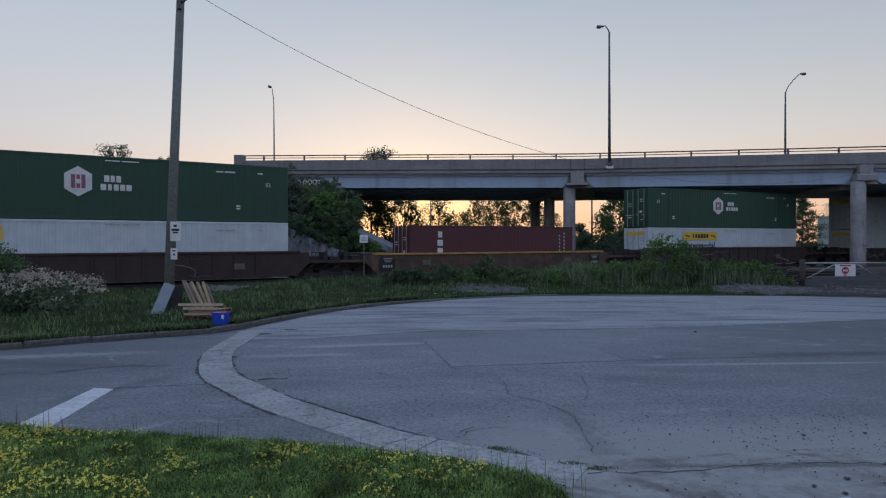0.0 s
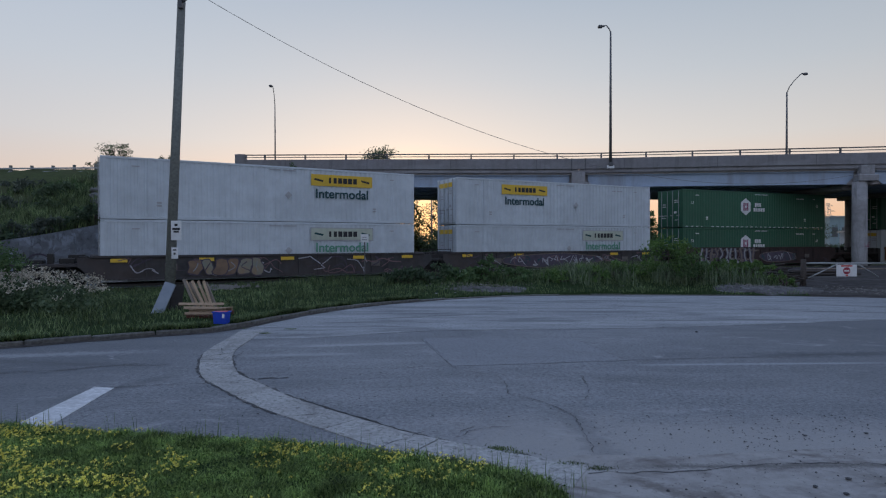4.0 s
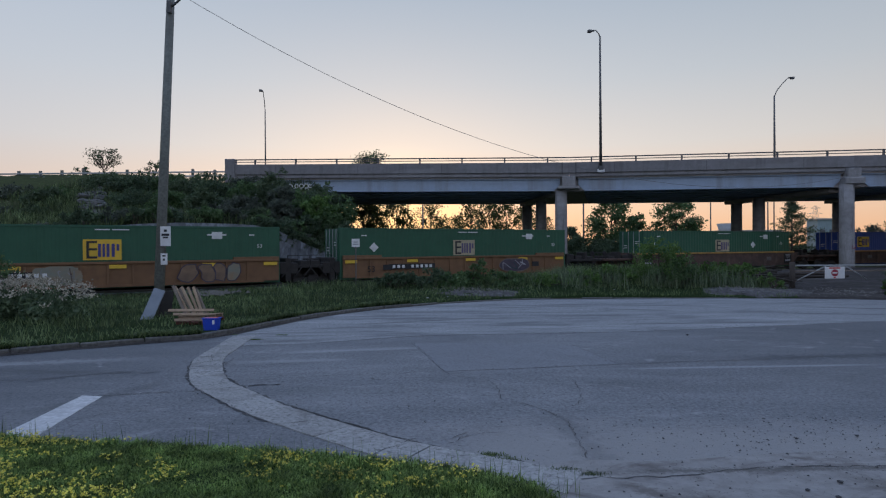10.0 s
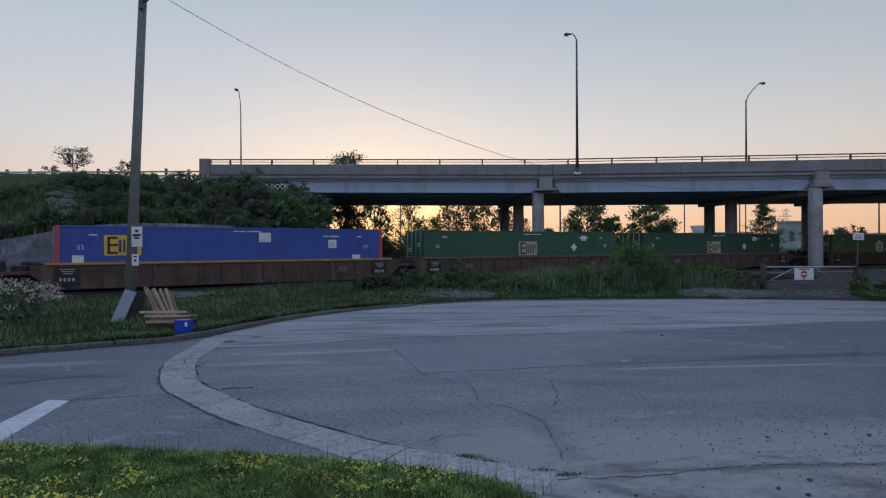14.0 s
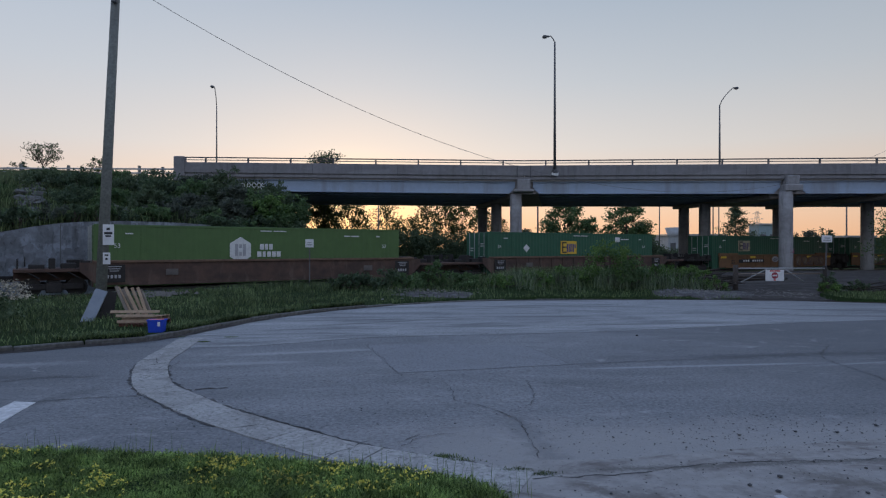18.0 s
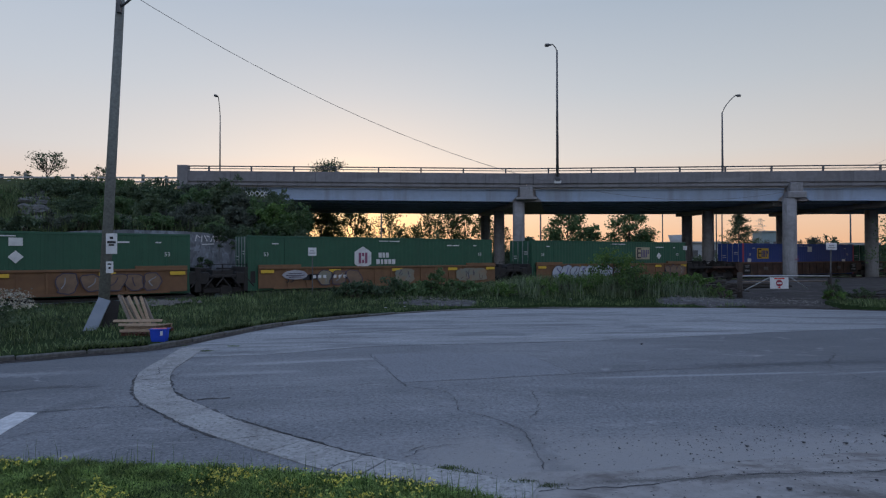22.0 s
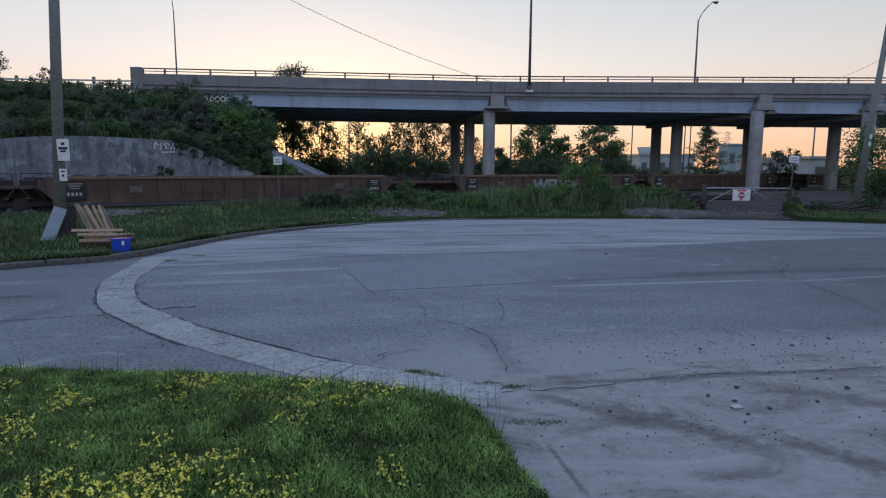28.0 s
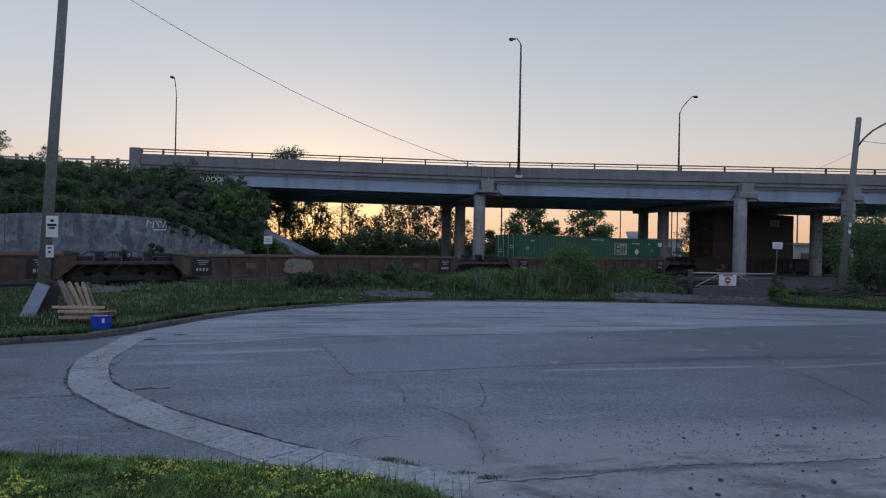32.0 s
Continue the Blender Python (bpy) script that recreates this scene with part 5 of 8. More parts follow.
def logo_panel(root, H, x, faded=False, dz=0.0):
    z = H - 0.9 + dz
    ground, dark = (M["ink_tan"], M["ink_dusk"]) if faded else (M["ink_yellow"], M["ink_navy"])
    placard(root, "logo_panel", x, z, 1.54, 0.94, ground, -1.32)
    placard(root, "logo_bar", x - 0.58, z, 0.11, 0.8, M["ink_black"], -1.328)
    for dz in (-0.35, 0.02, 0.35):
        placard(root, "logo_bar", x - 0.37, z + dz, 0.32, 0.1, M["ink_black"], -1.328)
    for dx, w in ((-0.12, 0.12), (0.05, 0.1), (0.22, 0.12), (0.43, 0.13), (0.62, 0.11)):
        placard(root, "logo_block", x + dx, z + (0.1 if dx > 0.6 else -0.03), w, 0.3 if dx > 0.6 else 0.6, dark, -1.328)


def diamond(root, x, z, r=0.28, material=None):
    shape(root, "hazard_diamond", [(0, r), (r, 0), (0, -r), (-r, 0)], material or M["ink_white"], -1.321, x, z)


def logo_red(root, H):
    """Big red bent bars, three red discs and a red sweep."""
    for pts in ([(-4.75, 2.1), (-5.5, 2.1), (-5.68, 1.95), (-5.68, 1.48), (-5.5, 1.32), (-4.75, 1.32), (-4.75, 2.1)], [(-4.3, 1.32), (-4.3, 2.1), (-3.45, 2.1), (-3.45, 1.32)]):
        for a, b in zip(pts, pts[1:]):
            mid = ((a[0] + b[0]) / 2, (a[1] + b[1]) / 2)
            placard(root, "logo_bar", mid[0], mid[1], math.hypot(b[0] - a[0], b[1] - a[1]) + 0.14, 0.17, M["ink_red"], -1.322, ry=-math.degrees(math.atan2(b[1] - a[1], b[0] - a[0])))
    out = [(3.2, 0.2)] + [(3.2 + 5.0 * t, 0.2 + 1.75 * math.sin(math.pi * 0.55 * t)) for t in np.linspace(0.1, 0.94, 9)] + [(7.9, 0.2)]
    shape(root, "red_sweep", out, M["ink_red"], -1.32)
    for i in range(3):
        x = 2.1 + i * 1.75
        shape(root, "red_disc", [(0.82 * math.cos(a), 0.82 * math.sin(a)) for a in np.linspace(0, 2 * math.pi, 25)[:-1]], M["ink_red"], -1.326, x, 1.45)
        for dz, w, h in ((0.28, 0.7, 0.22), (0.0, 0.9, 0.16), (-0.3, 0.8, 0.2)):
            placard(root, "pictogram", x, 1.45 + dz, w, h, M["ink_white"], -1.334)


def curve_strip(root, name, pts, w, material, y):
    """A painted stroke: a thin strip of even width along a line on the near side."""
    line = smooth_line([(x, z) for x, z in pts], 0.09)
    lo, hi = ribbon(line, -w / 2, w / 2)
    v = [(p.x, 0.0, p.y) for p in lo] + [(p.x, 0.0, p.y) for p in hi]
    k = len(line)
    f = [(i, i + 1, k + i + 1, k + i) for i in range(k - 1)]
    ob = raw(name, v, f, material, root)
    ob.matrix_basis = pose(0, y, 0)
    return ob


def sprayed(root, rr, x0, x1, style, side):
    """Tags that cannot be read: outlined blocks for pale ones, loops on a dark field for dark ones."""
    if style == "dark":
        n = 14
        mid, rx, rz = (x0 + x1) / 2, (x1 - x0) / 2, 0.45
        out = [(rx * math.cos(a) * rr.uniform(0.9, 1.05), rz * math.sin(a) * rr.uniform(0.85, 1.08)) for a in (2 * math.pi * i / n for i in range(n))]
        shape(root, "graffiti_field", out, M["spray_dark"], side - 0.002, mid, 0.92)
        loop = [(mid + u, 0.92 + v) for u, v in out] + [(mid + out[0][0], 0.92 + out[0][1])]
        curve_strip(root, "graffiti_outline", loop, 0.05, M["spray_worn"], side - 0.012)
        x = x0 + 0.4
        while x < x1 - 0.5:
            pts = [(x + rr.uniform(-0.1, 0.55), 0.92 + rr.uniform(-0.34, 0.34)) for _ in range(5)]
            curve_strip(root, "graffiti_stroke", pts, 0.05, M["spray"] if rr.random() < 0.7 else M["ink_teal"], side - 0.014)
            x += rr.uniform(0.35, 0.6)
        return
    if style == "bubble":
        x, i = x0 + 0.35, 0
        while x < x1:
            w, h = rr.uniform(0.45, 0.6), rr.uniform(0.44, 0.52)
            ring = [(math.cos(a) * rr.uniform(0.88, 1.1), math.sin(a) * rr.uniform(0.85, 1.1)) for a in (2 * math.pi * k / 14 for k in range(14))]
            y = side - 0.004 - 0.006 * i
            shape(root, "graffiti_shadow", [((w + 0.07) * u, (h + 0.06) * v) for u, v in ring], M["spray_dark"], y, x, 0.92)
            shape(root, "graffiti_bubble", [(w * u, h * v) for u, v in ring], M["spray_white"], y - 0.003, x, 0.94)
            pts = [(x + rr.uniform(-0.3, 0.3) * w, 0.94 + v * h) for v in (-0.6, -0.15, 0.25, 0.65)]
            curve_strip(root, "graffiti_stroke", pts, 0.07, M["ink_navy"] if rr.random() < 0.5 else M["spray_dark"], y - 0.008)
            x += w * 1.45
            i += 1
        return
    if style.isupper() or style.isdigit():
        thick = 0.05 if style.isupper() else 0.0
        for name, bold, mt, dx, dy in (("graffiti_shadow", thick + 0.03, M["spray_dark"], 0.05, 0.004), ("graffiti_lettering", thick, M["spray_pale"], 0.0, 0.012)):
            t = lettering(root, name, style, (x0 + x1) / 2 + dx, 0.75 - dx * 0.6 if thick else 0.98, 1.14 if thick else 0.7, mt, side - dy, bold)
            t.scale = ((x1 - x0) / t.dimensions.x if t.dimensions.x else 1.0, 1.0, 1.0)
        return
    if style == "wild":
        x, i = x0, 0
        while x < x1:
            pts = [(x + rr.uniform(-0.05, 0.25), 1.62), (x + rr.uniform(0.05, 0.3), 1.18), (x + rr.uniform(0.0, 0.25), 0.8), (x + rr.uniform(0.2, 0.5), 0.46)]
            for nm, w, mt, dy in (("graffiti_shadow", 0.34, M["spray_dark"], 0.0), ("graffiti_stroke", rr.uniform(0.12, 0.2), M[rr.choice(("spray_pale", "spray_worn"))], 0.004)):
                curve_strip(root, nm, pts, w, mt, side - 0.004 - 0.005 * i - dy)
            for v in (rr.uniform(1.25, 1.55), rr.uniform(0.65, 0.95)):
                q2 = [(x + 0.05, v), (x + 0.3, v + rr.uniform(-0.12, 0.12)), (x + rr.uniform(0.5, 0.8), v + rr.uniform(-0.2, 0.2))]
                curve_strip(root, "graffiti_stroke", q2, 0.12, M["spray_worn"], side - 0.0065 - 0.005 * i)
            x += rr.uniform(0.42, 0.62)
            i += 1
        return
    if style == "oval":
        ring = [(math.cos(a) * rr.uniform(0.94, 1.04), math.sin(a) * rr.uniform(0.92, 1.05)) for a in (2 * math.pi * k / 16 for k in range(16))]
        mid, w = (x0 + x1) / 2, (x1 - x0) / 2
        shape(root, "graffiti_oval", [(w * u, 0.27 * v) for u, v in ring], M["spray"], side - 0.004, mid, 1.1)
        for z, f in ((1.18, 0.55), (1.08, 0.75), (0.98, 0.5)):
            curve_strip(root, "graffiti_bar", [(mid - w * f, z), (mid, z + rr.uniform(-0.03, 0.03)), (mid + w * f, z)], 0.04, M["spray_dark"], side - 0.01)
        return
    if style == "haze":
        # a washed-out pale field, ragged all round
        n, mid, w = 26, (x0 + x1) / 2, (x1 - x0) / 2
        out = [(w * math.copysign(abs(math.cos(a)) ** 0.5, math.cos(a)) * rr.uniform(0.86, 1.05), 0.46 * math.copysign(abs(math.sin(a)) ** 0.5, math.sin(a)) * rr.uniform(0.8, 1.0)) for a in (2 * math.pi * k / n for k in range(n))]
        shape(root, "graffiti_field", out, M["spray_haze"], side - 0.003, mid, 0.92)
        for _ in range(int(w * 5)):
            u = rr.uniform(x0 + 0.2, x1 - 0.5)
            curve_strip(root, "graffiti_stroke", [(u + rr.uniform(0, 0.35), 0.92 + rr.uniform(-0.36, 0.36)) for _ in range(4)], 0.04, M[rr.choice(("spray_dim", "spray_dark", "spray_pale"))], side - 0.009)
        return
    # tags past reading: rounded filled blocks in dark outline
    x, i = x0, 0
    while x < x1:
        w, h, lean = rr.uniform(0.6, 1.0), rr.uniform(0.78, 0.92), rr.uniform(-0.35, 0.35)
        ring = [(math.copysign(abs(math.cos(a)) ** 0.55, math.cos(a)) * w / 2 * rr.uniform(0.68, 1.15), math.copysign(abs(math.sin(a)) ** 0.6, math.sin(a)) * h / 2 * rr.uniform(0.88, 1.05)) for a in (2 * math.pi * k / 14 for k in range(14))]
        ring = [(u + lean * v, v) for u, v in ring]
        y, mid = side - 0.004 - 0.004 * (i % 3), x + w / 2
        shape(root, "graffiti_block", ring, M[rr.choice(("spray_tan", "spray_tan", "spray_haze"))], y, mid, 0.92)
        curve_strip(root, "graffiti_outline", [(mid + u, 0.92 + v) for u, v in ring + ring[:1]], 0.05, M["spray_dark"], y - 0.006)
        if rr.random() < 0.7:
            curve_strip(root, "graffiti_stroke", [(mid + rr.uniform(-0.3, 0.3) * w, 0.92 + v * h) for v in (-0.25, 0.0, 0.28)], 0.05, M[rr.choice(("spray_dark", "spray_pale"))], y - 0.007)
        x += w * rr.uniform(0.75, 1.1)
        i += 1


def scrawl(root, rr, x0, x1, count, side):
    """Thin faded scribbles and grime trails along a sill."""
    for _ in range(count):
        x, z = rr.uniform(x0, x1), rr.uniform(0.55, 1.3)
        pts = [(x, z)]
        for _ in range(rr.randint(3, 6)):
            pts.append((pts[-1][0] + rr.uniform(-0.25, 0.65), min(1.36, max(0.48, pts[-1][1] + rr.uniform(-0.4, 0.4)))))
        curve_strip(root, "scrawl", pts, rr.uniform(0.025, 0.06), M[rr.choice(("spray", "spray_pink", "spray_dark"))], side - 0.006 - rr.uniform(0, 0.004))


WELL_Z = 0.3      # floor of the containers over the ground level of the road


def well_car(q, colour, left, right, chord=None, ribs=True, paint=None, half=8.25):
    """A well wagon round a 16.5 m well; left and right say whether an end is coupled or shares its truck."""
    root = thing("well_wagon", pose(0, 0, 0), {"rust": "rusty brown well wagon with ribbed side sills", "brown_car": "dull brown well wagon with riveted side sills", "orange_car": "yellow-orange well wagon with sprayed paint on its sides", "black_car": "dark dirty well wagon with yellow end patches"}[colour],
                 "rail wagon", "wagons of the train")
    m = M[colour]
    W = 1.42
    up = 0.18 if colour == "brown_car" else 0.0
    square = colour == "orange_car"
    reach_c = half - 0.4 if square else half + 0.3
    for sgn in (-1, 1):
        def sill(bm):
            e0 = half - 0.4
            if square:
                prism(bm, [(-e0, 0.42), (e0, 0.42), (e0, 1.44), (-e0, 1.44)], "y", sgn * W - 0.03, sgn * W + 0.03)
                for x0, x1 in ((-e0, 2.3 - e0), (e0 - 2.3, e0)):
                    box(bm, x0, x1, sgn * W - 0.085, sgn * W + 0.085, 1.5, 1.66, 0.01)
            out = [(-half - 0.8, 1.05), (-half - 0.1, 0.4), (half + 0.1, 0.4), (half + 0.8, 1.05), (half + 0.8, 1.44 + up), (-half - 0.8, 1.44 + up)]
            if not square:
                prism(bm, out, "y", sgn * W - 0.03, sgn * W + 0.03)
            box(bm, -half + 1.2, half - 1.2, sgn * W - 0.09, sgn * W + 0.09, 0.36, 0.46)
            if ribs:
                for i in range(13):
                    x = -half + 2.0 + i * (2 * half - 4.0) / 12
                    box(bm, x - 0.05, x + 0.05, sgn * W - 0.1, sgn * W + 0.1, 0.45, 1.4 + up)
        part("side_sill", sill, m, root, key=("sill", colour, sgn, ribs, half))
        part("top_chord", lambda bm: box(bm, -reach_c, reach_c, sgn * W - 0.1, sgn * W + 0.1, 1.42 + up, 1.53 + up, 0.01), M[chord or ("chord_rust" if colour == "rust" else colour)], root, key=("chord", chord or colour, sgn, half))
    part("well_floor", lambda bm: box(bm, -half, half, -1.3, 1.3, 0.08, 0.2), M["iron"], root, key=("floor", half))
    for sgn, kind in ((-1, left), (1, right)):
        reach = 1.55 if kind == "shared" else 3.25
        e = half + reach

        def platform(bm):
            x0, x1 = sorted((sgn * half, sgn * e))
            box(bm, x0, x1, -1.25, 1.25, 1.02, 1.18, 0.02)
            box(bm, min(sgn * half, sgn * (half + 0.3)), max(sgn * half, sgn * (half + 0.3)), -1.3, 1.3, 0.3, 1.56, 0.03)
            box(bm, x0, x1, -0.35, 0.35, 0.62, 0.98)
        part("end_platform", platform, M["iron"] if square else m, root, key=("plat", colour, sgn, kind, half))
        if kind == "shared":
            def clutter(bm):
                for u0, u1, y0, y1, z1 in ((-0.3, 0.1, -1.3, -0.7, 1.35), (0.25, 0.7, -1.28, -0.5, 1.3), (0.85, 1.4, -1.2, -0.1, 1.42), (0.4, 1.2, 0.2, 1.0, 1.5)):
                    x0, x1 = sorted((sgn * (half + u0), sgn * (half + u1)))
                    box(bm, x0, x1, y0, y1, 0.7 if u0 < 0.5 else 1.1, z1, 0.03)
                for u in (-0.2, 0.5, 1.0):
                    tube(bm, (sgn * (half + u), -1.3, 0.55), (sgn * (half + u + 0.45), -1.3, 1.1), 0.035, 0.035, 5)
                for u in (0.15, 1.35):
                    tube(bm, (sgn * (half + u), -1.2, 1.15), (sgn * (half + u), -1.2, 1.72), 0.02, 0.02, 5)
                tube(bm, (sgn * (half + 0.15), -1.2, 1.7), (sgn * (half + 1.35), -1.2, 1.7), 0.018, 0.018, 5)
            part("brake_gear", clutter, M["iron"], root, "dirty brake boxes and rods", key=("clutter", sgn, half))
        if kind == "coupled":
            def stand(bm):
                x = sgn * (e - 0.15)
                for y in (-1.2, -0.4, 0.4, 1.2):
                    tube(bm, (x, y, 1.1), (x, y, 1.62), 0.02, 0.02, 5)
                tube(bm, (x, -1.2, 1.6), (x, 1.2, 1.6), 0.018, 0.018, 5)
                tube(bm, (x - sgn * 0.25, -0.75, 1.5), (x - sgn * 0.3, -0.75, 1.5), 0.22, 0.22, 12)
            part("handrail", stand, M["iron"], root, key=("stand", sgn, half))

            def boxes(bm):
                for u0, u1, y0, y1, z1 in ((0.35, 0.75, -1.2, -0.7, 1.46), (0.9, 1.5, -1.15, -0.2, 1.36), (1.7, 1.95, -1.2, -0.4, 1.58), (2.1, 2.7, -1.0, 0.6, 1.3), (0.5, 1.2, 0.2, 1.0, 1.5)):
                    x0, x1 = sorted((sgn * (half + u0), sgn * (half + u1)))
                    box(bm, x0, x1, y0, y1, 1.16, z1 + 0.06, 0.03)
                for u in (0.8, 1.6, 2.3):
                    tube(bm, (sgn * (half + u), -1.22, 0.75), (sgn * (half + u + 0.55), -1.22, 1.1), 0.03, 0.03, 5)
            part("brake_gear", boxes, M["iron"], root, "dirty brake boxes and rods", key=("gear", colour, sgn, half))
            part("coupler", lambda bm: box(bm, min(sgn * e, sgn * (e + 0.42)), max(sgn * e, sgn * (e + 0.42)), -0.16, 0.16, 0.58, 0.86, 0.04), M["iron"], root, key=("coupler", sgn, half))
        if kind == "coupled" or sgn > 0:
            tx = sgn * (half + (1.6 if kind == "shared" else 1.75))
            tr = part("truck", lambda bm: (box(bm, -1.15, 1.15, -1.05, -0.93, 0.22, 0.5, 0.05), box(bm, -1.15, 1.15, 0.93, 1.05, 0.22, 0.5, 0.05), box(bm, -0.25, 0.25, -1.1, 1.1, 0.2, 0.62, 0.04), box(bm, -0.32, 0.32, -1.12, -0.95, 0.1, 0.55, 0.04)), M["iron"], root, "dark iron wheel truck", key="truck")
            tr.matrix_basis = pose(tx, 0, 0)
            for wx in (-0.88, 0.88):
                for wy in (-0.78, 0.78):
                    w = part("wheel", lambda bm: (tube(bm, (0, -0.06, 0), (0, 0.06, 0), 0.43, 0.43, 20), tube(bm, (0, -0.09, 0), (0, 0.09, 0), 0.14, 0.14, 10)), M["iron"], tr, "dark steel wheel", key="wheel")
                    w.matrix_basis = pose(wx, wy, RAIL + 0.43)
    side = -W - 0.104
    if colour in ("orange_car", "black_car"):
        for x in (-7.4, -3.6, 0.4, 4.4, 7.4):
            placard(root, "reflector_panel", x, 1.3, 0.7, 0.17, M["ink_yellow"], side)
    for x in (-5.2, 5.4):
        placard(root, "data_panel", x, 0.95, 0.55, 0.3, M["panel_dim"] if colour != "orange_car" else M["ink_black"], side)
    if colour in ("black_car", "brown_car"):
        scrawl(root, random.Random(int(q * 7)), -7.5, 7.5, 26 if colour == "black_car" else 4, side)
    if colour == "rust":
        for x in (-half + 0.55, half - 0.55):
            placard(root, "stencil_panel", x, 0.92, 0.95, 0.82, M["iron"], side)
            for i in range(4):
                placard(root, "number_bar", x - 0.24 + i * 0.16, 0.78, 0.1, 0.15, M["ink_grey"], side - 0.008)
            for i in range(3):
                placard(root, "text_bar", x + 0.03, 1.24 - i * 0.1, 0.6 - 0.12 * i, 0.035, M["ink_grey"], side - 0.008)
    if colour == "orange_car":
        lettering(root, "size_number", "53", -6.2, 0.85, 0.5, M["ink_black"], side - 0.002)
        placard(root, "number_panel", -3.6, 0.98, 3.0, 0.3, M["ink_black"], side)
        for i in range(9):
            if i != 3:
                placard(root, "number_bar", -4.8 + i * 0.3, 0.98, 0.17, 0.17, M["ink_white"], side - 0.008)
    rr = random.Random(int(q * 10))
    for x0, x1, style in paint or ():
        sprayed(root, rr, x0, x1, style, side)
    CARS.append((root, q + 8.075))


def load(q, tiers, length=16.1, lift=0.0, dashes=False):
    """Stack containers in the well whose slot starts at q."""
    z = WELL_Z + lift
    for height, colour, deco, label in tiers:
        c = container(length, height, colour, label, dashes)
        deco(c, height)
        c["base"] = z
        CARS.append((c, q + 7.98))
        z += height + 0.03


def none(c, H):
    pass


def hexa(x=-1.45, inner=True):
    return lambda c, H: logo_hex(c, H, x, 1.0, inner)


def yel(x=4.0, faded=False):
    return lambda c, H: (logo_yellow(c, H, x, faded), diamond(c, 0.6 if x > 1 else 1.2, H - 1.5, 0.2, M["ink_grey"]))


def emp(x=-1.0, dia=-3.0, faded=False, dz=0.0):
    return lambda c, H: (logo_panel(c, H, x, faded, dz), diamond(c, dia, H - 1.1), placard(c, "mark", x + 5.0, H - 0.45, 0.5, 0.35, M["ink_white"], -1.32))


def maroon_marks(c, H):
    for i in range(3):
        placard(c, "logo_block", -4.1, H - 0.55 - i * 0.5, 0.36 if i else 0.28, 0.36, M["ink_white"], -1.32)
    for i in range(6):
        placard(c, "mark", 5.35, H - 0.45 - i * 0.24, 0.12, 0.13, M["ink_grey"], -1.32)
        placard(c, "mark", 4.95, H - 0.6 - i * 0.24, 0.1, 0.12, M["ink_grey"], -1.32)


def blue_ends(c, H):
    logo_panel(c, H, -5.4)
    for x in (-7.98, 7.98):
        placard(c, "corner_stripe", x, H / 2, 0.2, H - 0.02, M["plastic_red"], -1.317)
    for x, z, w, h in ((1.2, H - 0.5, 0.62, 0.5), (6.4, H - 1.7, 0.5, 0.5), (-7.2, H - 1.6, 0.45, 0.5)):
        placard(c, "mark", x, z, w, h, M["ink_white"], -1.322)


HC = 2.9
G, GD, WH = "green", "green_dark", "white"
LG, LW = "dark green corrugated intermodal container with a white hexagon emblem", "white corrugated intermodal container with a yellow panel and dark lettering"
LE = "green corrugated intermodal container with a yellow emblem panel"
well_car(-27.54, "brown_car", "coupled", "coupled")
load(-27.54, [(HC, WH, yel(-6.0), LW), (HC, GD, hexa(), LG)])
well_car(-6.15, "rust", "coupled", "coupled", "chord_yellow", ribs=False)
load(-6.15, [(2.62, "maroon", maroon_marks, "dark maroon corrugated container with white marks")], 12.19, 0.25)
well_car(15.02, "brown_car", "coupled", "coupled")
load(15.02, [(HC, WH, yel(-2.9), LW), (HC, GD, hexa(-1.0), LG)])
well_car(38.70, "black_car", "coupled", "shared", paint=[(-4.5, -1.0, "light")])
load(38.70, [(HC, WH, yel(3.6, True), LW), (HC, WH, yel(3.6), LW)])
well_car(57.81, "black_car", "shared", "shared", paint=[(-5, 3.5, "dark")])
load(57.81, [(HC, WH, yel(3.6, True), LW), (HC, WH, yel(-3.0), LW)])
well_car(77.13, "brown_car", "shared", "coupled", paint=[(-6.6, -0.9, "wild"), (-0.3, 4.2, "dark")])
load(77.13, [(HC, G, hexa(), LG), (HC, G, hexa(), LG)], dashes=True)
well_car(100.52, "orange_car", "coupled", "shared", paint=[(0.4, 5.4, "light")])
load(100.52, [(HC, WH, lambda c, H: logo_red(c, H), "white container with red emblem bars and red discs"), (HC, G, emp(-2.9, -4.3, True), LE)])
well_car(119.61, "orange_car", "shared", "shared", paint=[(-7.0, -4.4, "bubble"), (-2.9, -1.0, "haze"), (3.0, 5.6, "light")])
load(119.61, [(HC, G, emp(-0.1, -4.3, False, -0.22), LE)])
well_car(138.9, "orange_car", "shared", "coupled", paint=[(2.5, 5.0, "dark")])
load(138.9, [(HC, G, emp(0.0, -6.0, True, -0.25), LE)])
well_car(162.23, "rust", "coupled", "coupled", "chord_yellow", ribs=False)
load(162.23, [(HC, G, emp(0.1, 3.6, True, -0.25), LE)])
well_car(185.67, "rust", "coupled", "shared", "chord_yellow")
load(185.67, [(HC, "blue", blue_ends, "bright blue corrugated container with red corner posts and yellow emblem")])
well_car(205.01, "rust", "shared", "shared")
load(205.01, [(HC, G, emp(-0.1, 4.0, True, -0.25), LE)])
well_car(224.3, "rust", "shared", "coupled")
load(223.8, [(HC, GD, emp(-0.3, 3.4, True, -0.25), LE)])
well_car(247.43, "rust", "coupled", "coupled", ribs=False)
load(247.3, [(HC, "lime", hexa(-1.45, False), "lime green corrugated container with a white hexagon emblem")])
well_car(270.53, "rust", "coupled", "coupled")
load(270.33, [(HC, G, emp(-0.9, -4.8, False, -0.15), LE)])
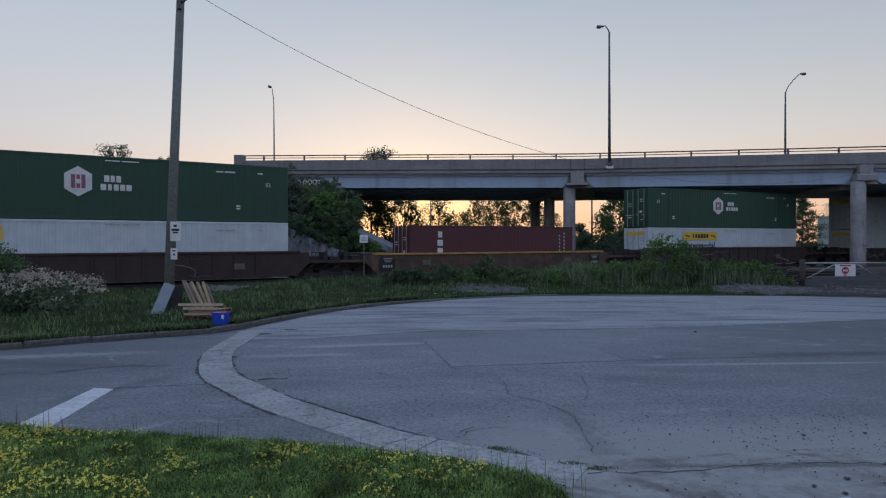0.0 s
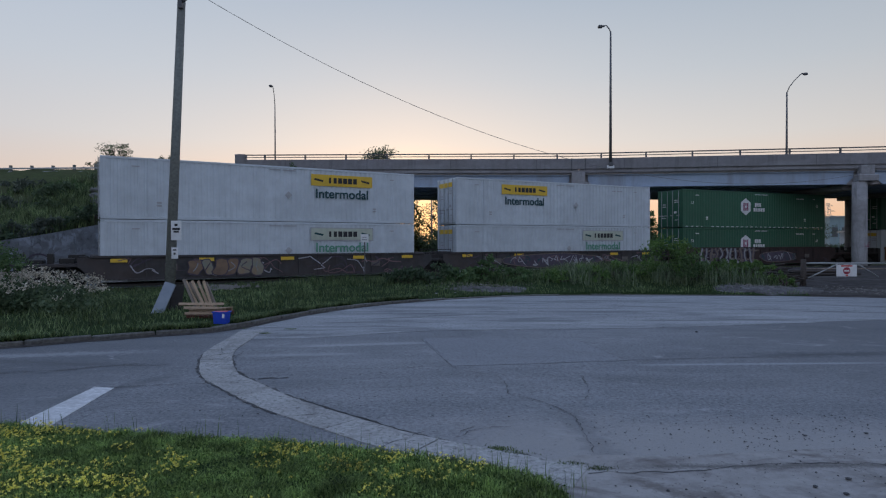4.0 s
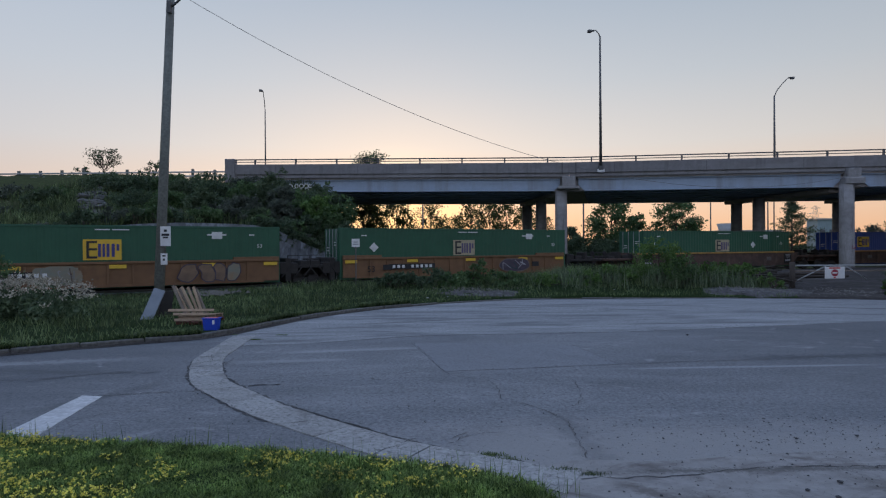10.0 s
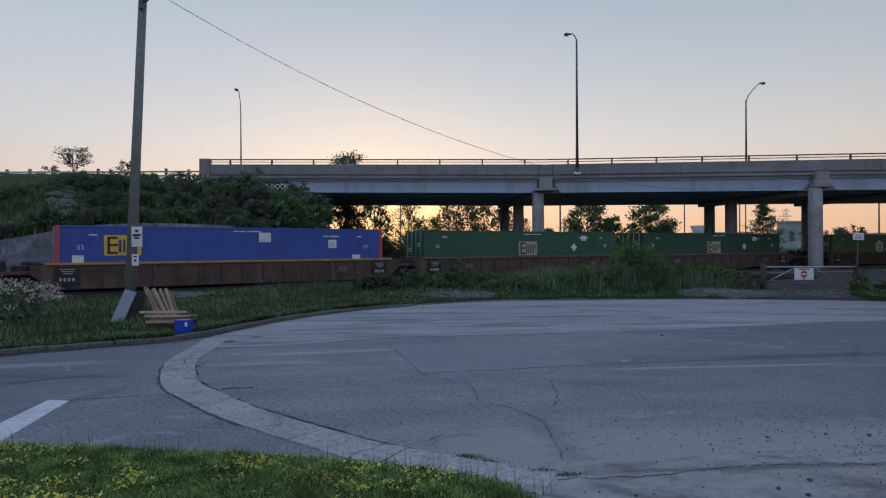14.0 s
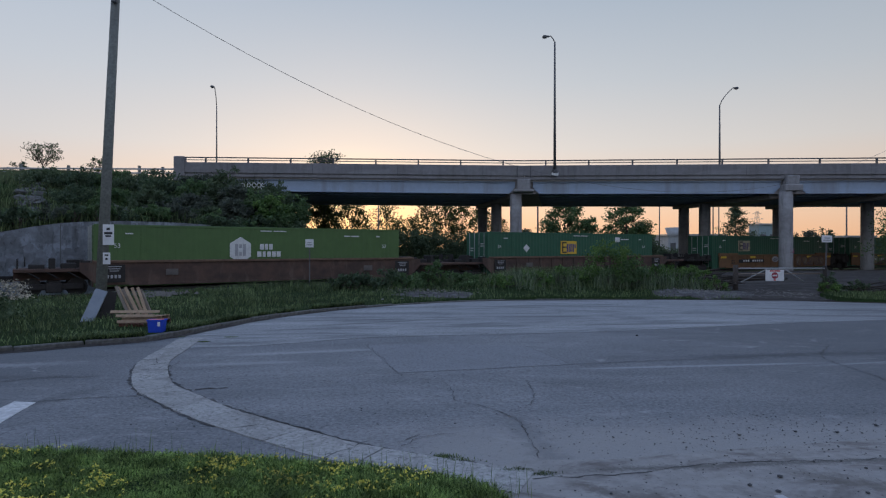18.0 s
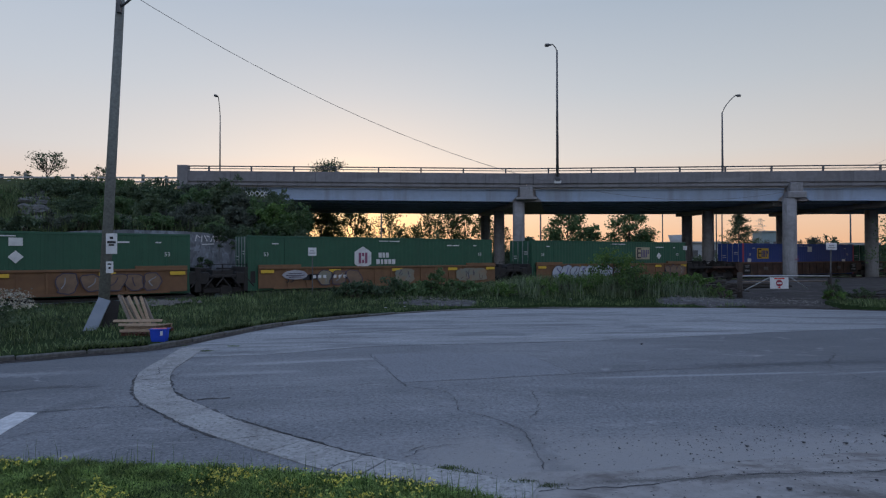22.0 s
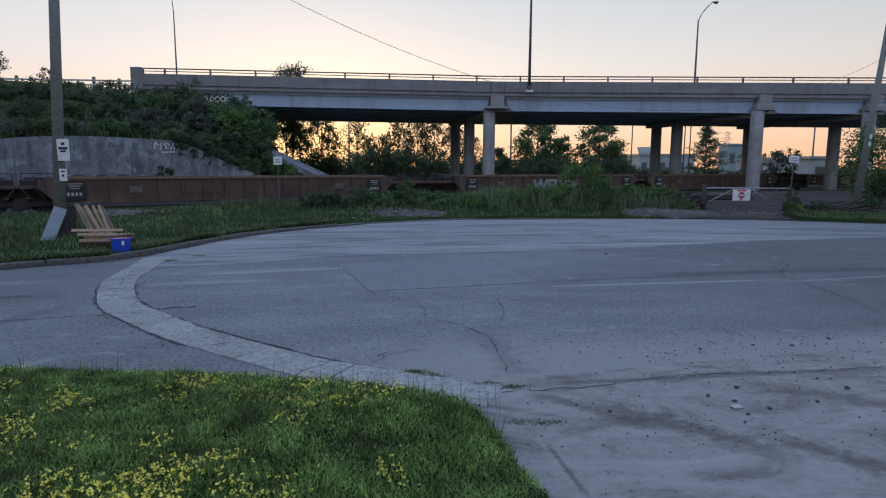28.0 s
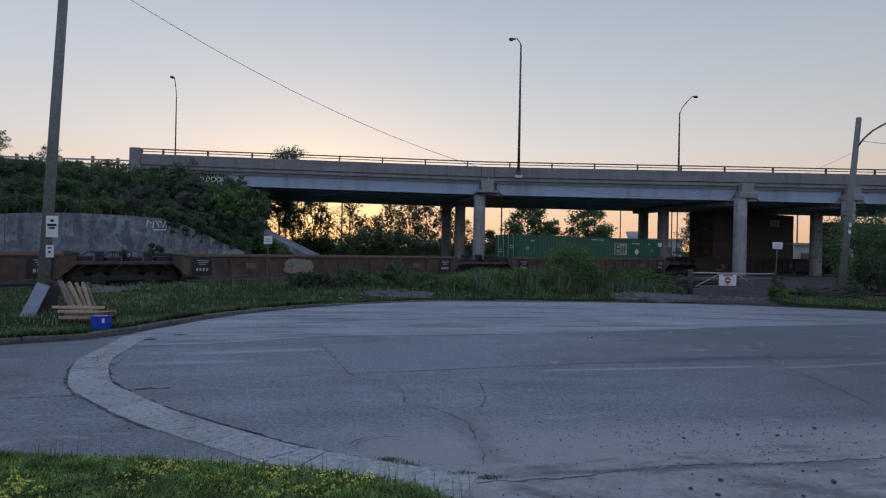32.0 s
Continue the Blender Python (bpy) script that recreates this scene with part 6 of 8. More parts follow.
well_car(294.05, "orange_car", "coupled", "shared", paint=[(2.4, 6.4, "light"), (-1.0, -0.1, "oval")])
load(293.7, [(HC, G, emp(-4.0, 1.0, True), LE)])
well_car(313.18, "orange_car", "shared", "shared", paint=[(-6.6, -5.2, "oval"), (-4.6, -2.2, "light"), (0.2, 1.6, "haze"), (4.6, 7.2, "haze")])
load(313.18, [(HC, G, hexa(), LG)])
well_car(332.58, "orange_car", "shared", "coupled", paint=[(-6.3, -1.2, "bubble"), (-0.6, 1.6, "2015"), (5.2, 6.8, "light")])
load(332.4, [(HC, G, emp(2.95, 4.8, True), LE)])
well_car(355.85, "rust", "coupled", "shared")
load(355.85, [(HC, "blue", blue_ends, "bright blue corrugated container with red corner posts and yellow emblem")])
well_car(375.28, "rust", "shared", "shared")
load(375.28, [(HC, G, hexa(-0.8), LG)])
well_car(394.7, "rust", "shared", "coupled")
well_car(417.6, "rust", "coupled", "shared", paint=[(-2.3, 2.2, "WEDGE")])
well_car(437.3, "rust", "shared", "coupled")
well_car(459.6, "rust", "coupled", "coupled", paint=[(-3.4, -1.6, "haze")])
well_car(482.1, "rust", "coupled", "coupled")
load(482.1, [(HC, G, emp(3.0, 5.0, True), LE)])
well_car(503.8, "brown_car", "coupled", "coupled")
load(503.8, [(2.9, "brown", none, "dark brown corrugated container"), (2.9, "brown", lambda c, H: [placard(c, "logo_block", 2.5 + i * 0.55, H - 1.15 + 0.35 * (j == 0), 0.42, 0.5 if j == 0 else 0.2, M["ink_grey"]) for i in range(3) for j in range(2)], "dark brown corrugated container with pale marks")], 12.6)
well_car(525.0, "brown_car", "coupled", "coupled")
load(525.0, [(HC, "brown", none, "dark brown corrugated container"), (2.6, "brown", none, "dark brown corrugated container")], 13.5)


def motions():
    """The train runs along the line at one even speed."""
    for ob, q in CARS:
        base = ob["base"] if "base" in ob.keys() else 0.0
        times = {0.0, 32.0}
        for s in np.arange(-32, 58.1, 4.5):
            t = (q - 0.4 - s) / SPEED
            if 0 < t < 32:
                times.add(round(t, 2))
        rows = []
        for t in sorted(times):
            x, y, h = track(q - 0.4 - SPEED * t)
            rows.append((t, pose(x, y, base, 0, 0, math.degrees(h))))
        walk(ob, rows)

# ---- plants ----
def leaves(name, centres, size, material, parent=None, droop=0.3, aspect=0.55, gen=None):
    """One mesh of small pointed leaves round the given points."""
    gen = gen or rng
    c = np.asarray(centres, float)
    n = len(c)
    u = gen.normal(size=(n, 3))
    u[:, 2] -= droop
    u /= np.linalg.norm(u, axis=1)[:, None]
    w = np.cross(u, gen.normal(size=(n, 3)))
    w /= np.linalg.norm(w, axis=1)[:, None] + 1e-9
    s = size * gen.uniform(0.6, 1.35, n)[:, None]
    v = np.stack([c - u * s * 0.5, c + w * s * aspect * 0.5 - u * s * 0.05, c + u * s * 0.5, c - w * s * aspect * 0.5 - u * s * 0.05], 1).reshape(-1, 3)
    f = np.arange(4 * n).reshape(-1, 4)
    return raw(name, v, f, material, parent)


def clump_points(centre, radius, clumps, per, gen, shell=0.5, spread=0.21, flat=1.0):
    """Points in many small bunches inside an uneven ellipsoid."""
    d = gen.normal(size=(clumps, 3))
    d /= np.linalg.norm(d, axis=1)[:, None]
    r = shell + (1 - shell) * gen.random(clumps)
    bump = 0.72 + 0.45 * np.array([noise.noise(Vector((q[0] * 2.1 + centre[0], q[1] * 2.1 + centre[1], q[2] * 2.1))) + 0.5 for q in d])
    cc = np.asarray(centre) + d * (r * bump)[:, None] * np.asarray(radius)
    k = spread * float(np.mean(radius))
    p = np.repeat(cc, per, 0) + gen.normal(size=(clumps * per, 3)) * k * np.array([0.5, 0.5, 0.42 * flat])
    return cc, p


def bush(name, x, y, z, rx, ry, rz, n, leaf, material, label, category, group="", base=None):
    """Stems from one foot and a ragged crown of small leaves."""
    gen = np.random.default_rng(int(abs(x * 131 + y * 17 + rz * 7)) + 3)
    base = z - rz if base is None else base
    root = thing(name, pose(x, y, base), label, category, group)
    cc, p = clump_points((0, 0, z - base), (rx, ry, rz), max(18, n // 55), 55, gen)
    p = p[p[:, 2] > 0.02]
    rr = random.Random(int(abs(x * 100 + y)))

    def stems(bm):
        for q in cc[:: max(1, len(cc) // 14)]:
            b = Vector((rr.uniform(-0.25, 0.25) * rx, rr.uniform(-0.25, 0.25) * ry, -0.1))
            mid = b.lerp(Vector(q), 0.5) + Vector((rr.uniform(-0.2, 0.2), rr.uniform(-0.2, 0.2), 0.25 * rz))
            tube(bm, b, mid, 0.035, 0.025, 5, False)
            tube(bm, mid, q, 0.025, 0.008, 5, False)
    tagged(part("stem", stems, M["bark"], root), "thin brown stems", kind="stuff")
    leaves("crown", p, leaf, material, root, gen=gen)
    return root


def tree(x, y, z0, height, crown_w, crown_h, n, leaf, material, label, clear=0.3, sparse=1.0, seed=1, trunk=0.16):
    """Tapered trunk, limbs to several uneven lobes, each lobe many leaf bunches with gaps."""
    gen = np.random.default_rng(seed)
    rr = random.Random(seed)
    root = thing("tree", pose(x, y, z0), label, "tree", "trees behind the bridge")
    base = height - crown_h
    lobes = []
    k = 22 if crown_w > 4.5 else 14 if crown_w > 3 else 9
    for i in range(k):
        f = (i + rr.uniform(0.1, 0.9)) / k
        a = i * 2.4 + rr.uniform(-0.5, 0.5)
        wide = (0.32 + 0.68 * math.sin(math.pi * min(0.94, 0.12 + 0.84 * f))) * crown_w * 0.5 * math.sqrt(rr.uniform(0.12, 0.9))
        lobes.append((wide * math.cos(a), wide * math.sin(a), base + crown_h * (0.06 + 0.86 * f), crown_w * rr.uniform(0.14, 0.24), crown_h * rr.uniform(0.07, 0.13)))
    top = Vector((rr.uniform(-0.2, 0.2), 0, height * 0.9))

    def wood(bm):
        pts = [Vector((0, 0, -0.3)), Vector((rr.uniform(-0.1, 0.1), 0, height * 0.3)), Vector((rr.uniform(-0.2, 0.2), 0, height * 0.6)), top]
        for (a, b), (r0, r1) in zip(zip(pts, pts[1:]), ((trunk, trunk * 0.75), (trunk * 0.75, trunk * 0.45), (trunk * 0.45, 0.02))):
            tube(bm, a, b, r0, r1, 7, False)
        for lx, ly, lz, lr, lh in lobes:
            s = Vector((0, 0, max(height * 0.12, lz * 0.62)))
            mid = s.lerp(Vector((lx, ly, lz)), 0.55) + Vector((0, 0, -0.1 * lh))
            tube(bm, s, mid, trunk * 0.3, trunk * 0.2, 5, False)
            tube(bm, mid, (lx, ly, lz), trunk * 0.2, 0.015, 5, False)
            for _ in range(5):
                tube(bm, mid, (lx + rr.uniform(-1, 1) * lr, ly + rr.uniform(-1, 1) * lr, lz + rr.uniform(-0.6, 1) * lh), 0.025, 0.006, 4, False)
    part("trunk", wood, M["bark"], root, "dark branching trunk")
    pts = []
    for lx, ly, lz, lr, lh in lobes:
        cc, p = clump_points((lx, ly, lz), (lr, lr, lh), max(6, int(1.5 * n / k / 14)), 14, gen, 0.1, 0.62 * sparse)
        pts.append(p)
    leaves("crown", np.concatenate(pts), leaf, material, root, gen=gen)
    return root


# shrubs on the embankment above the wall
LS = "dense dark green shrub growing on the embankment"
def shrubs(*rows):
    for x, y, z, rx, ry, rz, n, leaf, m in rows:
        bush("shrub", x, y, z, rx, ry, rz, int(n * 1.2), leaf, M[m], LS, "shrub", "shrubs on the embankment")


shrubs((-29.5, 49.5, 7.2, 2.2, 1.6, 1.5, 4200, 0.2, "leaf_olive"), (-26.2, 49.0, 7.0, 1.9, 1.5, 1.5, 4000, 0.17, "leaf_dark"), (-24.0, 49.5, 7.4, 1.6, 1.4, 1.2, 3000, 0.2, "leaf"), (-32.4, 45.6, 5.9, 1.8, 1.5, 1.0, 3400, 0.2, "leaf_olive"), (-24.4, 44.2, 5.4, 1.7, 1.5, 1.3, 3600, 0.16, "leaf_dark"), (-21.6, 47.0, 6.6, 2.0, 1.7, 1.5, 4600, 0.2, "leaf_olive"), (-21.4, 43.2, 5.3, 1.6, 1.4, 1.2, 3600, 0.18, "leaf"), (-19.0, 45.6, 6.3, 1.7, 1.6, 1.6, 4600, 0.17, "leaf_dark"))
shrubs((-18.2, 42.4, 5.1, 1.5, 1.4, 1.3, 3800, 0.2, "leaf_olive"), (-16.3, 45.2, 5.8, 1.5, 1.5, 1.3, 4000, 0.2, "leaf"), (-15.4, 42.2, 4.9, 1.5, 1.4, 1.2, 3800, 0.17, "leaf_grey"), (-14.2, 45.0, 6.3, 1.5, 1.5, 1.6, 5200, 0.18, "leaf_olive"), (-12.9, 44.2, 5.5, 1.3, 1.4, 1.5, 4400, 0.2, "leaf_grey"), (-12.4, 41.6, 4.5, 1.4, 1.3, 1.1, 3600, 0.18, "leaf_grey"), (-11.4, 43.0, 4.8, 1.2, 1.3, 1.2, 3800, 0.18, "leaf"), (-10.2, 42.4, 4.6, 1.2, 1.2, 1.35, 4200, 0.19, "leaf_bright"))
shrubs((-9.4, 42.0, 3.7, 1.2, 1.1, 1.3, 3800, 0.18, "leaf"), (-8.6, 41.8, 2.8, 1.0, 1.0, 1.1, 2800, 0.18, "leaf_olive"), (-10.6, 45.5, 5.4, 1.3, 1.3, 1.6, 4200, 0.19, "leaf_olive"), (-9.6, 47.5, 4.6, 1.4, 1.4, 1.8, 4200, 0.2, "leaf"), (-11.4, 48.5, 6.0, 1.4, 1.3, 1.3, 3600, 0.2, "leaf_olive"), (-7.9, 43.3, 1.7, 0.9, 0.9, 0.9, 2200, 0.17, "leaf_bright"), (-19.6, 39.6, 4.3, 1.5, 1.1, 0.7, 2600, 0.18, "leaf_grey"), (-16.4, 40.1, 4.3, 1.4, 1.1, 0.75, 2600, 0.18, "leaf_grey"))
shrubs((-13.7, 40.5, 4.2, 1.2, 1.1, 0.7, 2400, 0.18, "leaf_olive"), (-32.6, 48.0, 6.5, 1.8, 1.5, 0.8, 2600, 0.2, "leaf"), (-36.8, 48.5, 6.7, 2.0, 1.6, 0.8, 2400, 0.2, "leaf_grey"), (-30.4, 42.5, 4.6, 1.4, 1.3, 0.7, 2200, 0.18, "leaf_olive"), (-25.2, 39.6, 4.1, 1.3, 1.0, 0.6, 2000, 0.18, "leaf"), (-34.5, 43.5, 5.0, 1.4, 1.2, 0.6, 1800, 0.18, "leaf_grey"), (-17.6, 49.5, 7.3, 1.7, 1.3, 0.8, 3000, 0.18, "leaf_grey"), (-22.6, 40.6, 4.4, 1.2, 1.0, 0.7, 2200, 0.18, "leaf_olive"))

for x, y, z, rx, rz, m in ((-10.6, 40.6, 3.5, 1.1, 0.9, "leaf_dark"), (-9.5, 41.0, 2.9, 1.0, 1.0, "leaf_olive"), (-8.7, 42.3, 2.9, 1.1, 1.2, "leaf_dark"), (-8.0, 41.2, 2.0, 0.9, 0.8, "leaf"), (-7.6, 42.6, 1.7, 0.9, 0.8, "leaf_dark")):
    bush("shrub", x, y, z, rx, rx * 0.9, rz, 3000, 0.16, M[m], LS, "shrub", "shrubs on the embankment", base=z - rz - 0.4)
for s0, z, r in ((-11.3, 3.15, 0.9), (-10.4, 2.9, 0.9), (-9.5, 2.5, 0.85), (-8.7, 2.05, 0.8), (-7.9, 1.7, 0.7), (-7.0, 1.3, 0.6)):
    bush("shrub", *track(s0, 4.7)[:2], z + 0.25, r, r * 0.8, r * 0.75, 2200, 0.15, M["leaf_dark" if r > 0.82 else "leaf_olive"], "low dark shrub hanging over a concrete wall", "shrub", "shrubs along the wall top", base=z - 0.6)
bush("weed_clump", *track(-12.2, 3.75)[:2], 1.05, 0.75, 0.35, 0.95, 1100, 0.2, M["leaf_dark"], "dark weeds growing against a concrete wall", "weeds", "weed clumps", base=-0.25)
bush("shrub", -6.9, 41.6, 1.5, 0.9, 0.9, 0.9, 2600, 0.17, M["leaf_bright"], LS, "shrub", "shrubs on the embankment")
bush("shrub", -6.0, 41.4, 0.75, 0.8, 0.8, 0.8, 2200, 0.17, M["leaf_olive"], LS, "shrub", "shrubs on the embankment")
# low growth hanging over the wall's top
rr = random.Random(77)
for s0 in np.arange(-27.5, -6.5, 1.15):
    x, y, h = track(s0 + rr.uniform(-0.3, 0.3), 5.5 + rr.uniform(-0.2, 0.5))
    r = rr.uniform(0.75, 1.15)
    bush("shrub", x, y, wall_top(s0) + 0.35 + rr.uniform(-0.1, 0.25), r, r * 0.8, rr.uniform(0.5, 0.85), rr.randint(1300, 2200), 0.16, M[rr.choice(("leaf_dark", "leaf_grey", "leaf_olive", "leaf"))], "low dark shrub hanging over a concrete wall", "shrub", "shrubs along the wall top", base=wall_top(s0) - 0.25)

# trees: (place), height, crown
SUNSET, BROAD = "thin airy tree against the sunset", "broad leafy tree beyond the railway"
def grow(seed, *rows):
    for k, (x, y, h, cw, ch, n, leaf, m, sp, tw, lab) in enumerate(rows):
        tree(x, y, 8.0 if y == 60 else -0.4, h, cw, ch, n, leaf, M[m], lab, 0.3, sp, seed + k, tw)


grow(40, (-11.2, 74, 14.7, 6.4, 9, 5600, 0.22, "leaf_dark", 1.0, 0.13, "tall leafy tree rising behind the bridge"),
     (-11.5, 71, 9.2, 6.0, 8.4, 4000, 0.28, "leaf_far", 1.0, 0.13, "spreading leafy tree against the sunset"),
     (-8.0, 76, 8.8, 5.4, 8.2, 2600, 0.3, "leaf_far", 1.0, 0.12, "spreading leafy tree against the sunset"),
     (-4.6, 95, 10.2, 5.6, 9.2, 1440, 0.34, "leaf_far", 1.2, 0.11, SUNSET),
     (-1.2, 92, 7.6, 5.2, 6.6, 1500, 0.34, "leaf_far", 1.2, 0.1, SUNSET),
     (1.8, 96, 10.6, 5.4, 9.6, 1440, 0.36, "leaf_far", 1.2, 0.11, SUNSET))
grow(46, (4.6, 93, 10.0, 5.2, 9.0, 1512, 0.36, "leaf_far", 1.2, 0.1, SUNSET),
     (7.4, 96, 10.8, 5.2, 9.8, 1512, 0.36, "leaf_far", 1.2, 0.11, SUNSET),
     (10.0, 92, 9.6, 5.0, 8.6, 1224, 0.34, "leaf_far", 1.2, 0.1, SUNSET),
     (13.0, 94, 7.4, 4.6, 6.6, 2000, 0.22, "leaf_far", 1.1, 0.1, SUNSET),
     (16.0, 88, 5.4, 4.4, 5.0, 3800, 0.24, "leaf_dark", 1.0, 0.1, "small leafy tree beyond the railway"),
     (20.4, 82, 9.4, 7.6, 9.0, 5400, 0.34, "leaf", 0.8, 0.16, BROAD))
grow(52, (24.2, 84, 7.0, 5.0, 6.6, 2500, 0.34, "leaf", 0.8, 0.14, BROAD),
     (29.2, 82, 9.2, 6.8, 8.6, 4300, 0.34, "leaf", 0.8, 0.15, BROAD),
     (32.4, 86, 6.6, 4.6, 6.2, 4600, 0.24, "leaf_dark", 1.0, 0.12, "small leafy tree beyond the railway"),
     (-38.3, 60, 2.6, 2.2, 1.7, 420, 0.15, "leaf_olive", 1.0, 0.05, "thin small tree behind the guard rail"),
     (-30.8, 60, 3.1, 2.5, 1.8, 440, 0.15, "leaf_olive", 1.0, 0.06, "thin flat-topped tree behind the guard rail"),
     (-36.0, 60, 4.3, 3.4, 1.7, 640, 0.16, "leaf_olive", 1.0, 0.08, "thin flat-topped tree behind the guard rail"))


def conifer(x, y, h, w, label, material, twigs=90):
    """Straight mast with open, uneven side branches that carry tufts."""
    root = thing("tree", pose(x, y, -0.4), label, "tree", "trees behind the bridge")
    rr, g = random.Random(int(x)), np.random.default_rng(int(x))
    tips = []

    def wood(bm):
        tube(bm, (0, 0, -0.2), (0.1, 0, h), 0.14, 0.015, 7, False)
        for i in range(twigs):
            f = (i + rr.random()) / twigs
            z, a = h * (0.1 + 0.88 * f), rr.uniform(0, 2 * math.pi)
            r = w * 0.5 * (1.05 - f) ** 0.8 * rr.uniform(0.45, 1.1)
            e = Vector((r * math.cos(a), r * math.sin(a), z + r * rr.uniform(-0.05, 0.4)))
            tube(bm, (0, 0, z), e, 0.03, 0.008, 4, False)
            for t in np.linspace(0.3, 1.05, 7):
                tips.append(Vector((0, 0, z)).lerp(e, t))
    part("trunk", wood, M["bark"], root, "thin dark mast with side branches")
    p = np.repeat(np.array([tuple(q) for q in tips]), 17, 0)
    leaves("crown", p + g.normal(size=p.shape) * np.array([0.2, 0.2, 0.15]), 0.19, M[material], root, gen=g)


conifer(46.2, 85, 8.6, 9.4, "open dark conifer beyond the bridge", "leaf_dark")
bush("shrub", 48.6, 72, 3.0, 2.3, 1.6, 1.9, 1500, 0.24, M["leaf_grey"], "wide greyish shrub beyond the bridge", "shrub", base=-0.4)
bush("shrub", 51.2, 73, 2.9, 1.2, 1.2, 2.3, 900, 0.24, M["leaf_olive"], "upright shrub beyond the bridge", "shrub", base=-0.4)

# low thickets along the far side of the line
for x, y, rx, rz, m in ((-7.5, 78, 4.0, 2.2, "leaf_olive"), (-1.6, 84, 4.6, 2.9, "leaf_olive"), (3.2, 84, 4.6, 2.9, "leaf_olive"), (7.6, 84, 4.0, 2.1, "leaf_olive"), (12.0, 82, 3.6, 2.2, "leaf_olive"), (16.0, 80, 3.4, 2.2, "leaf_olive"), (21.0, 80, 4.6, 2.4, "leaf_olive"), (29.0, 80, 4.6, 2.2, "leaf_olive"), (19.5, 76, 4.0, 1.9, "leaf_olive"), (26.0, 78, 4.0, 1.9, "leaf_olive"),
                        (32.0, 80, 3.6, 1.7, "leaf_olive"), (-14.5, 72, 4.0, 2.6, "leaf_olive"), (38.0, 84, 4.0, 1.3, "leaf_olive"), (52.0, 84, 5.0, 1.3, "leaf_olive"), (66.0, 86, 6.0, 1.5, "leaf_olive"), (76.0, 80, 6.0, 1.8, "leaf_olive")):
    bush("thicket", x, y, rz * 0.85 - 0.4, rx, 2.4, rz * 0.95, 7600, 0.28, M[m], "dark dense thicket beyond the railway", "thicket", "thickets beyond the railway", base=-0.4)
# distant wood on the skyline
gen = np.random.default_rng(5)
pts = []
for i in range(190):
    x = -260 + i * 3.2
    h = 4.5 + 2.2 * noise.noise(Vector((i * 0.21, 0, 0))) + gen.uniform(-0.6, 0.6)
    q = gen.normal(size=(70, 3)) * np.array([1.7, 2.0, h * 0.26])
    q[:, 2] = np.abs(q[:, 2] + h * 0.5)
    pts.append(q + np.array([x, 205 + 12 * math.sin(i * 0.13), -0.4]))
tagged(leaves("distant_wood", np.concatenate(pts), 0.9, M["leaf_far"]), "distant dark wood along the skyline", "wood", kind="stuff")

# sapling and weeds along the verge
bush("sapling", 8.9, 27.2, 1.5, 1.35, 1.1, 1.05, 3400, 0.11, M["leaf_bright"], "light green sapling among tall weeds on the verge", "sapling", base=0.15)
bush("sapling", 9.6, 26.8, 0.9, 1.5, 0.9, 0.8, 2400, 0.11, M["leaf"], "low leafy growth round a sapling on the verge", "sapling", base=0.15)
for x, y, r, h in ((-1.5, 27.0, 1.1, 0.55), (0.7, 27.4, 0.8, 0.75), (-2.9, 26.6, 0.9, 0.45), (-0.4, 26.5, 0.8, 0.42), (2.0, 26.9, 0.9, 0.5), (-9.7, 33.5, 0.7, 0.5)):
    bush("weed_clump", x, y, 0.2 + h * 0.8, r, r * 0.8, h, 1900, 0.13, M["leaf" if x > -1 else "leaf_dark"], "broad-leaved weed clump on the verge", "weeds", "weed clumps", base=0.15)
for x, y, rx, rz in ((10.9, 27.2, 1.0, 0.6), (11.9, 27.6, 0.9, 0.62), (12.9, 27.6, 0.8, 0.6), (6.9, 27.4, 1.2, 0.55), (5.4, 27.2, 1.1, 0.5), (4.0, 26.9, 1.0, 0.42)):
    bush("weed_clump", x, y, 0.15 + rz, rx, 0.8, rz, 1500, 0.13, M["leaf_bright"], "tall feathery weeds on the verge", "weeds", "weed clumps", base=0.12)
bush("shrub", -14.9, 17.6, 1.2, 1.1, 1.0, 1.05, 10000, 0.09, M["leaf"], "rounded dark green shrub on the grass verge", "shrub", base=0.1)
for x, y, rx, rz, m in ((19.1, 26.9, 0.5, 0.42, "leaf_olive"), (20.2, 26.6, 0.6, 0.32, "leaf_olive"), (18.6, 26.2, 0.5, 0.25, "leaf_bright"), (23.0, 27.0, 0.8, 0.3, "leaf_dark"), (13.6, 26.4, 0.6, 0.35, "leaf_bright")):
    bush("weed_clump", x, y, 0.12 + rz * 0.9, rx, 0.5, rz, 1100, 0.085, M[m], "ragged weeds beside a dirt track", "weeds", "weed clumps", base=0.08)
bush("shrub", 26.2, 28.0, 1.1, 1.4, 1.2, 1.1, 3200, 0.14, M["leaf_dark"], "low dark shrub beside the dirt track", "shrub", base=0.1)
bush("shrub", 29.0, 27.4, 1.4, 1.8, 1.4, 1.4, 4200, 0.14, M["leaf_dark"], "low dark shrub beside the dirt track", "shrub", base=0.1)
bush("shrub", 27.2, 31.0, 2.6, 2.3, 2.2, 2.6, 13000, 0.13, M["leaf"], "large leafy shrub behind a leaning pole", "shrub", base=0.1)
bush("shrub", 29.8, 30.0, 1.9, 2.6, 2.0, 1.9, 9000, 0.14, M["leaf_dark"], "low dark shrub beside the dirt track", "shrub", base=0.1)


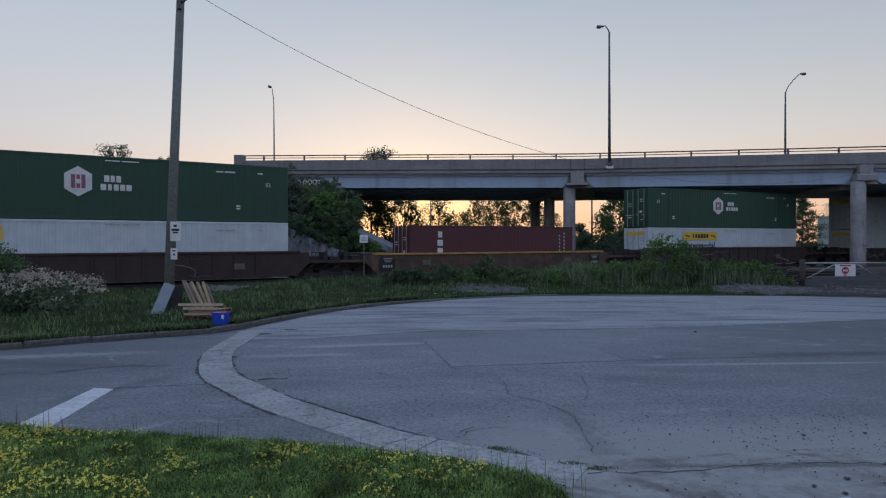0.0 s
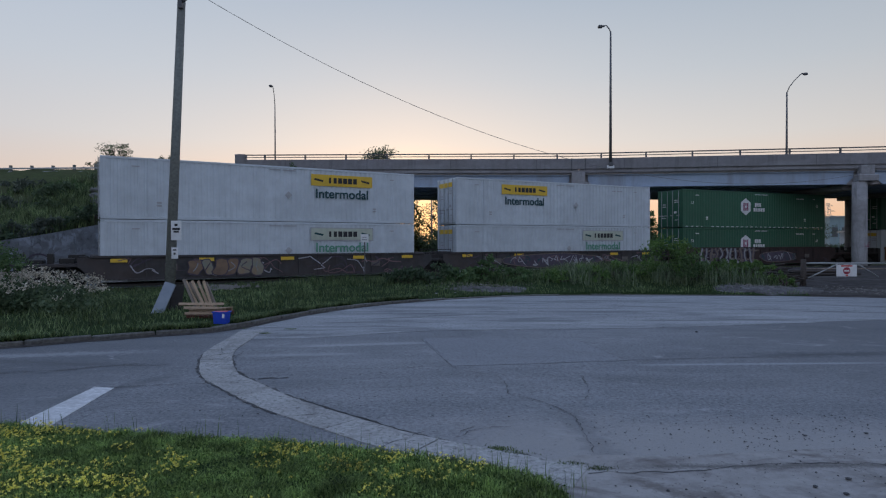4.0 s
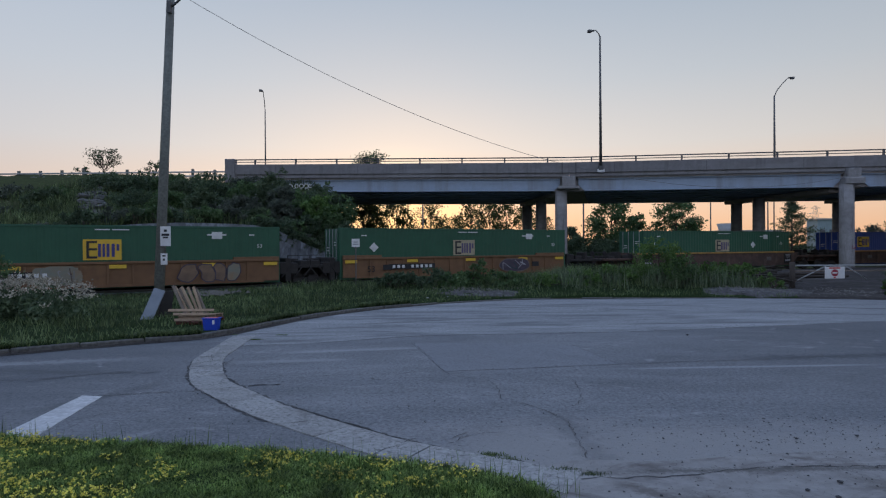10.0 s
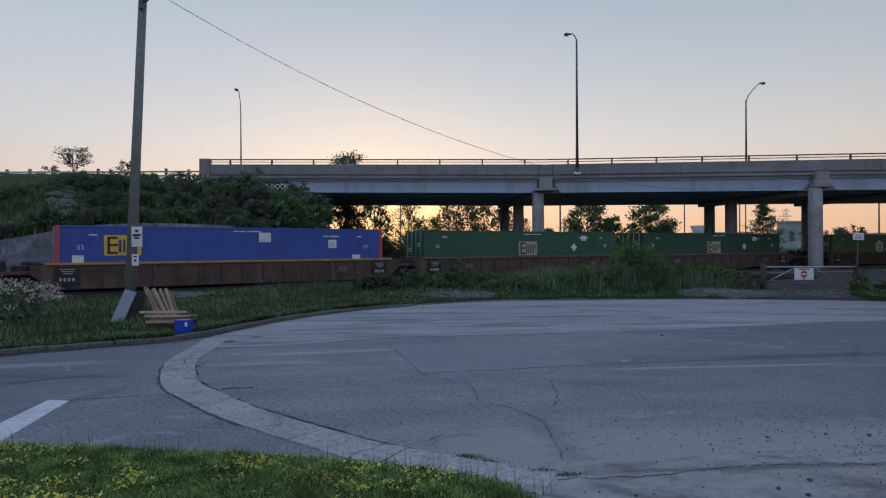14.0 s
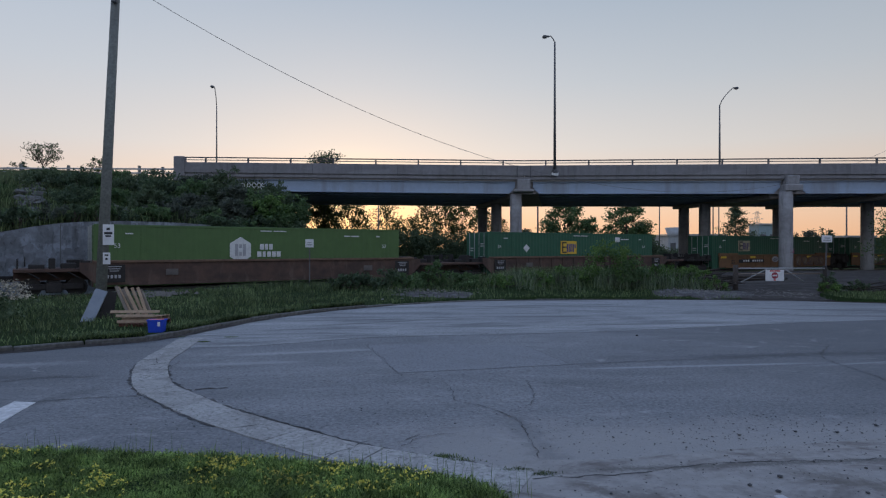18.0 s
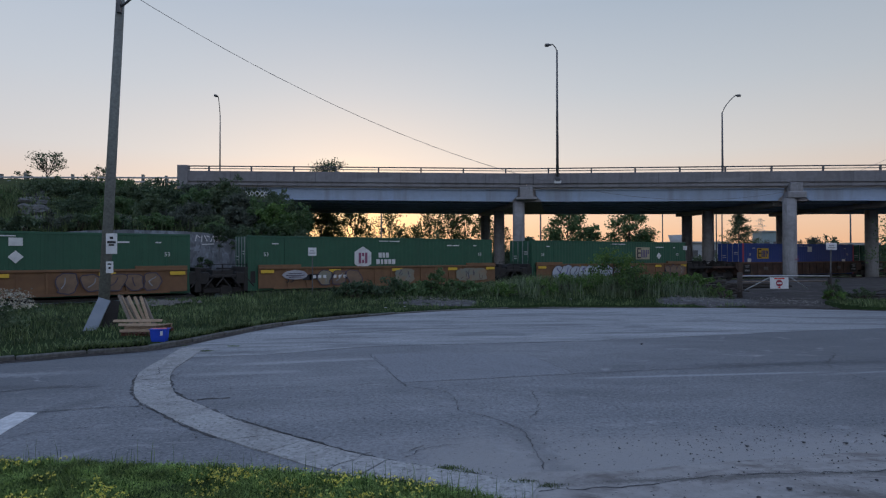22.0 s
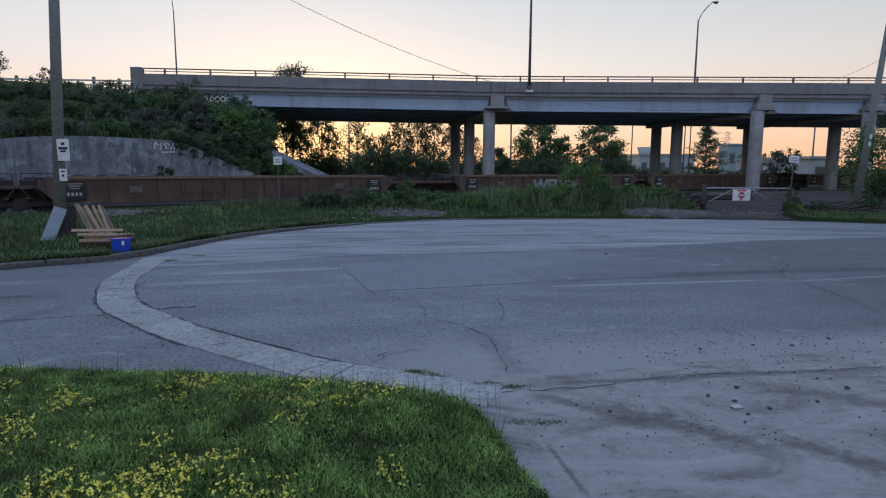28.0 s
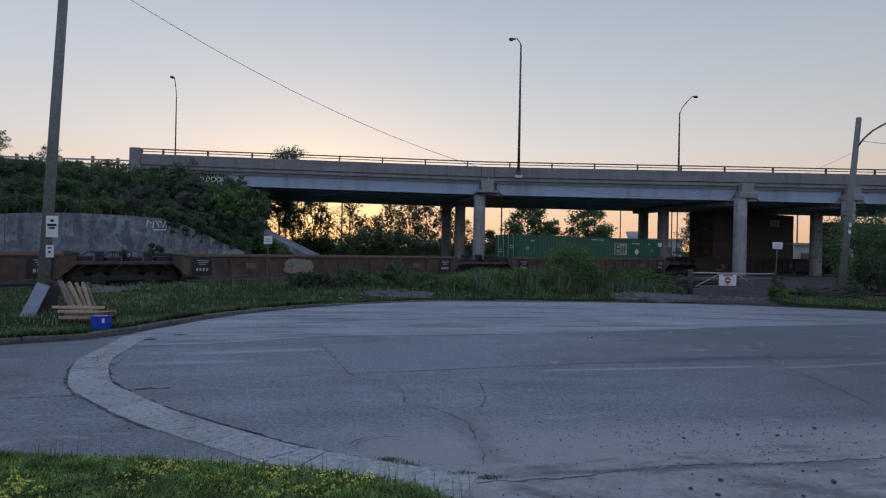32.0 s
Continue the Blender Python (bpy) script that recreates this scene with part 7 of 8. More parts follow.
def flower_bush():
    root = thing("flowering_bush", pose(-12.3, 16.3, 0.1), "wild bush with faded white flower heads on the verge", "bush")
    g = np.random.default_rng(11)
    cc, p = clump_points((0, 0, 0.35), (2.2, 1.3, 0.62), 170, 55, g, 0.3, 0.22)
    leaves("foliage", p[p[:, 2] > 0], 0.1, M["leaf_olive"], root, gen=g)
    heads = []
    for _ in range(150):
        a, r = g.uniform(0, 2 * math.pi), math.sqrt(g.random())
        c = np.array([2.25 * r * math.cos(a), 1.35 * r * math.sin(a), 0.5 + 0.6 * math.sqrt(max(0, 1 - r * r)) + g.uniform(-0.08, 0.22)])
        size = g.uniform(0.05, 0.105)
        heads.append(c + g.normal(size=(22, 3)) * np.array([size, size, size * 0.55]))
    leaves("blossom", np.concatenate(heads), 0.052, M["petal_white"], root, 0.0, 0.9, g)


flower_bush()


# ---- grass ----
def blades(name, x, y, z, h, width, material, label, lean=0.35, kind="stuff", seed=3, category="grass"):
    """Single bent blades: two quads and a tip folded into five points."""
    g = np.random.default_rng(seed)
    n = len(x)
    a = g.uniform(0, 2 * math.pi, n)
    d = np.stack([np.cos(a), np.sin(a), np.zeros(n)], 1)
    s = np.stack([-np.sin(a), np.cos(a), np.zeros(n)], 1) * (width * g.uniform(0.7, 1.3, n))[:, None]
    base = np.stack([x, y, z], 1)
    l = (h * lean * g.uniform(0.1, 1.2, n))[:, None] * d
    up = np.stack([np.zeros(n), np.zeros(n), h], 1)
    v = np.stack([base - s, base + s, base + up * 0.6 + l * 0.4 + s * 0.7, base + up * 0.6 + l * 0.4 - s * 0.7, base + up + l], 1).reshape(-1, 3)
    k = np.arange(n)[:, None] * 5
    f = [list(q) for q in (k + np.array([[0, 1, 2, 3]])).tolist()] + [list(q) for q in (k + np.array([[3, 2, 4]])).tolist()]
    return tagged(raw(name, v, f, material), label, category, kind=kind)


def scatter(poly, n, seed, margin=None):
    g = np.random.default_rng(seed)
    P = np.array(poly)
    x = g.uniform(P[:, 0].min(), P[:, 0].max(), n)
    y = g.uniform(P[:, 1].min(), P[:, 1].max(), n)
    ok = inside(x, y, [tuple(p) for p in poly])
    return x[ok], y[ok]


LX, LY = np.array([p.x for p in lawn_line]), np.array([p.y for p in lawn_line])


def lawn_heights(x, y):
    out = np.empty(len(x))
    for i in range(0, len(x), 4000):
        d = np.sqrt(((x[i:i + 4000, None] - LX) ** 2 + (y[i:i + 4000, None] - LY) ** 2).min(1))
        out[i:i + 4000] = 0.005 + 0.3 * np.minimum(d / 3.2, 1) ** 0.8
    return out


lawn_poly = [(p.x, p.y) for p in lawn_line if -9.5 < p.x < 1.3 and p.y > 2.4] + [(0.9, 2.4), (-9.5, 2.4)]
x, y = scatter(lawn_poly, 260000, 21)
tall = 0.5 + np.array([0.4 * noise.noise(Vector((a * 1.1, b * 1.1, 0))) + 0.75 * noise.noise(Vector((a * 4.2, b * 4.2, 3))) for a, b in zip(x, y)])
z = lawn_heights(x, y)
blades("lawn_grass", x, y, z, 0.028 + 0.06 * np.clip(tall, -0.1, 1.6) * np.random.default_rng(2).uniform(0.3, 1.5, len(x)), 0.0044, M["grass"], "short green lawn grass blades", 1.3, seed=22)
near_poly = [(0.9, 2.4), (-9.5, 2.4), (-9.5, -5.5), (2.1, -5.5), (1.5, 1.0)]
x, y = scatter(near_poly, 110000, 27)
blades("lawn_grass", x, y, lawn_heights(x, y), np.random.default_rng(28).uniform(0.03, 0.12, len(x)), 0.005, M["grass"], "short green lawn grass blades", 1.3, seed=29)
# clover among the grass
x, y = scatter(lawn_poly, 60000, 26)
z = lawn_heights(x, y) + np.random.default_rng(9).uniform(0.015, 0.07, len(x))
tagged(leaves("clover", np.stack([x, y, z], 1), 0.02, M["grass"], None, -0.2, 0.8), "low clover leaves among the lawn grass", "clover", kind="stuff")
# taller seed stalks along the lawn's edge
g = np.random.default_rng(23)
k = g.integers(0, len(LX), 2600)
x, y = LX[k] + g.normal(size=2600) * 0.2, LY[k] - np.abs(g.normal(size=2600)) * 0.2
ok = (x > -9) & (x < 1.0) & (y > 4.2)
x, y = x[ok], y[ok]
blades("seed_stalks", x, y, lawn_heights(x, y), g.uniform(0.08, 0.3, len(x)), 0.0028, M["grass_verge"], "thin taller grass stalks at the lawn edge", 0.3, seed=24)
# yellow flowers in drifts
x, y = scatter(lawn_poly, 42000, 25)
dens = np.array([0.6 * noise.noise(Vector((a * 0.6, b * 1.0, 4.6))) + 0.7 * noise.noise(Vector((a * 2.6, b * 2.6, 14))) for a, b in zip(x, y)])
ok = (dens + np.random.default_rng(3).uniform(-0.5, 0.32, len(x)) > 0.2) & (x < 0.1 + 0.2 * dens)
x, y = x[ok], y[ok]
z = lawn_heights(x, y) + np.random.default_rng(4).uniform(0.05, 0.1, len(x))
c = np.repeat(np.stack([x, y, z], 1), 5, 0) + np.random.default_rng(5).normal(size=(5 * len(x), 3)) * np.array([0.008, 0.008, 0.005])
tagged(leaves("yellow_flowers", c, 0.015, M["petal_yellow"], None, 0.0, 0.9), "small yellow flowers scattered in the lawn", "flowers", kind="stuff")

# rough verge grass
vpoly = left_part + [(14.4, 27.5), (15.6, 30.5)] + [q for q in [track(s, -3.0)[:2] for s in np.arange(-40, 22, 3.0)]][::-1]
x, y = scatter(vpoly, 330000, 31)
ok = (x > -22) & (y > 8.5)
x, y = x[ok], y[ok]
bare = np.array([noise.noise(Vector((a * 0.35, b * 0.35, 7))) for a, b in zip(x, y)])
# trodden earth close to the kerb in the middle stretch
worn = 1.25 * np.exp(-((x - 0.9) / 1.5) ** 2 - ((y - 24.5) / 0.9) ** 2) + 1.25 * np.exp(-((x - 12.3) / 1.7) ** 2 - ((y - 25.0) / 1.1) ** 2) + 0.8 * np.exp(-((x + 4.4) / 1.2) ** 2 - ((y - 24.8) / 0.6) ** 2)
ok = (bare > -0.62) & (np.random.default_rng(6).random(len(x)) > worn * 1.05) & (np.hypot(x + 5.98, y - 14.2) > 0.42)
x, y, bare = x[ok], y[ok], bare[ok]
z = np.array([verge_z(a, b) for a, b in zip(x, y)]) - 0.01
lump = np.array([noise.noise(Vector((a * 1.9, b * 1.9, 17))) for a, b in zip(x, y)])
tallness = 0.07 + 0.1 * np.clip(bare + 0.4, 0, 1.2) + 0.13 * np.clip(lump + 0.1, 0, 0.8) + 0.36 * np.clip((y - 26.3) / 2.2, 0, 1) * np.clip((x - 3) / 3, 0, 1) * np.clip((13.8 - x) / 1.5, 0, 1)
tallness += 0.22 * np.clip((y - 25.0) / 3, 0, 1)
blades("verge_grass", x, y, z, tallness * np.random.default_rng(7).uniform(0.5, 1.35, len(x)), 0.012, M["grass_verge"], "rough uncut grass and weeds on the verge", 0.95, seed=32)
# longer grass hanging over the kerb
g = np.random.default_rng(38)
ka, kb = ribbon(smooth_line(FAR_KERB[3:12], 0.1), 0.13, 0.4)
k = g.integers(0, len(ka), 15000)
f = g.random(15000) ** 2
x, y = np.array([ka[i].x for i in k]) * (1 - f) + np.array([kb[i].x for i in k]) * f, np.array([ka[i].y for i in k]) * (1 - f) + np.array([kb[i].y for i in k]) * f
thick = np.array([noise.noise(Vector((a * 0.9, b * 0.9, 21))) for a, b in zip(x, y)]) > -0.12
thick &= np.hypot(x + 5.98, y - 14.2) > 0.4
x, y = x[thick], y[thick]
blades("kerb_grass", x, y, np.full(len(x), 0.1), g.uniform(0.06, 0.19, len(x)), 0.011, M["grass_verge"], "long grass hanging over the kerb", 1.1, seed=39)
# pale feathery reeds along the back of the verge
g = np.random.default_rng(44)
x, y = g.uniform(3.2, 13.2, 2700), g.normal(26.9, 0.6, 2700)
ok = np.array([noise.noise(Vector((a * 0.7, b * 0.7, 41))) for a, b in zip(x, y)]) > 0.0
x, y = x[ok], y[ok]
blades("reeds", x, y, np.array([verge_z(a, b) for a, b in zip(x, y)]) - 0.02, g.uniform(0.35, 1.0, len(x)), 0.014, M["reed"], "tall pale feathery reeds on the verge", 0.6, seed=45, category="reeds")
# mown grass right of the dirt track
rpoly = [q for q in right_part if q[0] < 45] + [(40, 14.5), (30, 22.0), (25, 25.0), (22, 26.2), (19.4, 26.4), (17.6, 25.4)]
x, y = scatter(rpoly, 90000, 33)
blades("verge_grass", x, y, np.full(len(x), 0.1), np.random.default_rng(8).uniform(0.05, 0.18, len(x)), 0.012, M["grass_verge"], "short rough grass beside a dirt track", 0.5, seed=34)
# coarse growth on the embankment slope
g = np.random.default_rng(35)
s_, o_ = g.uniform(-62, -3, 60000), g.uniform(4.9, 27, 60000)
pp = np.array([(*track(s, o)[:2], bank_z(s, o)) for s, o in zip(s_, o_)])
keep = np.array([noise.noise(Vector((a * 0.22, b * 0.3, 12))) for a, b, _ in pp]) + g.uniform(-0.3, 0.3, len(pp)) > -0.22
pp = pp[keep & (pp[:, 1] < 54.6) & (pp[:, 0] < -5)]
blades("embankment_grass", pp[:, 0], pp[:, 1], pp[:, 2] - 0.02, g.uniform(0.2, 0.8, len(pp)), 0.03, M["grass_verge"], "coarse grass and weeds covering the embankment", 0.7, seed=36)
# grass tufts in the gutter joints
tx, ty = [], []
for cx, cy, k in ((0.3, 6.0, 90), (0.45, 5.88, 50), (0.95, 5.6, 80), (1.2, 5.5, 80), (1.1, 4.72, 50), (1.3, 4.68, 60), (-4.7, 13.6, 130), (-4.3, 14.3, 80), (-5.6, 14.4, 150)):
    tx.append(g.normal(cx, 0.08, k * 3))
    ty.append(g.normal(cy, 0.03, k * 3))
tx, ty = np.concatenate(tx), np.concatenate(ty)
blades("joint_grass", tx, ty, np.full(len(tx), 0.0), g.uniform(0.008, 0.03, len(tx)), 0.004, M["grass_verge"], "grass tufts growing in pavement joints", 0.9, seed=37)

# ---- poles, signs, gate and loose things ----
def bars(parent, x, z, w, rows, material, y, m=None):
    """Unreadable writing as plain bars."""
    for i, (k, h) in enumerate(rows):
        ob = part("text_bar", lambda bm: box(bm, -k * w / 2, k * w / 2, -0.002, 0.002, -h / 2, h / 2), material, parent)
        ob.matrix_basis = pose(x, y, z - i * (h + 0.05))


def utility_pole():
    root = thing("utility_pole", pose(-8.56, 16.72, 0.105) @ Matrix.Scale(0.95, 4), "leaning grey wooden utility pole with a lamp arm", "utility pole")
    part("shaft", lambda bm: tube(bm, (0, 0, -0.3), (0.55, 0, 11.0), 0.155, 0.108, 14), M["wood_pole"], root)
    part("lamp_arm", lambda bm: (pipe(bm, [(0.47, -0.1, 9.2), (0.7, -0.15, 9.33), (1.1, -0.25, 9.6), (1.7, -0.4, 9.95)], 0.035), box(bm, 0.44, 0.56, -0.2, -0.05, 9.05, 9.4, 0.01)), M["pole_dark"], root, "dark steel lamp arm")
    part("lamp_head", lambda bm: box(bm, 1.65, 2.4, -0.55, -0.25, 9.9, 10.06, 0.05), M["steel"], root)
    for x, z, w, h, txt in ((0.38, 2.47, 0.31, 0.58, ((0.3, 0.07), (0.75, 0.07), (0.5, 0.05))), (0.33, 1.8, 0.2, 0.33, ((0.5, 0.04), (0.3, 0.06)))):
        s = part("sign_plate", lambda bm: box(bm, -w / 2, w / 2, -0.006, 0.006, -h / 2, h / 2, 0.002), M["sign_white"], root, "small white sign plate")
        s.matrix_basis = pose(x - 0.02, -0.2, z)
        bars(s, 0, h * 0.28, w, txt, M["ink_black"], -0.009)


utility_pole()


def cable(name, a, b, sag, r, label):
    a, b = Vector(a), Vector(b)
    pts = [a.lerp(b, t) - Vector((0, 0, 4 * sag * t * (1 - t))) for t in np.linspace(0, 1, 41)]
    tagged(part(name, lambda bm: pipe(bm, pts, r, 5), M["wire"]), label, "cable")


cable("overhead_cable", (-8.03, 16.72, 9.4), (23.7, 28.0, 7.3), 3.98, 0.008, "thin black overhead cable sagging between two poles")

# leaning grey board
bd = part("leaning_board", lambda bm: box(bm, -0.15, 0.15, -0.025, 0.025, 0, 1.0, 0.006), M["board"])
bd.matrix_basis = pose(-8.52, 15.95, 0.08, -18, 19, 12)
tagged(bd, "pale grey panel leaning on the foot of a pole", "board")
bd2 = part("dark_board", lambda bm: box(bm, -0.16, 0.16, -0.02, 0.02, 0, 0.85, 0.006), M["iron"])
bd2.matrix_basis = pose(-8.27, 16.5, 0.08, -10, 8, 30)
tagged(bd2, "dark panel leaning on the foot of a pole", "board")


def pallet(name, m, material, slats, label):
    """Three bearers with boards nailed across."""
    root = thing(name, m, label, "pallet", "broken pallets")
    for y in (0.0, 0.48, 0.95):
        part("bearer", lambda bm: box(bm, 0, 1.18, -0.02, 0.02, -0.09, 0, 0.004), material, root, key=("bearer", material.name)).matrix_basis = pose(0, y, 0)
    for i in slats:
        part("board", lambda bm: box(bm, -0.05, 0.05, -0.06, 1.03, 0.0, 0.018, 0.003), material, root, key=("slat", material.name)).matrix_basis = pose(0.06 + i * 0.152, 0, 0.001, 0, 0, random.uniform(-1.5, 1.5))
    return root


pallet("pallet", pose(-7.3, 15.2, 0.22, 4, 3, 4) @ Matrix.Diagonal((0.8, 0.9, 1, 1)), M["plank_red"], range(8), "reddish-brown wooden pallet lying on the grass")
pallet("pallet", pose(-7.3, 15.35, 0.34, -3, -2, -3) @ Matrix.Diagonal((0.66, 0.9, 1, 1)), M["plank"], range(8), "pale wooden pallet lying on another pallet")


def loose_planks():
    for i, (x0, z0, x1, z1, y) in enumerate(((-8.05, 0.5, -8.42, 0.98, 16.75), (-7.97, 0.5, -8.36, 0.96, 16.8), (-7.7, 0.5, -8.08, 0.96, 16.7), (-7.8, 0.5, -8.2, 0.92, 16.8), (-7.62, 0.5, -7.95, 0.95, 16.8), (-7.5, 0.5, -7.78, 0.96, 16.78), (-7.4, 0.5, -7.7, 0.92, 16.85))):
        L = math.hypot(x1 - x0, z1 - z0)
        p = part("loose_plank", lambda bm: box(bm, -0.034, 0.034, -0.02, 0.02, 0, 1.0, 0.003), M["plank"] if i % 3 else M["plank_grey"], key=("loose_plank", i % 3 == 0))
        p.matrix_basis = Matrix.Translation((x0 * 0.8 - 1.56 + 0.68, y - 1.0, z0 - 0.12)) @ Euler((radians(-25), math.atan2((x1 - x0) * 0.95, z1 - z0), 0)).to_matrix().to_4x4() @ Matrix.Diagonal((1, 1, L * 1.6, 1))
        tagged(p, "bare wooden plank leaning on a pallet", "plank", "loose planks")
    for x, y, z, a, w in ((-8.5, 15.95, 0.56, 2, 1.15), (-8.35, 15.9, 0.47, -3, 0.95), (-8.3, 15.85, 0.33, 5, 0.8)):
        p = part("loose_plank", lambda bm: box(bm, 0, w, -0.035, 0.035, -0.012, 0.012, 0.003), M["plank"])
        p.matrix_basis = pose(x + 1.12, y - 1.0, z - 0.02, 60, 0, a)
        tagged(p, "bare wooden plank lying across a pallet", "plank", "loose planks")


loose_planks()


def blue_box():
    root = thing("recycling_box", pose(-6.05, 14.42, 0.118) @ Matrix.Diagonal((0.72, 0.62, 0.92, 1)), "bright blue plastic recycling box standing on grass", "recycling box")

    def shell(bm):
        for (x0, x1, y0, y1) in ((-0.25, 0.25, -0.18, -0.165), (-0.25, 0.25, 0.165, 0.18), (-0.25, -0.235, -0.165, 0.165), (0.235, 0.25, -0.165, 0.165)):
            box(bm, x0, x1, y0, y1, 0, 0.32)
        box(bm, -0.235, 0.235, -0.165, 0.165, 0, 0.015)
        for v in bm.verts:
            k = 0.88 + 0.12 * v.co.z / 0.32
            v.co.x, v.co.y = v.co.x * k, v.co.y * k
    part("tub", shell, M["plastic_blue"], root)
    part("rim", lambda bm: [box(bm, *q, 0.295, 0.325, 0.004) for q in ((-0.275, 0.275, -0.205, -0.182), (-0.275, 0.275, 0.182, 0.205), (-0.275, -0.252, -0.182, 0.182), (0.252, 0.275, -0.182, 0.182))], M["plastic_blue"], root)
    part("label", lambda bm: box(bm, 0.08, 0.16, -0.187, -0.184, 0.16, 0.27), M["sign_white"], root, "white label")
    c = part("cardboard_flap", lambda bm: box(bm, -0.22, 0.22, -0.12, 0.14, 0.29, 0.34, 0.01), M["plastic_red"])
    c.matrix_basis = pose(-6.06, 14.43, 0.105, 3, -2, 3) @ Matrix.Diagonal((0.72, 0.62, 0.92, 1))
    tagged(c, "faded red flat piece lying in a blue box", "cardboard")


blue_box()


def post_sign(x, y, base, z0, z1, w, label, lean=0.0):
    root = thing("sign_post", pose(x, y, base, 0, lean, 0), label, "sign")
    part("post", lambda bm: box(bm, -0.026, 0.026, 0.01, 0.045, -0.3, z1 - base), M["rail_paint"], root)
    s = part("sign_plate", lambda bm: box(bm, -w / 2, w / 2, -0.008, 0.008, z0 - base, z1 - base, 0.003), M["sign_white"], root, "small white plate")
    bars(s, 0, (z0 + z1) / 2 - base + 0.04, w, ((0.5, 0.05), (0.7, 0.06)), M["ink_grey"], -0.012)


post_sign(-5.05, 29.0, 0.1, 2.13, 2.52, 0.39, "small white sign plate on a thin steel post")
post_sign(20.75, 29.5, 0.12, 2.39, 2.74, 0.55, "white rectangular sign plate on a steel post", 1.5)


def gate():
    root = thing("gate", pose(15.25, 28.0, 0.15), "low steel pipe gate across a dirt track", "gate")
    part("gate_post", lambda bm: tube(bm, (0, 0, -0.4), (0.02, 0, 1.15), 0.13, 0.115, 10), M["old_wood"], root, "dark weathered wooden gate post")
    part("gate_post", lambda bm: tube(bm, (4.4, 0, -0.4), (4.4, 0, 1.1), 0.1, 0.09, 10), M["old_wood"], root, "dark weathered wooden gate post")
    part("top_bar", lambda bm: tube(bm, (0.1, -0.05, 0.98), (4.4, -0.05, 0.97), 0.035, 0.035, 8), M["steel"], root)
    part("bottom_bar", lambda bm: tube(bm, (0.1, -0.05, 0.72), (4.2, -0.05, 0.73), 0.03, 0.03, 8), M["rail"], root)
    for a, b in (((0.2, 0.3), (1.5, 0.95)), ((2.4, 0.95), (3.3, 0.35))):
        part("brace", lambda bm: tube(bm, (a[0], -0.05, a[1]), (b[0], -0.05, b[1]), 0.028, 0.028, 7), M["steel"], root)
    s = thing("no_entry_sign", pose(17.12, 27.9, 0.8), "white no entry sign with a red disc hung on a gate", "sign")
    part("sign_plate", lambda bm: box(bm, -0.45, 0.45, -0.008, 0.008, -0.27, 0.27, 0.003), M["sign_white"], s)
    part("red_disc", lambda bm: prism(bm, [(0.16 * math.cos(a), 0.16 * math.sin(a) - 0.01) for a in np.linspace(0, 2 * math.pi, 25)[:-1]], "y", -0.013, -0.009), M["ink_plum_red"], s)
    part("white_bar", lambda bm: box(bm, -0.11, 0.11, -0.018, -0.014, -0.045, 0.025), M["sign_white"], s)
    for z, k in ((0.21, 0.5), (-0.22, 0.1)):
        part("text_bar", lambda bm: box(bm, -0.5 * k, 0.5 * k, -0.013, -0.009, z - 0.03, z + 0.03), M["ink_red"], s)


gate()


def right_pole():
    root = thing("utility_pole", pose(23.15, 28.0, 0.0), "leaning dark wooden pole with a curved lamp arm", "utility pole")
    part("shaft", lambda bm: tube(bm, (0, 0, -0.3), (0.84, 0, 9.05), 0.17, 0.125, 12), M["wood_pole"], root)
    part("lamp_arm", lambda bm: pipe(bm, [(0.7, -0.1, 7.55), (1.0, -0.1, 7.95), (1.5, -0.1, 8.4), (2.3, -0.1, 8.85), (3.2, -0.1, 9.1)], 0.045), M["pole_dark"], root, "curved steel lamp arm")
    part("lamp_head", lambda bm: box(bm, 3.1, 3.85, -0.25, 0.05, 9.0, 9.18, 0.05), M["steel"], root)
    for z in (3.2, 3.55):
        part("pole_tag", lambda bm: box(bm, 0.22 + (z - 3) * 0.09, 0.34 + (z - 3) * 0.09, -0.2, -0.17, z, z + 0.2), M["sign_white"], root)


right_pole()
cable("overhead_cable", (24.0, 28.0, 7.9), (48, 24.0, 8.3), 0.8, 0.012, "thin black overhead cable leaving a leaning pole")

# old ties and branches heaped by the gate
for i, (x, y, z, L, a, b, r) in enumerate(((12.6, 29.3, 0.35, 2.6, 8, 4, 0.09), (12.9, 28.8, 0.25, 2.9, -6, 2, 0.08), (13.0, 29.6, 0.5, 2.3, 14, -6, 0.07), (13.4, 28.6, 0.22, 2.0, 25, 3, 0.06), (12.4, 30.0, 0.62, 3.0, -2, 3, 0.08), (13.8, 29.0, 0.42, 1.9, -16, 8, 0.05), (12.2, 28.5, 0.3, 2.4, 12, -3, 0.06), (13.3, 30.2, 0.75, 2.5, 4, -2, 0.08), (15.9, 30.5, 0.45, 3.6, 3, 0, 0.09), (16.2, 31.0, 0.6, 3.2, -4, 1, 0.09))):
    lg = part("log", lambda bm: tube(bm, (0, 0, 0), (L, random.uniform(-0.1, 0.1), random.uniform(-0.06, 0.1)), r, r * 0.7, 7), M["old_wood"])
    lg.matrix_basis = pose(x, y, z, 0, -b, a)
    tagged(lg, "weathered grey log in a heap beside the gate", "log", "heap of logs")

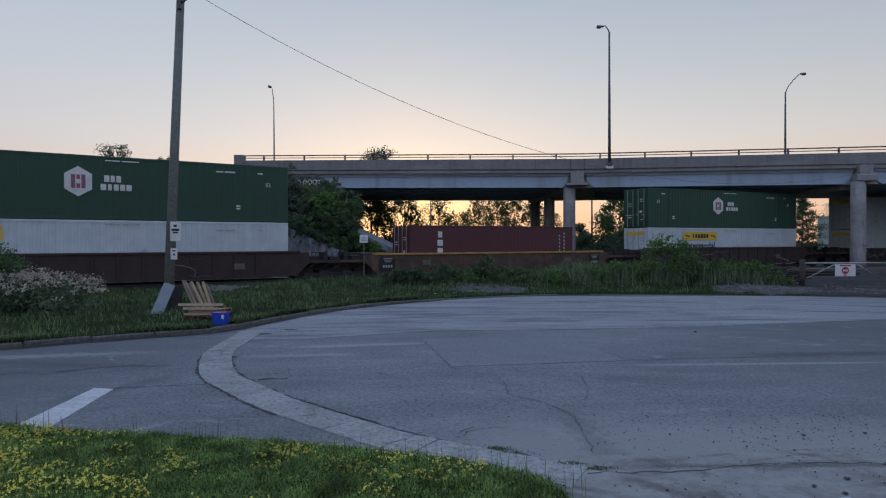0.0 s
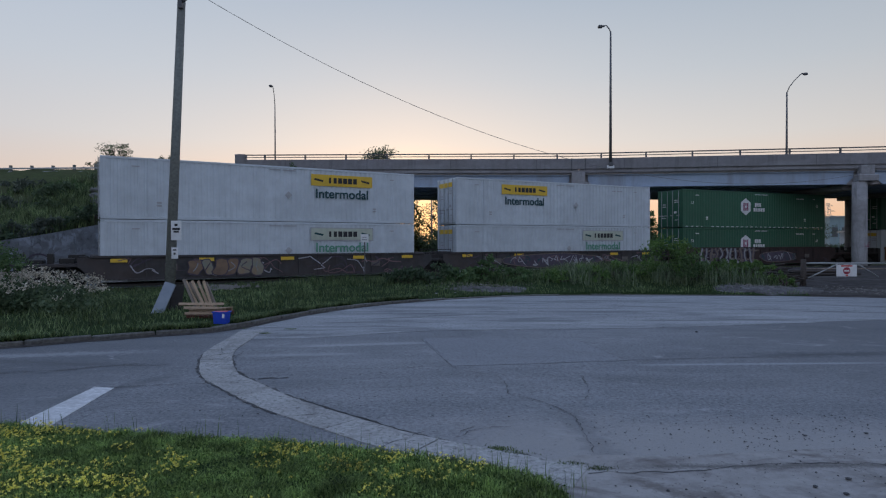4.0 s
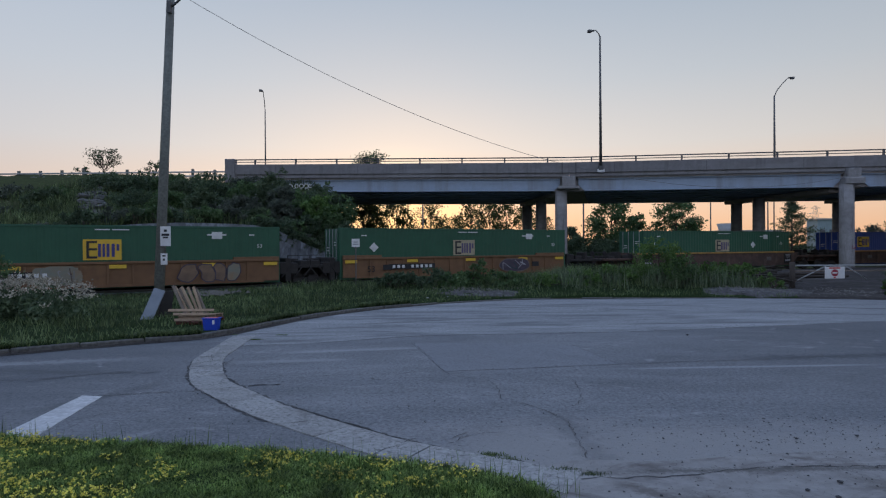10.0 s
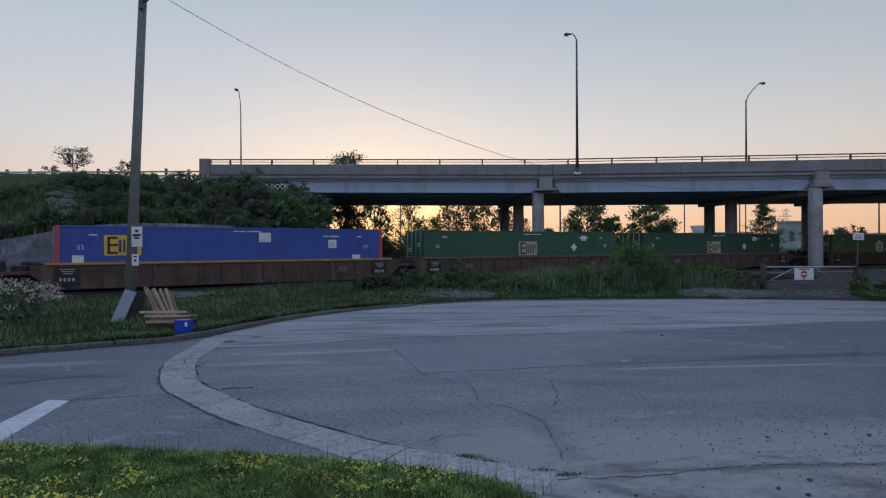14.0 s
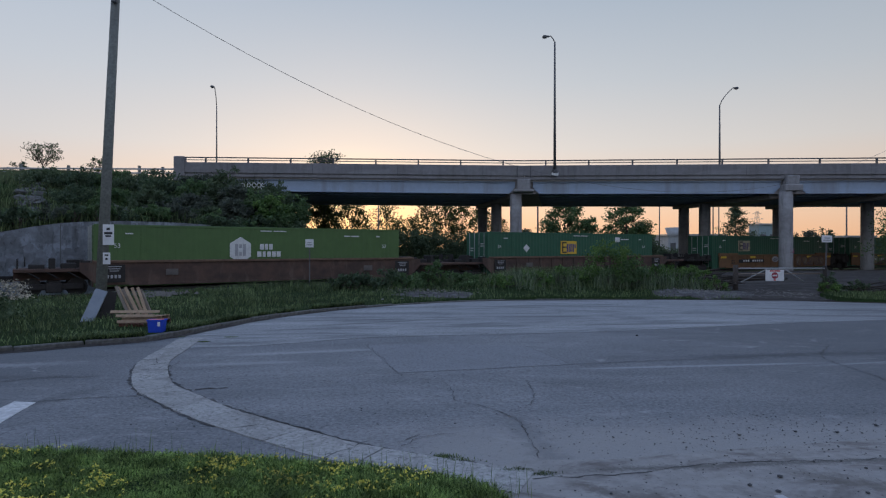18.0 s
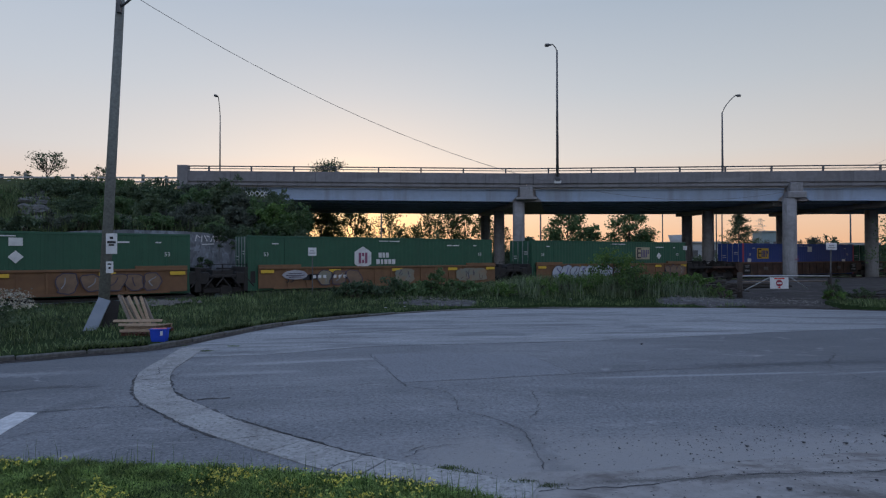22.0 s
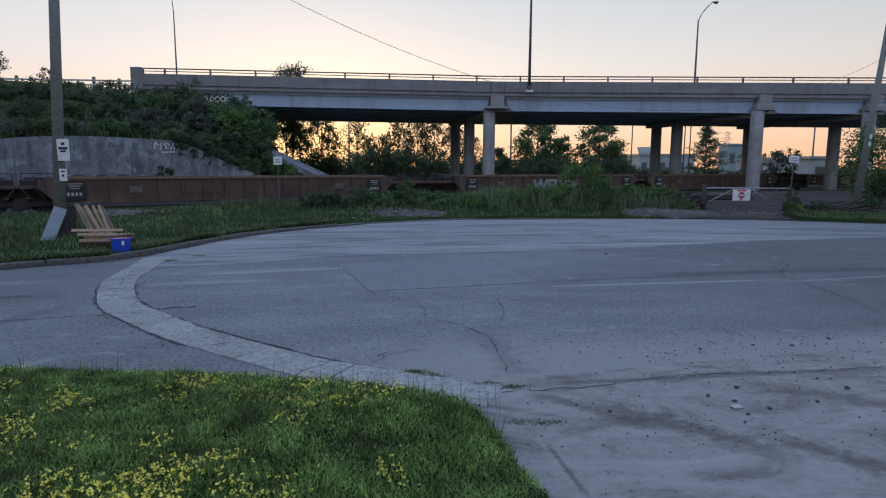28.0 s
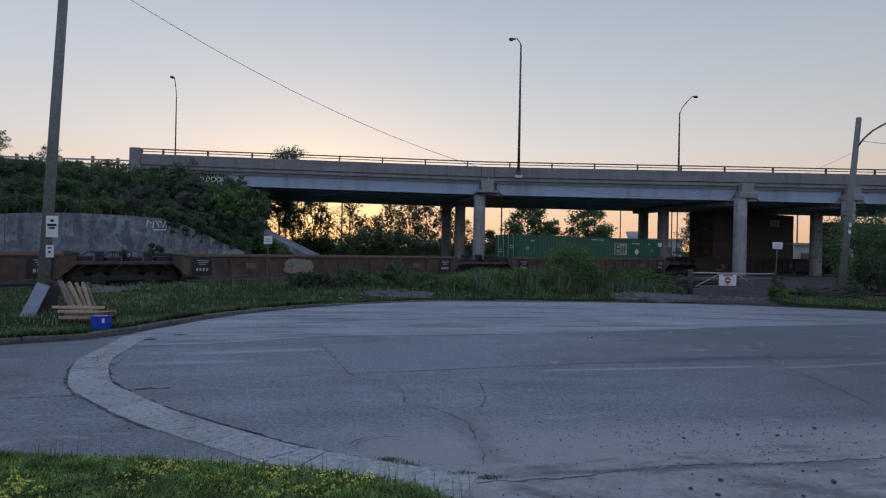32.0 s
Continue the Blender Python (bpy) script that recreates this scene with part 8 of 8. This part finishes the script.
for k in range(64):
    right = k >= 34
    x, y, z, L, r = random.uniform(*((20.0, 25.5) if right else (11.0, 15.2))), random.uniform(*((25.6, 28.6) if right else (28.3, 31.5))), random.uniform(0.14, 0.3 if right else 0.75), random.uniform(0.9, 2.2), random.uniform(0.02, 0.05)
    br = part("branch", lambda bm: pipe(bm, [(0, 0, 0), (L * 0.5, random.uniform(-0.15, 0.15), random.uniform(-0.05, 0.15)), (L, 0, random.uniform(-0.1, 0.2))], r, 5), M["old_wood"])
    br.matrix_basis = pose(x, y, z, 0, random.uniform(-8, 8), random.uniform(-35, 35))
    tagged(br, "dead grey branch in a heap beside the gate", "branch", "heap of logs")

# litter and stones
def stone(x, y, r, z=0.008):
    rr = random.Random(int(x * 977 + y * 131))

    def make(bm):
        bmesh.ops.create_icosphere(bm, subdivisions=1, radius=r * 0.8)
        for v in bm.verts:
            v.co *= rr.uniform(0.7, 1.25)
            v.co.z *= 0.5
    s = part("stone", make, M["tar"])
    s.matrix_basis = pose(x, y, z + r * 0.35, 0, 0, rr.uniform(0, 360))
    tagged(s, "small dark lump of broken asphalt on the ground", "stone", "loose stones")


for x, y, r in ((3.32, 5.31, 0.035), (3.11, 4.99, 0.03), (3.32, 4.81, 0.028), (3.06, 4.71, 0.025), (4.35, 5.2, 0.04), (3.84, 4.92, 0.025), (4.26, 5.48, 0.02), (2.94, 5.13, 0.03), (1.67, 5.01, 0.02), (1.92, 4.87, 0.02), (5.27, 14.03, 0.045), (4.3, 6.6, 0.03), (3.6, 6.5, 0.028), (4.75, 6.55, 0.032), (5.4, 6.8, 0.03)):
    stone(x, y, r)
# fine grit
g = np.random.default_rng(51)
gx, gy = np.concatenate([g.normal(4.2, 1.8, 700), g.uniform(1.2, 6, 420), g.uniform(-4, 1.5, 260)]), np.concatenate([g.normal(6.7, 0.5, 700), g.uniform(4.1, 7.4, 420), g.uniform(6.5, 10, 260)])
ok = (gx > -4) & (gy > 4) & (gx > 0.95 - 0.0 * gy) | (gy > 7)
gx, gy = gx[ok], gy[ok]
v, f = [], []
for i, (x, y) in enumerate(zip(gx, gy)):
    r = 0.003 + 0.011 * g.random() ** 2
    o = len(v)
    v += [(x + r * g.uniform(0.7, 1.3), y, 0.008), (x - r * 0.6, y + r * g.uniform(0.6, 1.1), 0.008), (x - r * 0.6, y - r * g.uniform(0.6, 1.1), 0.008), (x, y, 0.008 + r * g.uniform(0.6, 1.2))]
    f += [(o, o + 1, o + 3), (o + 1, o + 2, o + 3), (o + 2, o, o + 3)]
tagged(raw("grit", v, f, M["tar"]), "fine dark grit scattered on the pavement", "grit", kind="stuff")
# scraps of litter on the verge
for x, y, a in ((-1.2, 22.4, 20), (-0.5, 22.9, 70), (3.05, 4.86, 15), (6.4, 25.1, 40)):
    s = part("litter", lambda bm: box(bm, -0.05, 0.05, -0.03, 0.03, 0, 0.012, 0.003), M["ink_grey"], key="litter")
    s.matrix_basis = pose(x, y, 0.012 if y < 10 else verge_z(x, y) + 0.1, 6, 4, a)
    tagged(s, "crumpled white scrap of litter", "litter", "litter")
# loose grit on the bare earth
g = np.random.default_rng(71)
v, f = [], []
for cx, cy, rx, ry, n in ((0.6, 25.0, 1.5, 0.8, 420), (12.3, 25.5, 1.4, 0.9, 420), (16.5, 26.0, 1.5, 1.6, 350)):
    for _ in range(n):
        x, y = g.normal(cx, rx * 0.6), g.normal(cy, ry * 0.6)
        r = 0.012 + 0.035 * g.random() ** 3
        z = (verge_z(x, y) if x < 14 else dirt_z(x, y)) + (0.08 if x < 14 else 0.0)
        o = len(v)
        v += [(x + r, y, z), (x - r * 0.6, y + r * 0.9, z), (x - r * 0.6, y - r * 0.9, z), (x, y, z + r * g.uniform(0.6, 1.1))]
        f += [(o, o + 1, o + 3), (o + 1, o + 2, o + 3), (o + 2, o, o + 3)]
tagged(raw("gravel", v, f, M["gravel"]), "loose grey gravel on bare earth", "gravel", kind="stuff")
# rubble pile on the verge
g = np.random.default_rng(61)
v, f = [], []
for i in range(130):
    x, y = g.normal(-10.0, 0.45), g.normal(24.2, 0.3)
    r, z = g.uniform(0.05, 0.14), verge_z(x, y) + 0.05
    o = len(v)
    v += [(x + r, y, z), (x - r * 0.5, y + r, z), (x - r * 0.6, y - r * 0.9, z), (x, y, z + r * g.uniform(0.6, 1.2))]
    f += [(o, o + 1, o + 3), (o + 1, o + 2, o + 3), (o + 2, o, o + 3)]
tagged(raw("rubble", v, f, M["gravel"]), "grey rubble lying in the verge grass", "rubble", kind="stuff")


# pale rocks and broken concrete bedded in the embankment
rr = random.Random(31)
for i in range(150):
    o0 = rr.uniform(9.0, 25.5)
    s0 = -20.1 + (o0 - 17) * 0.03 + rr.uniform(-0.8, 0.95) * (1.25 if o0 < 14 else 0.85)
    x, y, h = track(s0, o0)
    r = rr.uniform(0.1, 0.3) if i % 4 else rr.uniform(0.35, 0.62)

    def rock(bm):
        bmesh.ops.create_icosphere(bm, subdivisions=2, radius=r)
        for v in bm.verts:
            v.co *= 1 + 0.5 * noise.noise(v.co * 1.6 / r + Vector((i, 0, 0)))
            v.co.z *= 0.45
    rk = part("rock", rock, M["rock"])
    rk.matrix_basis = pose(x, y, bank_z(s0, o0) + 0.16, -14, 0, rr.uniform(0, 360))
    tagged(rk, "pale grey rock bedded in the embankment", "rock", "rocks on the embankment")


# sprayed marks on the wall and the bridge: plain strokes
def wall_mark(s, z, strokes, material, name, label, off=4.28, w=0.07):
    x, y, h = track(s, off)
    root = thing(name, Matrix.Translation((x, y, z)) @ Matrix.Rotation(h, 4, "Z"), label, "graffiti", "sprayed marks")
    for a, b in strokes:
        L = math.hypot(b[0] - a[0], b[1] - a[1])
        p = part("stroke", lambda bm: box(bm, 0, L, -0.004, 0.004, -w / 2, w / 2), material, root)
        p.matrix_basis = pose(a[0], 0, a[1], 0, -math.degrees(math.atan2(b[1] - a[1], b[0] - a[0])), 0)


tag = [((0.0, 0.05), (0.06, 0.42)), ((0.06, 0.42), (0.26, 0.25)), ((0.34, 0.0), (0.36, 0.38)), ((0.5, 0.4), (0.66, 0.05)), ((0.62, 0.38), (0.8, 0.3)), ((0.86, 0.02), (1.0, 0.4)), ((1.0, 0.4), (1.06, 0.04)), ((1.14, 0.36), (1.34, 0.12)), ((1.2, 0.02), (1.4, 0.4)), ((0.35, -0.13), (1.05, -0.1))]
wall_mark(-12.55, 2.95, tag, M["ink_white"], "sprayed_mark", "white sprayed strokes on a concrete wall", w=0.055)
rr = random.Random(9)
for s0 in np.arange(-24.0, -10.8, 0.62):
    s0 = s0 + rr.uniform(-0.3, 0.3)
    x, y, h = track(s0, 4.285)
    root = thing("paint_patch", Matrix.Translation((x, y, rr.uniform(1.3, 1.9))) @ Matrix.Rotation(h, 4, "Z"), "faded patch of old paint on a concrete wall", "graffiti", "paint patches on the wall")
    for k in range(3):
        rx, rz, n = rr.uniform(0.08, 0.36), rr.uniform(0.15, 0.55), 9
        out = [(rx * math.cos(a) * rr.uniform(0.6, 1.25), rz * math.sin(a) * rr.uniform(0.6, 1.25)) for a in (2 * math.pi * i / n for i in range(n))]
        shape(root, "stroke", out, M["wall_paint"] if k else M["wall_grime"], -0.004 * k, rr.uniform(-0.4, 0.4), rr.uniform(-0.3, 0.4))
for s0 in (-24.6, -23.2, -16.3, -15.2, -14.2):
    x, y, h = track(s0, 4.26)
    root = thing("sprayed_mark", Matrix.Translation((x, y, 1.05)) @ Matrix.Rotation(h, 4, "Z"), "dark sprayed loops on a concrete wall", "graffiti", "sprayed marks")
    curve_strip(root, "stroke", [(0.55 * math.cos(a), 0.5 * math.sin(a)) for a in np.arange(-0.2, 3.5, 0.35)], 0.09, M["spray_dark"], 0.0)
    curve_strip(root, "stroke", [(0.36 * math.cos(a), 0.3 * math.sin(a)) for a in np.arange(-0.2, 3.5, 0.35)], 0.06, M["wall_paint"], -0.004)
bm_root = thing("sprayed_mark", pose(-14.9, 52.55, 7.0), "white sprayed rings on a bridge girder", "graffiti", "sprayed marks")
for i in range(9):
    r = rr.uniform(0.13, 0.2)
    cx, cz = (i % 5) * 0.46 + rr.uniform(-0.1, 0.1), 0.55 - (i // 5) * 0.36
    part("stroke", lambda bm: [tube(bm, (cx + r * math.cos(a), 0, cz + r * math.sin(a)), (cx + r * math.cos(a + 0.8), 0, cz + r * math.sin(a + 0.8)), 0.045, 0.045, 5) for a in np.arange(0, 6.2, 0.8)], M["ink_white"], bm_root)
pm = thing("sprayed_mark", pose(30.7, 47.72, 1.9), "reddish sprayed scrawl on a concrete column", "graffiti", "sprayed marks")
for i in range(6):
    part("stroke", lambda bm: tube(bm, (rr.uniform(-0.3, 0.3), 0, rr.uniform(-0.3, 0.3)), (rr.uniform(-0.3, 0.3), 0, rr.uniform(-0.3, 0.3)), 0.02, 0.02, 5), M["ink_plum"], pm)


# ---- far things beyond the bridge ----
def factory(name, x0, x1, y, h, material, roof, label, bays, deep=18.0):
    root = thing(name, pose(x0, y, -0.4), label, "industrial building")
    W = x1 - x0
    part("wall", lambda bm: box(bm, 0, W, 0, deep, 0, h), material, root)
    part("roof", lambda bm: box(bm, -0.3, W + 0.3, -0.3, deep + 0.3, h, h + 0.35), roof, root)
    for i in range(bays):
        x = (i + 0.5) * W / bays
        wdw = part("window", lambda bm: box(bm, -W / bays * 0.28, W / bays * 0.28, -0.08, 0.0, h * 0.45, h * 0.72), M["pole_dark"], root, key=(name, W, bays, h))
        wdw.matrix_basis = pose(x, 0, 0)


factory("warehouse", 50.5, 62, 118, 5.0, M["factory_white"], M["steel"], "low white warehouse with dark windows beyond the bridge", 6)
factory("cabin", 58.9, 63.0, 80, 3.9, M["factory_white"], M["steel"], "small white site cabin beyond the bridge", 1)
factory("warehouse", 84.9, 89.4, 145, 8.3, M["factory_teal"], M["steel"], "tall pale grey-green block beyond the bridge", 2, 4.5)


def tank():
    root = thing("storage_hopper", pose(62, 140, -0.4), "pale steel hopper on legs in the distance", "hopper")
    part("bowl", lambda bm: (tube(bm, (0, 0, 4.2), (0, 0, 7.4), 1.7, 2.7, 16),), M["factory_white"], root)
    for x, y in ((-1.2, -1.2), (1.2, -1.2), (-1.2, 1.2), (1.2, 1.2)):
        part("leg", lambda bm: tube(bm, (x, y, 0), (x, y, 4.6), 0.15, 0.15, 6), M["steel"], root)


tank()


def pylon():
    root = thing("power_pylon", pose(262, 450, -0.4), "distant steel lattice power pylon", "pylon")

    def lattice(bm):
        for sx in (-1, 1):
            for sy in (-1, 1):
                tube(bm, (3.2 * sx, 3.2 * sy, 0), (0.6 * sx, 0.6 * sy, 31), 0.14, 0.1, 4)
        for i in range(9):
            z0, z1 = i * 3.4, (i + 1) * 3.4
            a, b = 3.2 - 2.6 * z0 / 31, 3.2 - 2.6 * z1 / 31
            tube(bm, (-a, -a, z0), (b, -b, z1), 0.06, 0.06, 4)
            tube(bm, (a, -a, z0), (-b, -b, z1), 0.06, 0.06, 4)
    part("lattice_mast", lattice, M["steel"], root)
    for z, w in ((21, 6.5), (25, 5.0), (29, 3.6)):
        part("cross_arm", lambda bm: (tube(bm, (-w, 0, z), (w, 0, z), 0.1, 0.1, 4), tube(bm, (-w, 0, z), (0, 0, z + 1.6), 0.1, 0.1, 4), tube(bm, (w, 0, z), (0, 0, z + 1.6), 0.1, 0.1, 4)), M["steel"], root)


pylon()
for x, y, h in ((45.4, 110, 10.5), (55.6, 110, 11.2), (56.7, 110, 11.2), (66.6, 90, 10.2), (16.4, 80, 9.5), (-5.2, 85, 9.5), (61, 112, 9.5)):
    p = part("far_pole", lambda bm: tube(bm, (0, 0, 0), (0, 0, h), 0.14, 0.1, 7), M["pole_dark"])
    p.matrix_basis = pose(x, y, -0.4)
    tagged(p, "thin dark pole standing beyond the bridge", "pole", "far poles")


motions()
